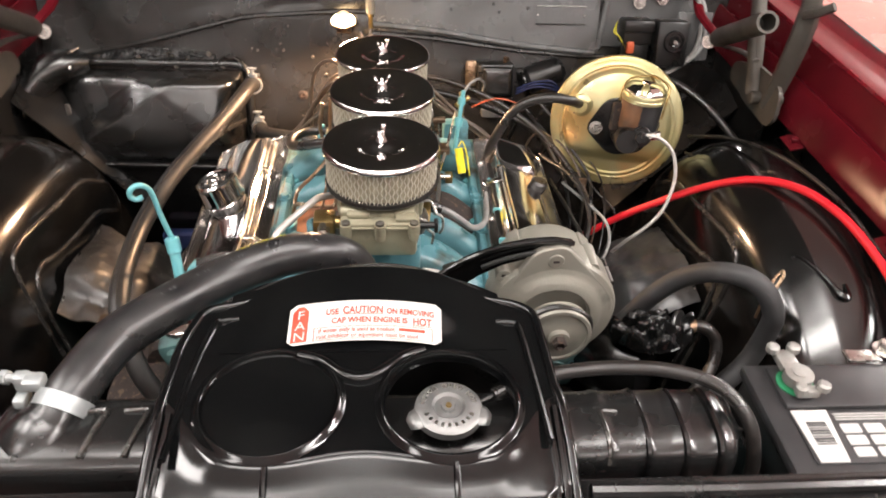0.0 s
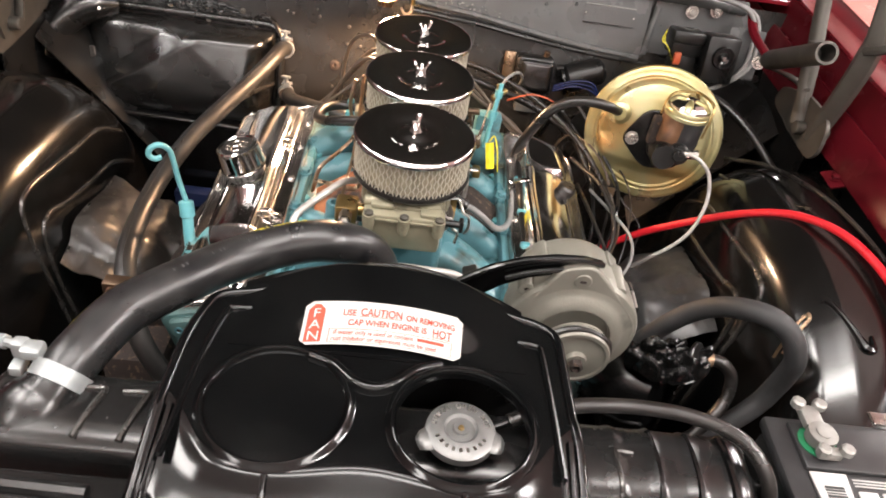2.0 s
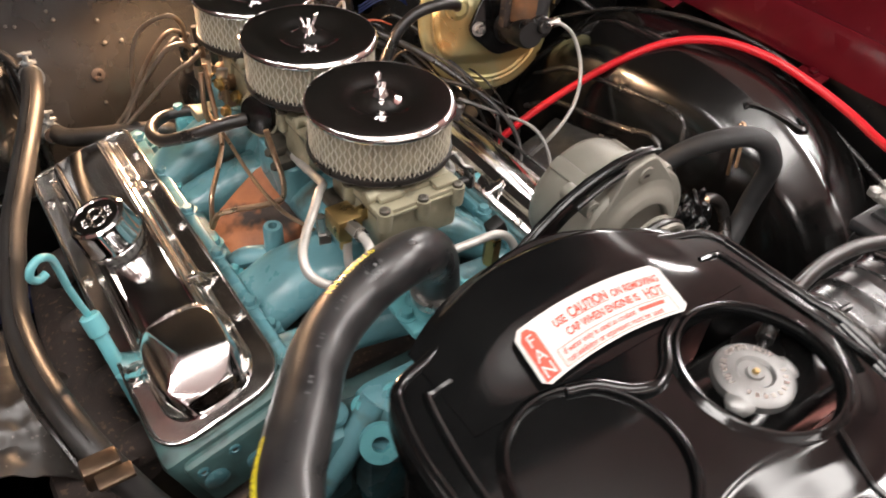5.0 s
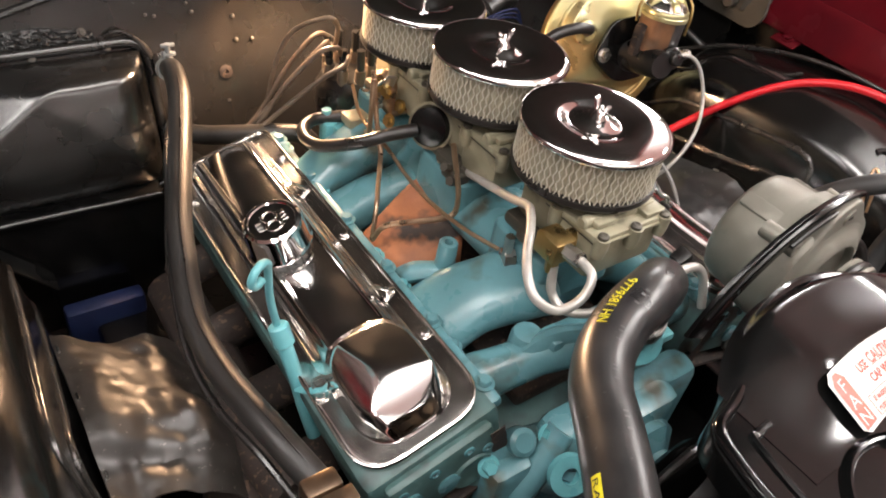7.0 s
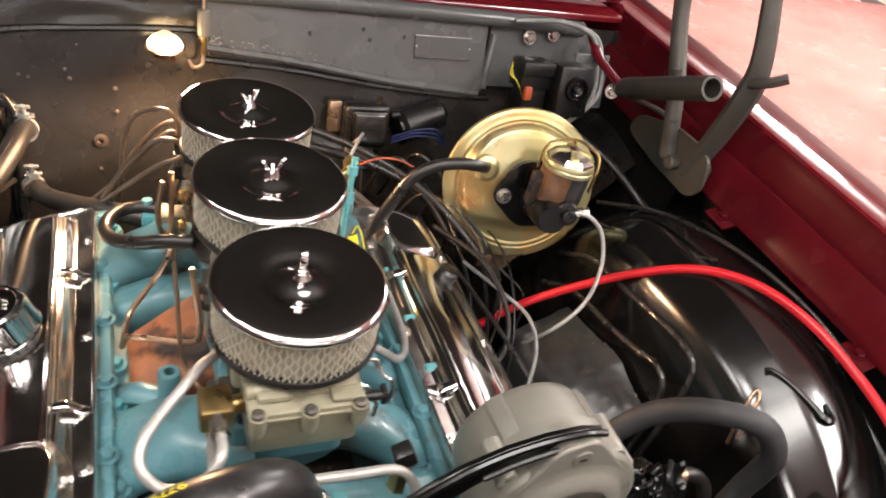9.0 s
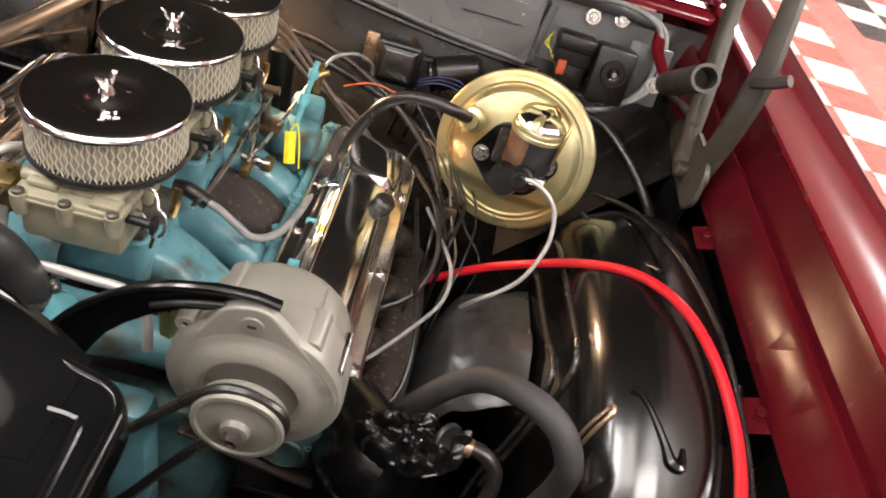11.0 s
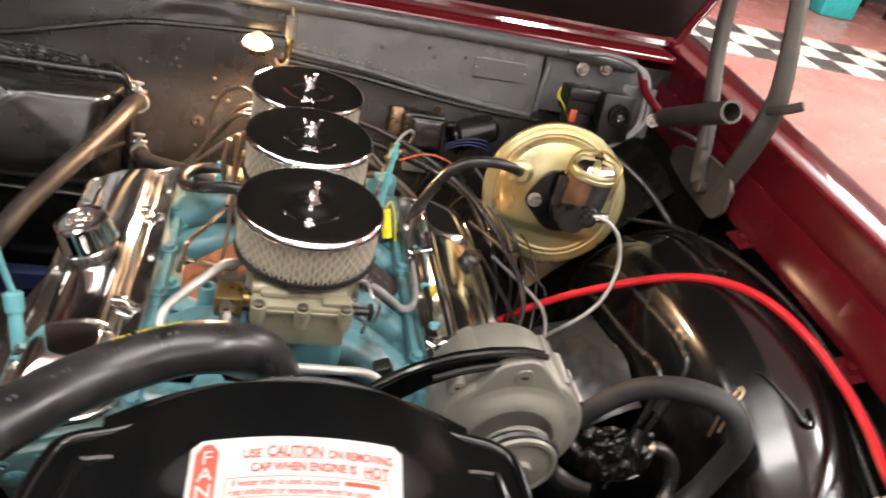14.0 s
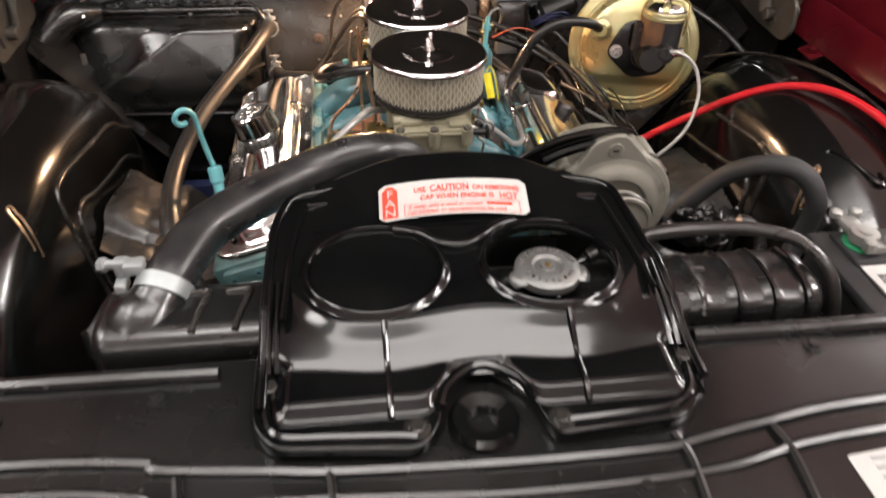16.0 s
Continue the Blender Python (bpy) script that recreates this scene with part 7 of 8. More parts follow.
    single("battery_cable", tube([(0.340, 1.200, 0.535), (0.396, 1.205, 0.572), (0.455, 1.185, 0.632), (0.520, 1.150, 0.695), (0.578, 1.10, 0.760), (0.630, 1.05, 0.803), (0.672, 0.985, 0.825), (0.702, 0.91, 0.824), (0.720, 0.83, 0.808), (0.720, 0.76, 0.795), (0.705, 0.69, 0.785), (0.685, 0.62, 0.79), (0.65, 0.575, 0.83)], 0.0068, 14, 8), RED_CABLE, "bright red battery cable over the wheelhouse", "cable")
    single("black_cable", tube([(0.600, 1.29, 0.755), (0.640, 1.20, 0.800), (0.672, 1.10, 0.826), (0.696, 1.02, 0.832), (0.718, 0.93, 0.826), (0.732, 0.84, 0.806), (0.735, 0.76, 0.79), (0.722, 0.69, 0.78), (0.69, 0.60, 0.79)], 0.0038, 10, 8), RUBBER, "thin black cable beside the red cable", "cable")
    single("black_cable", tube([(0.742, 0.90, 0.80), (0.752, 0.84, 0.76), (0.755, 0.76, 0.73), (0.745, 0.66, 0.70)], 0.005, 10, 6), RUBBER, "black cable along the wheelhouse edge", "cable")
    single("brake_line", tube([(0.455, 1.180, 0.812), (0.478, 1.176, 0.818), (0.503, 1.172, 0.808), (0.523, 1.164, 0.786), (0.529, 1.146, 0.750), (0.520, 1.128, 0.716), (0.505, 1.118, 0.684), (0.480, 1.113, 0.655), (0.452, 1.118, 0.622), (0.436, 1.15, 0.56), (0.43, 1.17, 0.48)], 0.0034, 10, 8), TUBE_STEEL, "grey steel brake line from the master cylinder", "brake line")

    # fuel lines at the carburettors
    single("fuel_line", tube([(-0.052, 1.10, 0.788), (-0.060, 1.04, 0.805), (-0.070, 0.97, 0.828), (-0.082, 0.932, 0.848), (-0.097, 0.911, 0.858), (-0.114, 0.890, 0.855), (-0.133, 0.870, 0.848), (-0.150, 0.846, 0.842), (-0.152, 0.827, 0.830), (-0.134, 0.812, 0.819), (-0.106, 0.809, 0.826), (-0.089, 0.818, 0.842), (-0.086, 0.840, 0.845)], 0.0050, 12, 8), TUBE_STEEL, "looped bright steel fuel line", "fuel line")
    single("fuel_line", tube([(-0.088, 0.868, 0.815), (-0.090, 0.858, 0.785), (-0.085, 0.835, 0.775), (-0.06, 0.815, 0.782), (-0.02, 0.806, 0.805), (0.03, 0.803, 0.808), (0.072, 0.802, 0.805), (0.092, 0.796, 0.784), (0.098, 0.785, 0.745)], 0.0052, 12, 8), TUBE_STEEL, "bright steel pipe under the front carburettor", "fuel line")
    b = thing("fuel_inlet_filter", (-0.088, 0.875, 0.82), "brass fuel inlet fitting", "fitting")
    part("block", box((-0.087, 0.876, 0.838), (0.030, 0.034, 0.028), 0.004), BRASS, b)
    part("union_nut", rod((-0.087, 0.862, 0.843), (-0.086, 0.838, 0.845), 0.0085, 6), STEEL, b)
    part("union_nut", rod((-0.088, 0.872, 0.826), (-0.088, 0.870, 0.806), 0.0075, 6), BRASS, b)
    part("spacer", rod((-0.072, 0.878, 0.838), (-0.050, 0.880, 0.838), 0.009, 12), BRASS, b)
    for pts, r in (([(-0.100, 1.23, 0.86), (-0.102, 1.21, 0.80), (-0.107, 1.185, 0.765), (-0.129, 1.15, 0.750), (-0.155, 1.110, 0.740), (-0.165, 1.097, 0.70)], 0.0034), ([(-0.088, 1.30, 0.80), (-0.100, 1.25, 0.779), (-0.102, 1.177, 0.774), (-0.102, 1.122, 0.762), (-0.104, 1.059, 0.763), (-0.104, 0.994, 0.773), (-0.088, 0.950, 0.772)], 0.0026),
                   ([(-0.165, 1.097, 0.700), (-0.158, 1.085, 0.728), (-0.140, 1.068, 0.741), (-0.105, 1.048, 0.750), (-0.086, 1.041, 0.758), (-0.083, 1.043, 0.785), (-0.087, 1.05, 0.817), (-0.091, 1.06, 0.85)], 0.0036),
                   ([(-0.112, 1.21, 0.86), (-0.118, 1.20, 0.82), (-0.112, 1.21, 0.78), (-0.10, 1.235, 0.765)], 0.0034)):
        single("metal_line", tube(pts, r, 8, 6), COPPER_LINE, "thin dull metal line beside the carburettors", "metal line", "thin carburettor lines")
    single("choke_fitting", merge(rod((-0.085, 0.945, 0.762), (-0.072, 0.94, 0.762), 0.012, 8), rod((-0.080, 0.943, 0.765), (-0.082, 0.943, 0.795), 0.006, 6)), STEEL, "steel fitting at the carburettor base", "fitting")

    # breather pipe on the other bank with its rubber elbow
    single("breather_pipe", tube([(0.082, 0.985, 0.790), (0.100, 0.985, 0.782), (0.122, 0.985, 0.765), (0.140, 0.990, 0.748), (0.158, 1.01, 0.738), (0.170, 1.05, 0.728), (0.178, 1.12, 0.716), (0.185, 1.20, 0.704), (0.196, 1.30, 0.70)], 0.0052, 12, 8), WIRE_GREY, "bent grey metal breather pipe", "pipe")
    single("rubber_elbow", tube([(0.045, 0.985, 0.800), (0.062, 0.985, 0.800), (0.086, 0.985, 0.788)], 0.0098, 12, 5), RUBBER, "short black rubber elbow", "hose")

    # vacuum loop and pot near the middle carburettor
    single("vacuum_hose", tube([(-0.085, 1.285, 0.757), (-0.110, 1.295, 0.757), (-0.140, 1.303, 0.755), (-0.164, 1.292, 0.755), (-0.178, 1.265, 0.757), (-0.176, 1.232, 0.763), (-0.160, 1.200, 0.779), (-0.140, 1.175, 0.795), (-0.112, 1.160, 0.808), (-0.080, 1.148, 0.815)], 0.0088, 12, 8), RUBBER, "black vacuum hose bent in a loop", "hose")
    d = thing("vacuum_pot", (-0.062, 1.14, 0.79), "dark round vacuum diaphragm on the middle carburettor", "vacuum pot")
    m = axis((-0.060, 1.143, 0.820), (-0.10, 1.122, 0.832))
    part("housing", lathe([(0, 0), (0.026, 0), (0.028, 0.006), (0.025, 0.014), (0.012, 0.018), (0, 0.018)], 26, m), GLOSS_BLACK, d)
    part("flange", lathe([(0.0255, 0.003), (0.031, 0.003), (0.031, 0.007), (0.0255, 0.007)], 26, m), CARB, d)
    single("valve_tee", merge(box((-0.122, 1.297, 0.735), (0.024, 0.024, 0.034), 0.004), box((-0.112, 1.285, 0.742), (0.022, 0.020, 0.016), 0.003), rod((-0.125, 1.30, 0.75), (-0.126, 1.302, 0.768), 0.007, 10)), TEAL_LIGHT, "pale teal vacuum valve", "valve")


build_hoses()


def build_choke_linkage():
    t = thing("choke_linkage", (-0.078, 1.245, 0.80), "bronze coloured choke housing and levers beside the rear carburettor", "choke linkage")
    part("housing", merge(lathe([(0, 0), (0.019, 0), (0.021, 0.004), (0.021, 0.016), (0.016, 0.021), (0, 0.021)], 24, axis((-0.056, 1.252, 0.822), (-0.10, 1.245, 0.826)))), BRONZE, t)
    part("lever", tube([(-0.080, 1.235, 0.800), (-0.083, 1.222, 0.826), (-0.082, 1.214, 0.856)], [0.007, 0.006, 0.008], 8, 5, flat=0.35), STEEL, t)
    part("bracket", merge(box((-0.070, 1.215, 0.806), (0.030, 0.024, 0.010), 0.003), box((-0.082, 1.215, 0.822), (0.006, 0.022, 0.040), 0.002)), BRONZE, t)
    part("rod", tube([(-0.083, 1.216, 0.852), (-0.088, 1.232, 0.838), (-0.086, 1.262, 0.812), (-0.080, 1.285, 0.80)], 0.0026, 8, 5), STEEL, t)
    for p in ((-0.086, 1.215, 0.834), (-0.080, 1.247, 0.826), (-0.088, 1.20, 0.800), (-0.070, 1.205, 0.815)):
        part("nut", bolt(p, (-1, -0.2, 0.3), 0.0065, 0.008), BRASS, t)
    part("cream_block", box((-0.098, 1.268, 0.766), (0.034, 0.03, 0.016), 0.004), CARB, t, "cream spacer block")
    for k, (y, z) in enumerate(((1.09, 0.802), (1.075, 0.79), (0.925, 0.80))):
        single("carburettor_fitting", merge(box((-0.066, y, z), (0.022, 0.034, 0.014), 0.003), rod((-0.078, y - 0.012, z), (-0.086, y - 0.014, z + 0.004), 0.006, 6)), CARB_DARK, "dark grimy fitting on the carburettor base", "fitting", "carburettor base fittings")


build_choke_linkage()


def build_distributor():
    t = thing("distributor", (-0.04, 1.375, 0.66), "brown distributor with tan plug wires", "distributor")
    part("body", lathe([(0, 0.0), (0.035, 0.0), (0.045, 0.03), (0.048, 0.06), (0, 0.06)], 28, Matrix.Translation((-0.045, 1.385, 0.66))), RUST_IRON, t)
    cap = part("cap", lathe([(0.05, 0), (0.05, 0.03), (0.04, 0.05), (0, 0.055)], 28, Matrix.Translation((-0.045, 1.385, 0.72))), PLASTIC_BLACK, t)
    for k in range(8):
        a = 2 * math.pi * k / 8
        x, y = -0.045 + 0.034 * math.cos(a), 1.385 + 0.034 * math.sin(a)
        part("tower", rod((x, y, 0.76), (x, y, 0.79), 0.008, 12), WIRE_TAN, cap)
        part("boot", rod((x, y, 0.785), (x - 0.002, y, 0.822), 0.0062, 10), PLASTIC_BLACK, cap)
    part("coil", rod((0.045, 1.44, 0.66), (0.045, 1.44, 0.78), 0.024, 20, bevel=0.003), PLASTIC_BLACK, t)
    wires = [[(-0.078, 1.375, 0.815), (-0.085, 1.355, 0.860), (-0.105, 1.352, 0.878), (-0.137, 1.39, 0.845), (-0.153, 1.412, 0.785), (-0.158, 1.43, 0.71), (-0.17, 1.43, 0.62)],
             [(-0.075, 1.36, 0.815), (-0.090, 1.345, 0.835), (-0.115, 1.355, 0.825), (-0.150, 1.385, 0.765), (-0.185, 1.40, 0.70), (-0.23, 1.40, 0.65)],
             [(-0.080, 1.39, 0.815), (-0.095, 1.37, 0.832), (-0.125, 1.375, 0.800), (-0.165, 1.395, 0.735), (-0.205, 1.41, 0.685), (-0.26, 1.39, 0.645)],
             [(-0.066, 1.352, 0.815), (-0.085, 1.33, 0.815), (-0.115, 1.342, 0.792), (-0.160, 1.372, 0.735), (-0.21, 1.39, 0.68), (-0.29, 1.36, 0.645)],
             [(-0.062, 1.41, 0.815), (-0.095, 1.40, 0.83), (-0.135, 1.41, 0.78), (-0.18, 1.42, 0.70), (-0.24, 1.42, 0.65)],
             [(-0.02, 1.41, 0.815), (0.03, 1.42, 0.835), (0.09, 1.40, 0.80), (0.16, 1.37, 0.745), (0.25, 1.36, 0.68)],
             [(-0.01, 1.39, 0.815), (0.045, 1.40, 0.822), (0.11, 1.385, 0.775), (0.18, 1.37, 0.72), (0.29, 1.33, 0.65)],
             [(-0.012, 1.372, 0.815), (0.05, 1.375, 0.815), (0.12, 1.37, 0.765), (0.20, 1.39, 0.71), (0.30, 1.30, 0.64)]]
    for w in wires:
        part("plug_wire", tube(w, 0.0036, 8, 8), WIRE_TAN, t, "tan plug wire")
    single("plug_wire", tube([(0.285, 0.93, 0.615), (0.315, 0.95, 0.622), (0.36, 1.0, 0.640), (0.40, 1.06, 0.655), (0.405, 1.11, 0.672), (0.385, 1.17, 0.672), (0.35, 1.25, 0.67)], 0.0030, 8, 8), WIRE_GREY, "grey plug wire with a black boot", "plug wire", "plug wires of one bank")
    single("plug_wire", tube([(0.29, 0.86, 0.575), (0.33, 0.88, 0.580), (0.37, 0.93, 0.60), (0.375, 1.0, 0.635), (0.36, 1.08, 0.655), (0.345, 1.18, 0.66), (0.33, 1.28, 0.66)], 0.0036, 8, 8), RUBBER, "black plug wire with a rubber boot", "plug wire", "plug wires of one bank")
    single("plug_wire", tube([(0.315, 1.05, 0.62), (0.36, 1.08, 0.64), (0.38, 1.14, 0.67), (0.36, 1.22, 0.70), (0.31, 1.31, 0.70)], 0.0042, 8, 8), RUBBER, "black plug wire with a rubber boot", "plug wire", "plug wires of one bank")
    single("wiring_loom", tube([(0.05, 1.46, 0.80), (0.12, 1.44, 0.80), (0.22, 1.40, 0.775), (0.31, 1.34, 0.735), (0.36, 1.26, 0.70), (0.385, 1.18, 0.67)], 0.006, 10, 8), RUBBER, "black wiring loom behind the engine", "wiring loom")
    single("wiring_loom", tube([(0.03, 1.47, 0.77), (0.12, 1.45, 0.765), (0.24, 1.43, 0.735), (0.33, 1.40, 0.69), (0.37, 1.33, 0.64)], 0.0075, 10, 8), RUBBER, "black wiring loom behind the engine", "wiring loom")
    single("loose_wire", tube([(0.14, 1.29, 0.83), (0.155, 1.31, 0.85), (0.18, 1.36, 0.84), (0.20, 1.42, 0.80), (0.20, 1.47, 0.75)], 0.0026, 8, 8), WIRE_GREY, "grey cable curving behind the engine", "cable")


build_distributor()


def build_wire_clutter():
    rnd = random.Random(7)
    runs = [[(0.36, 1.40, 0.70), (0.39, 1.33, 0.66), (0.40, 1.26, 0.64), (0.385, 1.19, 0.62), (0.36, 1.12, 0.60)],
            [(0.33, 1.42, 0.74), (0.36, 1.36, 0.72), (0.385, 1.30, 0.69), (0.42, 1.24, 0.66), (0.45, 1.20, 0.63)],
            [(0.30, 1.43, 0.76), (0.34, 1.385, 0.75), (0.375, 1.33, 0.71), (0.405, 1.28, 0.67), (0.40, 1.20, 0.655)],
            [(0.27, 1.44, 0.75), (0.32, 1.41, 0.72), (0.355, 1.36, 0.68), (0.365, 1.29, 0.645), (0.37, 1.22, 0.60)],
            [(0.40, 1.36, 0.66), (0.415, 1.31, 0.68), (0.43, 1.25, 0.665), (0.425, 1.18, 0.63), (0.41, 1.12, 0.585)],
            [(0.31, 1.40, 0.70), (0.345, 1.35, 0.715), (0.37, 1.29, 0.70), (0.39, 1.24, 0.665), (0.415, 1.205, 0.62)]]
    for k, run in enumerate(runs):
        (ax, ay, az), (bx, by, bz) = run[0], run[-1]
        run = [(ax - 0.02, ay + 0.06, az - 0.12)] + run + [(bx - 0.01, by - 0.02, bz - 0.08), (bx - 0.02, by - 0.02, 0.42)]
        single("engine_wire", tube([(x + rnd.uniform(-0.004, 0.004), y, z + rnd.uniform(-0.004, 0.004)) for x, y, z in run], rnd.uniform(0.0018, 0.0036), 8, 6),
               (PLASTIC_BLACK, RUBBER, PLASTIC_BLACK, PLASTIC_BLACK, RUBBER, WIRE_TAN)[k], "thin dull wire in the bundle beside the engine", "wire", "wires beside the engine")
    t = thing("wire_connector", (0.385, 1.26, 0.66), "small black connector with an orange band", "connector")
    part("body", box((0.385, 1.262, 0.672), (0.022, 0.03, 0.018), 0.004), PLASTIC_BLACK, t)
    part("band", box((0.385, 1.248, 0.672), (0.024, 0.006, 0.020), 0.002), BRONZE, t, "dull orange band")
    single("orange_wire", tube([(0.17, 1.36, 0.78), (0.21, 1.355, 0.80), (0.245, 1.36, 0.795), (0.28, 1.37, 0.775)], 0.0016, 6, 6), ORANGE, "thin orange wire behind the engine", "wire")
    # castings and bolts on the front of the engine beside the hose
    f = thing("front_casting", (EX - 0.14, 0.80, 0.58), "teal painted bracket casting with bolts and grime", "bracket")
    part("web", tube([(-0.20, 0.815, 0.655), (-0.175, 0.80, 0.64), (-0.145, 0.792, 0.625), (-0.105, 0.785, 0.63)], [0.016, 0.020, 0.022, 0.018], 12, 6, flat=0.7), TEAL, f)
    part("foot", box((-0.185, 0.800, 0.615), (0.05, 0.03, 0.07), 0.010, 3), TEAL_WORN_SHADED, f)
    part("boss", lathe([(0, 0), (0.017, 0), (0.016, 0.016), (0.011, 0.02), (0, 0.02)], 18, axis((-0.155, 0.79, 0.645), (-0.165, 0.75, 0.69))), TEAL, f)
    for p in ((-0.20, 0.782, 0.64), (-0.125, 0.775, 0.655), (-0.165, 0.775, 0.605), (-0.09, 0.765, 0.665)):
        part("bolt", bolt(p, (-0.2, -0.7, 0.6), 0.0085, 0.010), TEAL_LIGHT, f)


build_wire_clutter()


# ---------------------------------------------------------------- firewall fittings
def build_booster():
    c = Vector((0.462, 1.335, 0.763))
    n = Vector((-0.26, -1.0, 0.30)).normalized()
    m = axis(c, c + n)
    t = thing("brake_booster", (0.46, 1.38, 0.63), "gold zinc plated round brake booster", "brake booster")
    R = 0.128
    
    def shell(u, v):
        """Pressed front: rolled rim, flat band, groove and a shallow face that is flattened below and bossed round the valve."""
        rows = [(R + 0.001, -0.004), (R + 0.0035, 0.0), (R + 0.002, 0.0045), (R - 0.003, 0.0070), (R - 0.009, 0.0085), (R - 0.015, 0.0110), (R - 0.0175, 0.0100), (R - 0.020, 0.0105), (R - 0.024, 0.0165), (R - 0.030, 0.0215),
                (0.086, 0.026), (0.070, 0.031), (0.052, 0.0350), (0.030, 0.037), (0.0005, 0.037)]
        k = v * (len(rows) - 1)
        i = min(len(rows) - 2, int(k))
        f = k - i
        r, h = rows[i][0] * (1 - f) + rows[i + 1][0] * f, rows[i][1] * (1 - f) + rows[i + 1][1] * f
        a = 2 * math.pi * u
        p = m @ Vector((r * math.cos(a), r * math.sin(a), 0))
        low = smooth01(0.052, 0.075, c.z - p.z) * (1 - smooth01(0.100, 0.108, r))
        boss = math.exp(-(((p.x - 0.372) / 0.030) ** 2 + ((p.z - 0.815) / 0.030) ** 2) ** 2) * (1 - smooth01(0.098, 0.106, r))
        h = h * (1 - 0.45 * low) + 0.007 * boss
        return m @ Vector((r * math.cos(a), r * math.sin(a), h))
    part("front_shell", sheet(shell, 96, 56), GOLD, t, sharp=70)
    part("rear_shell", lathe([(R + 0.003, -0.001), (R - 0.002, -0.006), (R - 0.008, -0.03), (0.09, -0.055), (0.05, -0.065), (0, -0.065)], 64, m, close=False), GOLD, t)
    b1, b2 = Vector((0.407, 1.284, 0.776)), Vector((0.508, 1.263, 0.794))
    mid = (b1 + b2) / 2
    ux = (b2 - b1).normalized()
    mm = Matrix.Translation(mid - n * 0.004) @ Matrix((ux, n.cross(ux), n)).transposed().to_4x4()
    part("mount_plate", plate(round_poly([(-0.074, 0.0), (-0.03, -0.055), (0.03, -0.055), (0.074, 0.0), (0.03, 0.055), (-0.03, 0.055)], 0.018), 0.004, 0.008, 0.002, m=mm), GLOSS_BLACK, t, "black mounting plate")
    for b in (b1, b2):
        part("nut", bolt(b, n, 0.0085, 0.010), STEEL, t)
    v = Vector((0.376, 1.305, 0.808))
    part("check_valve", merge(lathe([(0, 0), (0.022, 0), (0.021, 0.008), (0.013, 0.012), (0.012, 0.018), (0, 0.018)], 22, axis(v + Vector((0.006, 0.016, -0.002)), v + n))), GOLD, t)
    k = thing("master_cylinder", (0.47, 1.24, 0.74), "rusty black master cylinder with a gold cap", "master cylinder")
    part("bore", lathe([(0, 0), (0.030, 0.0), (0.026, 0.02), (0.024, 0.085), (0.021, 0.095), (0, 0.095)], 26, axis(mid + Vector((0.006, 0, -0.012)), mid + Vector((0.006, 0, -0.012)) + n)), PLASTIC_BLACK, k)
    rm = axis((0.470, 1.236, 0.790), (0.474, 1.240, 0.90))
    part("reservoir", lathe([(0.0, 0.0), (0.030, 0.0), (0.037, 0.02), (0.038, 0.072), (0, 0.072)], 32, rm), BATTERY_GREY, k, "dark grey cast iron reservoir")

    def stain(u, v):
        a = 2.0 * u + 0.12 * noise.noise(Vector((v * 4, 2, 1)))
        h = 0.006 + 0.066 * v
        p = rm @ Vector((0, 0, h))
        r = float(np.interp(h, [0.0, 0.02, 0.072], [0.030, 0.037, 0.038])) + 0.0006
        return (p.x - r * math.cos(a - 0.75), p.y + r * math.sin(a - 0.75) * -1.0, p.z)
    part("rusted_side", sheet(stain, 20, 8, 0.0004), MC_IRON, k, "rusty brown side of the reservoir")
    capm = axis((0.4725, 1.2385, 0.860), (0.476, 1.242, 0.95))
    cp = part("cap", lathe([(0.036, 0), (0.0405, 0.001), (0.0405, 0.0065), (0.0390, 0.008), (0.0390, 0.0135), (0.0375, 0.0155), (0, 0.0155)], 36, capm, close=False), GOLD, k, "gold plated cap band")
    part("cap_top", lathe([(0.0370, 0.0150), (0.0350, 0.0190), (0.0300, 0.0240), (0.0220, 0.0280), (0.0090, 0.0290), (0.0080, 0.0330), (0, 0.0335)], 8, capm, close=False), BRUSHED, cp, "faceted shiny cap top", sharp=15)
    for q in range(4):
        a = q * math.pi / 2 + 0.4
        part("lobe", tube([capm @ Vector((0.034 * math.cos(a), 0.034 * math.sin(a), 0.018)), capm @ Vector((0.024 * math.cos(a), 0.024 * math.sin(a), 0.0275)), capm @ Vector((0.006 * math.cos(a), 0.006 * math.sin(a), 0.030))], [0.006, 0.007, 0.004], 8, 4, flat=0.6), GOLD, cp)
    part("bail_wire", tube([capm @ Vector(p) for p in ((-0.043, 0.0, -0.025), (-0.044, -0.004, 0.010), (-0.036, -0.016, 0.030), (-0.012, -0.022, 0.037), (0.008, -0.030, 0.034), (0.004, -0.043, 0.016), (0.004, -0.044, -0.014), (0.010, -0.043, -0.024), (0.026, -0.036, -0.034))], 0.0024, 8, 5), BRASS, k, "bent wire bail")
    part("bail_wire", tube([capm @ Vector(p) for p in ((0.010, -0.030, 0.034), (0.036, -0.014, 0.026), (0.044, -0.002, 0.010), (0.043, 0.004, -0.016))], 0.0022, 8, 5), BRASS, k)
    p0 = Vector((0.466, 1.196, 0.806))
    part("switch", merge(rod(p0 - n * 0.02, p0 + n * 0.012, 0.019, 20, bevel=0.003), rod(p0 + n * 0.010, p0 + n * 0.026, 0.011, 14, bevel=0.002)), PLASTIC_BLACK, k, "black rubber booted switch")
    part("port_nut", rod(p0 + Vector((0.012, -0.008, 0.004)), p0 + Vector((0.032, -0.012, 0.008)), 0.0085, 6), STEEL, k)
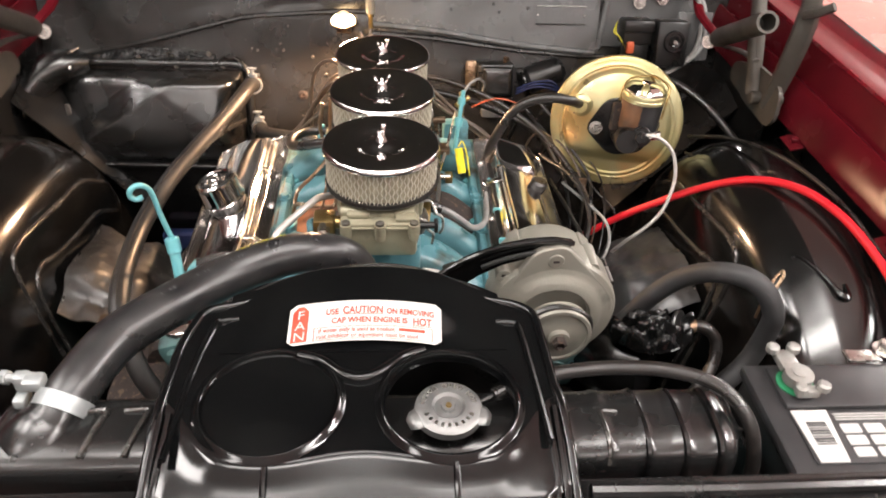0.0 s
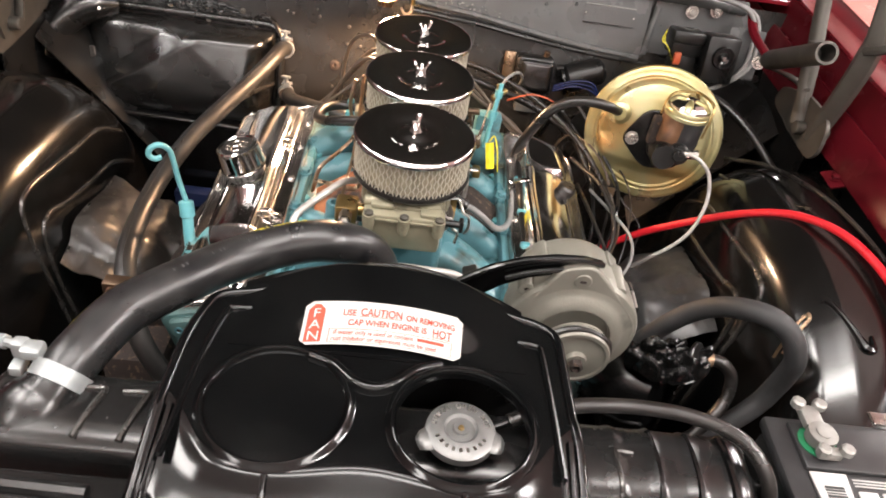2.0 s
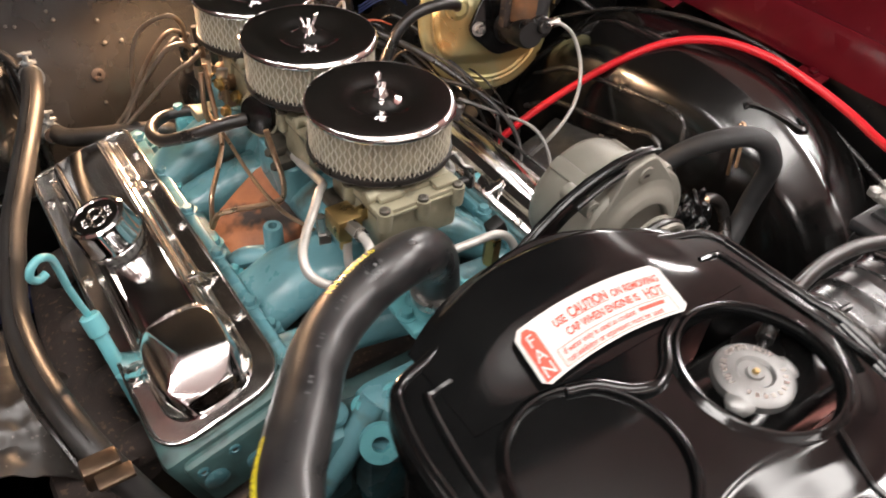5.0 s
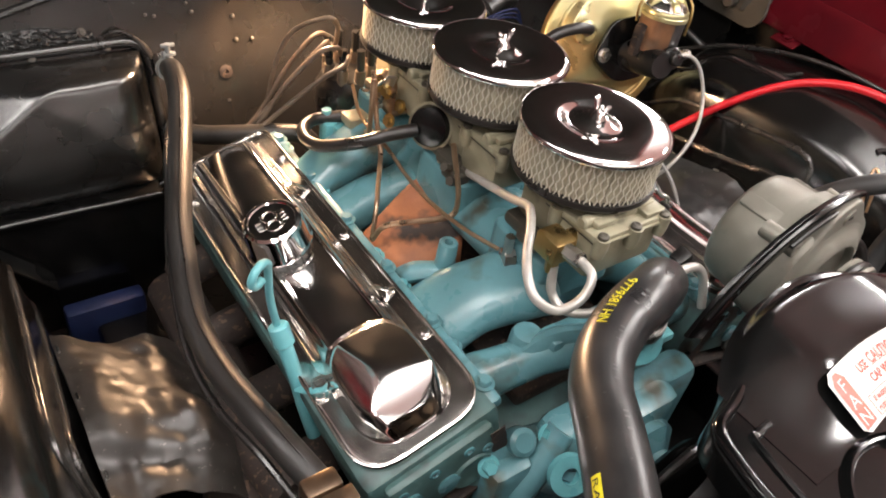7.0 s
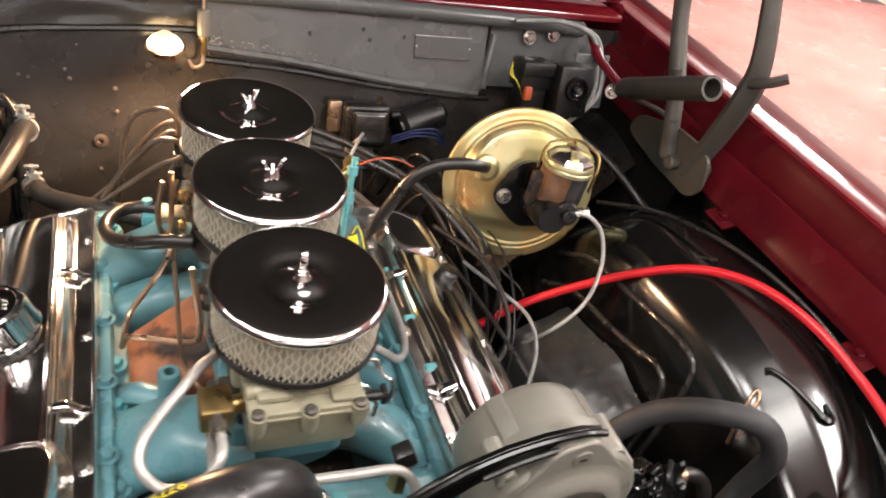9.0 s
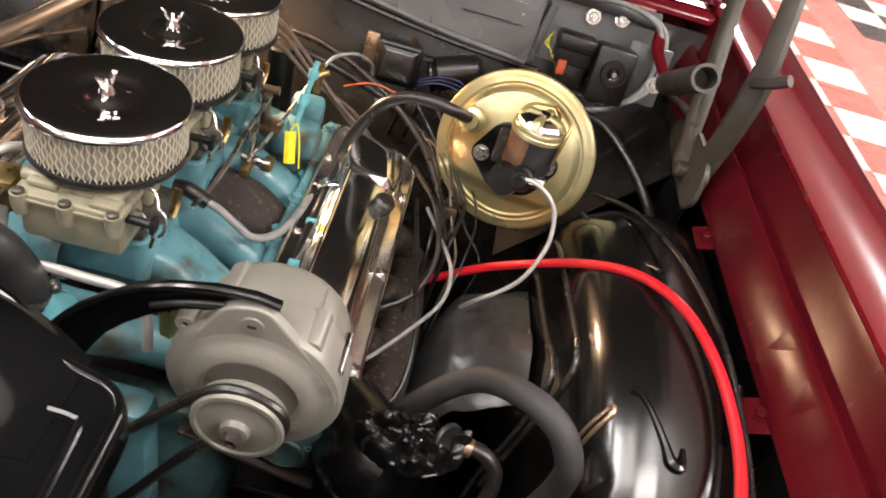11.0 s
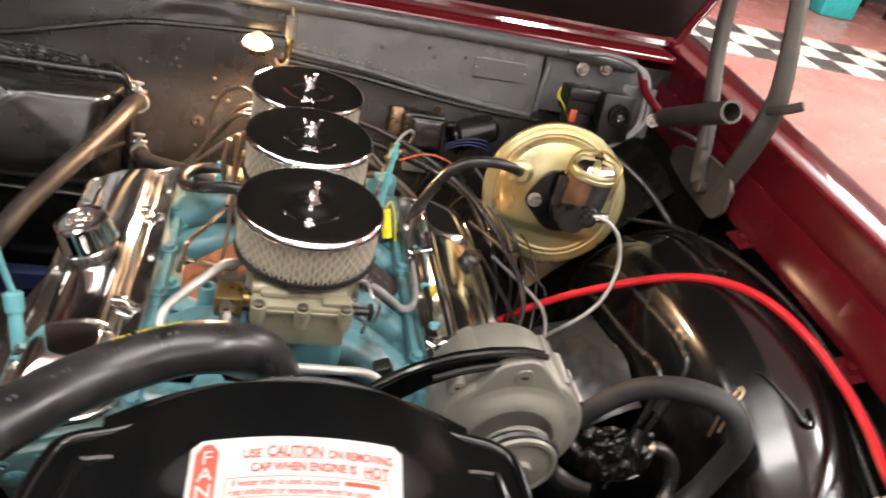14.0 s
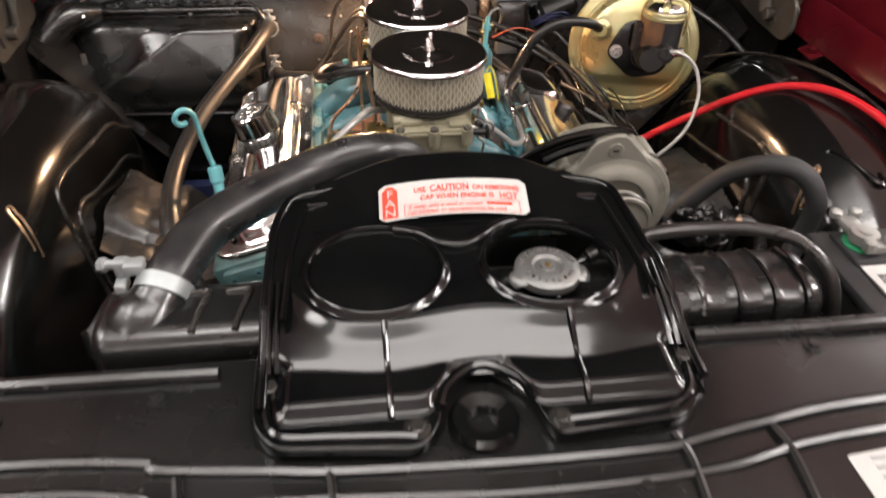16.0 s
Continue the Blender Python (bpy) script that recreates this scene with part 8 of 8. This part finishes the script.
    part("side_port", box((0.428, 1.243, 0.822), (0.016, 0.016, 0.055), 0.004), RUST_IRON, k)


build_booster()


def build_firewall_fittings():
    r = thing("relay_box", (0.235, 1.51, 0.74), "glossy black relay box with a ribbed lid", "relay box")
    m = Matrix.Translation((0.235, 1.512, 0.770)) @ Matrix.Rotation(radians(-14), 4, "X")
    part("case", box((0, 0, 0), (0.080, 0.040, 0.078), 0.010, 3, m=m), PLASTIC_BLACK, r)
    part("lid", box((0.002, -0.024, 0), (0.066, 0.014, 0.064), 0.007, 3, m=m), GLOSS_BLACK, r)
    for k in range(5):
        part("lettering_bar", box((-0.004, -0.0315, 0.018 - 0.009 * k), (0.030 - 0.004 * (k % 2), 0.001, 0.0016), m=m), FAINT_INK, r)
    part("bracket", box((-0.052, 0.008, 0.012), (0.024, 0.012, 0.055), 0.004, m=m), BRONZE, r, "tan metal bracket")
    part("stud", rod(m @ Vector((0.02, -0.004, 0.036)), m @ Vector((0.022, -0.008, 0.050)), 0.006, 8), BRONZE_DARK, r)
    part("stud", rod(m @ Vector((0.048, -0.004, 0.02)), m @ Vector((0.062, -0.008, 0.022)), 0.007, 8), PLASTIC_BLACK, r)
    part("lid_edge", box((0.002, -0.0265, 0.0), (0.056, 0.012, 0.054), 0.005, 3, m=m), BOX_BLACK, r)
    part("base", box((0, 0.02, -0.062), (0.05, 0.02, 0.05), 0.004, m=m), COWL_GREY, r)
    w = thing("wiper_motor", (0.33, 1.50, 0.76), "black wiper motor with blue wires", "wiper motor")
    part("body", rod((0.300, 1.512, 0.765), (0.385, 1.528, 0.792), 0.030, 28, r2=0.028, bevel=0.010), PLASTIC_BLACK, w)
    part("cap", rod((0.294, 1.511, 0.763), (0.302, 1.5125, 0.7655), 0.031, 28, bevel=0.002), GLOSS_BLACK, w)
    for k in range(3):
        part("wire", tube([(0.28, 1.485, 0.762 - 0.006 * k), (0.315, 1.470, 0.785 - 0.006 * k), (0.355, 1.470, 0.785 - 0.008 * k), (0.38, 1.475, 0.75)], 0.0018, 8, 6), WIRE_BLUE, w, "blue wire")
    f = thing("fuse_connector", (0.52, 1.49, 0.83), "black bulkhead fuse connector with an orange plug", "fuse box")
    m = Matrix.Translation((0.520, 1.492, 0.880)) @ Matrix.Rotation(radians(-12), 4, "X")
    part("block", merge(box((0, 0, 0.012), (0.062, 0.05, 0.05), 0.005, m=m), box((0.004, 0.004, -0.028), (0.048, 0.045, 0.05), 0.005, m=m)), PLASTIC_BLACK, f)
    part("cover", box((0.0, -0.004, 0.024), (0.066, 0.054, 0.026), 0.006, m=m), PLASTIC_BLACK, f)
    part("plug", box((-0.015, -0.026, -0.018), (0.015, 0.010, 0.024), 0.003, m=m), ORANGE, f, "orange plug")
    for k in range(4):
        part("wire", tube([m @ Vector(p) for p in ((-0.018, -0.02, -0.03), (-0.03 - 0.003 * k, -0.024, -0.01 + 0.004 * k), (-0.045 - 0.002 * k, -0.02, 0.012), (-0.040, 0.0, 0.03))], 0.0012, 6, 5), YELLOW_INK if k % 2 else RUBBER, f)
    g = thing("junction_box", (0.582, 1.47, 0.83), "black junction box with a round rubber grommet", "junction box")
    m = Matrix.Translation((0.586, 1.470, 0.876)) @ Matrix.Rotation(radians(-14), 4, "X")
    part("case", box((0, 0, 0), (0.066, 0.055, 0.092), 0.006, m=m), PLASTIC_BLACK, g)
    gm = m @ Matrix.Translation((0.002, -0.0275, 0.006)) @ Matrix.Rotation(radians(90), 4, "X")
    part("grommet", lathe([(0.006, 0.006), (0.010, 0.008), (0.011, 0.003), (0.016, 0.003), (0.017, 0.007), (0.021, 0.007), (0.0225, 0.0), (0, 0)], 36, gm), GLOSS_BLACK, g, "ringed rubber grommet")
    part("screw", rod(gm @ Vector((0, 0, 0)), gm @ Vector((0, 0, 0.010)), 0.004, 8), STEEL, g)
    part("side_plate", box((0.062, 0.03, 0.01), (0.075, 0.006, 0.10), 0.003, m=m), COWL_GREY, g)
    for x, z in ((0.546, 0.918), (0.596, 0.926)):
        single("cowl_bolt", bolt(fw(x, z, 0.015), (0, -0.95, 0.31), 0.009, 0.007), STEEL, "steel bolt with washer on the cowl panel", "bolt", "cowl bolts")
    for k in range(2):
        single("cowl_cable", tube([(0.50 + 0.02 * k, 1.565, 0.957), (0.59, 1.555, 0.965), (0.650 + 0.008 * k, 1.535, 0.950), (0.662 + 0.010 * k, 1.505, 0.90), (0.650 + 0.010 * k, 1.475, 0.86), (0.61, 1.45, 0.83), (0.565, 1.44, 0.815)], 0.0045, 10, 8), WIRE_GREY, "grey cable from the cowl down the firewall", "cable", "cowl cables")
    single("black_loom", tube([(0.560, 1.43, 0.815), (0.60, 1.40, 0.815), (0.65, 1.35, 0.79), (0.69, 1.30, 0.755), (0.70, 1.24, 0.74)], 0.008, 12, 8), RUBBER, "black loom along the inner fender", "wiring loom")
    single("speed_cable", tube([(0.585, 1.25, 0.74), (0.595, 1.19, 0.76), (0.62, 1.13, 0.775), (0.66, 1.06, 0.812)], 0.0028, 8, 8), RUBBER, "thin black wire over the wheelhouse", "cable")

    # under hood lamp and its switch
    l = thing("under_hood_lamp", (BULB[0], BULB[1], 0.86), "lit clear bulb in a small lamp holder", "lamp")
    part("holder", merge(rod((BULB[0], BULB[1], 0.8865), (BULB[0], BULB[1], 0.8895), 0.0285, 28, bevel=0.001), rod((BULB[0], BULB[1], 0.868), (BULB[0], BULB[1], 0.8865), 0.007, 14), box((BULB[0], BULB[1] + 0.024, 0.868), (0.03, 0.05, 0.005), 0.002)), BRONZE_DARK, l, "bronze lamp holder")
    part("bulb", lathe([(0, -0.0120), (0.0245, -0.0120), (0.0250, -0.0105), (0.0238, -0.0065), (0.0200, -0.0015), (0.0130, 0.0020), (0.0, 0.0035)], 28, Matrix.Translation(BULB)), BULB_GLOW, l, "glowing clear half dome")
    part("tip", lathe([(0.0125, 0.0023), (0.0105, 0.0065), (0.006, 0.0095), (0, 0.0102)], 20, Matrix.Translation(BULB)), LENS, l, "dim amber tip")
    s = thing("lamp_switch", (-0.032, 1.53, 0.87), "grey white plunger switch with a wire", "switch")
    part("body", rod((-0.033, 1.53, 0.905), (-0.034, 1.534, 0.945), 0.0095, 18, bevel=0.002), ALU, s)
    part("plunger", rod((-0.034, 1.534, 0.945), (-0.0342, 1.535, 0.962), 0.004, 10), STEEL, s)
    part("stem", rod((-0.033, 1.53, 0.875), (-0.033, 1.53, 0.905), 0.0045, 10), BRASS, s)
    part("wire", tube([(-0.033, 1.53, 0.878), (-0.036, 1.522, 0.862), (-0.048, 1.520, 0.858), (-0.056, 1.525, 0.868)], 0.0028, 8, 5), WIRE_TAN, s)
    part("mount", box((-0.033, 1.555, 0.90), (0.016, 0.05, 0.004), 0.001), STEEL, s)


build_firewall_fittings()


def build_linkage():
    t = thing("yellow_tag", (0.134, 1.180, 0.74), "yellow paper tag tied with wire", "tag")
    m = Matrix.Translation((0.134, 1.180, 0.762)) @ Matrix.Rotation(radians(20), 4, "Z") @ Matrix.Rotation(radians(62), 4, "X")
    part("card", sheet(lambda u, v: m @ Vector(((u - 0.5) * 0.016, (v - 0.5) * 0.046, 0.004 * math.sin(u * 3.1))), 8, 8, 0.0006), YELLOW_TAG, t)
    part("tie", tube([m @ Vector((0, 0.025, 0)), m @ Vector((0.008, 0.034, 0.004)), m @ Vector((0.012, 0.01, 0.006)), m @ Vector((0.014, -0.03, 0.0))], 0.0012, 6, 5), YELLOW_TAG, t)
    l = thing("throttle_linkage", (0.085, 1.10, 0.78), "bare metal throttle linkage between the carburettors", "linkage")
    part("rod", tube([(0.075, 0.96, 0.796), (0.085, 1.02, 0.80), (0.088, 1.12, 0.812), (0.092, 1.21, 0.818)], 0.0032, 8, 5), STEEL, l)
    part("rod", tube([(0.088, 1.13, 0.752), (0.110, 1.20, 0.780), (0.130, 1.27, 0.815)], 0.0028, 8, 5), STEEL, l)
    part("bell_crank", merge(box((0.088, 1.155, 0.765), (0.006, 0.03, 0.06), 0.002), rod((0.075, 1.15, 0.748), (0.115, 1.15, 0.745), 0.006, 10)), STEEL, l)
    part("brass_clevis", merge(box((0.088, 1.13, 0.742), (0.014, 0.024, 0.014), 0.003), box((0.112, 1.155, 0.742), (0.014, 0.024, 0.014), 0.003)), BRASS, l, "brass clevis")
    part("cable_end", merge(rod((0.141, 1.285, 0.80), (0.142, 1.29, 0.845), 0.006, 10), rod((0.130, 1.275, 0.825), (0.155, 1.29, 0.835), 0.005, 10)), BRASS, l)
    part("cable_rod", merge(rod((0.126, 1.222, 0.752), (0.141, 1.262, 0.862), 0.0042, 10), rod((0.132, 1.240, 0.800), (0.134, 1.246, 0.815), 0.0085, 10), rod((0.1375, 1.254, 0.838), (0.139, 1.258, 0.850), 0.0075, 10)), TEAL_LIGHT, l, "pale teal throttle cable rod")
    part("base_clamp", merge(box((0.100, 1.20, 0.775), (0.030, 0.030, 0.012), 0.003), box((0.088, 1.205, 0.80), (0.008, 0.026, 0.055), 0.002), rod((0.082, 1.205, 0.83), (0.105, 1.205, 0.832), 0.006, 10)), BRONZE_DARK, l, "dull bronze clamp")
    single("head_wire", tube([(0.205, 1.33, 0.70), (0.200, 1.24, 0.712), (0.196, 1.12, 0.712), (0.196, 1.0, 0.706), (0.20, 0.90, 0.69)], 0.0065, 10, 6), RUBBER, "black wire lying along the valve cover", "cable")
    single("head_wire", tube([(0.216, 1.28, 0.708), (0.205, 1.18, 0.716), (0.206, 1.08, 0.714), (0.215, 0.99, 0.706), (0.235, 0.95, 0.705)], 0.004, 10, 6), TEAL, "teal painted wire along the valve cover", "cable")
    for y in (1.0, 1.09, 1.19):
        single("wire_clip", box((0.203, y, 0.712), (0.030, 0.010, 0.012), 0.003), TEAL_LIGHT, "small pale teal wire clip", "clip", "wire clips")
    single("plug_clip", box((-0.222, 1.405, 0.655), (0.03, 0.012, 0.010), 0.003), ORANGE, "orange plastic plug clip", "clip")
    single("blue_panel", box((-0.445, 1.385, 0.405), (0.115, 0.03, 0.10), 0.006), BLUE_PANEL, "blue painted panel low behind the wheelhouse", "panel")
    single("frame_rail", merge(box((-0.42, 0.95, 0.36), (0.09, 1.3, 0.12), 0.01)), GLOSS_BLACK, "black chassis frame rail", "frame rail", "frame rails")
    single("frame_rail", merge(box((0.42, 0.95, 0.36), (0.09, 1.3, 0.12), 0.01)), GLOSS_BLACK, "black chassis frame rail", "frame rail", "frame rails")
    # made-up black sheet: keeps gaps in the bay dark, hides the lit floor
    single("floor_mask", box((0.0, 0.88, 0.205), (1.5, 1.56, 0.01), 0.003), PLASTIC_BLACK, "added black sheet that hides the lit floor below the bay", "splash pan")
    single("front_crossmember", box((0, 0.80, 0.27), (0.95, 0.24, 0.10), 0.02), GLOSS_BLACK, "black front crossmember under the engine", "crossmember")
    single("transmission", box((EX, 1.55, 0.38), (0.34, 0.42, 0.34), 0.05), RUST_IRON, "dark transmission housing behind the engine", "transmission")
    single("steering_box", merge(box((-0.40, 0.90, 0.48), (0.10, 0.16, 0.12), 0.02)), RUST_IRON, "brown cast steering box by the frame", "steering box")


build_linkage()


# ---------------------------------------------------------------- garage things beyond the car
def build_far_things():
    b = thing("storage_bin", (5.6, 7.3, 0), "teal plastic bin under a dark bench", "bin")
    part("body", box((5.6, 7.3, 0.14), (0.42, 0.3, 0.28), 0.03), TEAL_BIN, b)
    d = thing("workbench", (5.4, 7.7, 0), "dark workbench by the garage wall", "workbench")
    part("top", box((5.4, 7.85, 0.86), (2.6, 0.6, 0.06), 0.01), SATIN_BLACK, d)
    for x in (4.2, 6.6):
        for y in (7.6, 8.1):
            part("leg", box((x, y, 0.415), (0.07, 0.07, 0.83), 0.005), SATIN_BLACK, d)
    part("shelf", box((5.4, 7.85, 0.30), (2.4, 0.5, 0.04), 0.01), SATIN_BLACK, d)


build_far_things()

# checked floor tiles, last
floor_ob = bpy.data.objects["floor"]


def tile_mesh(mat, name, s):
    return finish(box((0, 0, 0.002), (s, s, 0.004), 0.0015, 1), name, mat)


T = 0.305
meshes = {k: tile_mesh(v, "tile", T - 0.003) for k, v in (("w", TILE_WHITE), ("r", TILE_RED), ("d", TILE_DARK))}


def lay(x, y, key):
    ob = new("tile", meshes[key])
    ob.parent = floor_ob
    ob.matrix_parent_inverse = floor_ob.matrix_basis.inverted()
    ob.location = (x, y, 0.0)


for i in range(2):
    for j in range(17):
        lay(2.12 + T * i, 1.3 + T * j, "w" if (i + j) % 2 else "r")
for i in range(12):
    for j in range(3):
        lay(3.05 + T * i, 5.35 + T * j, "w" if (i + j) % 2 else "d")
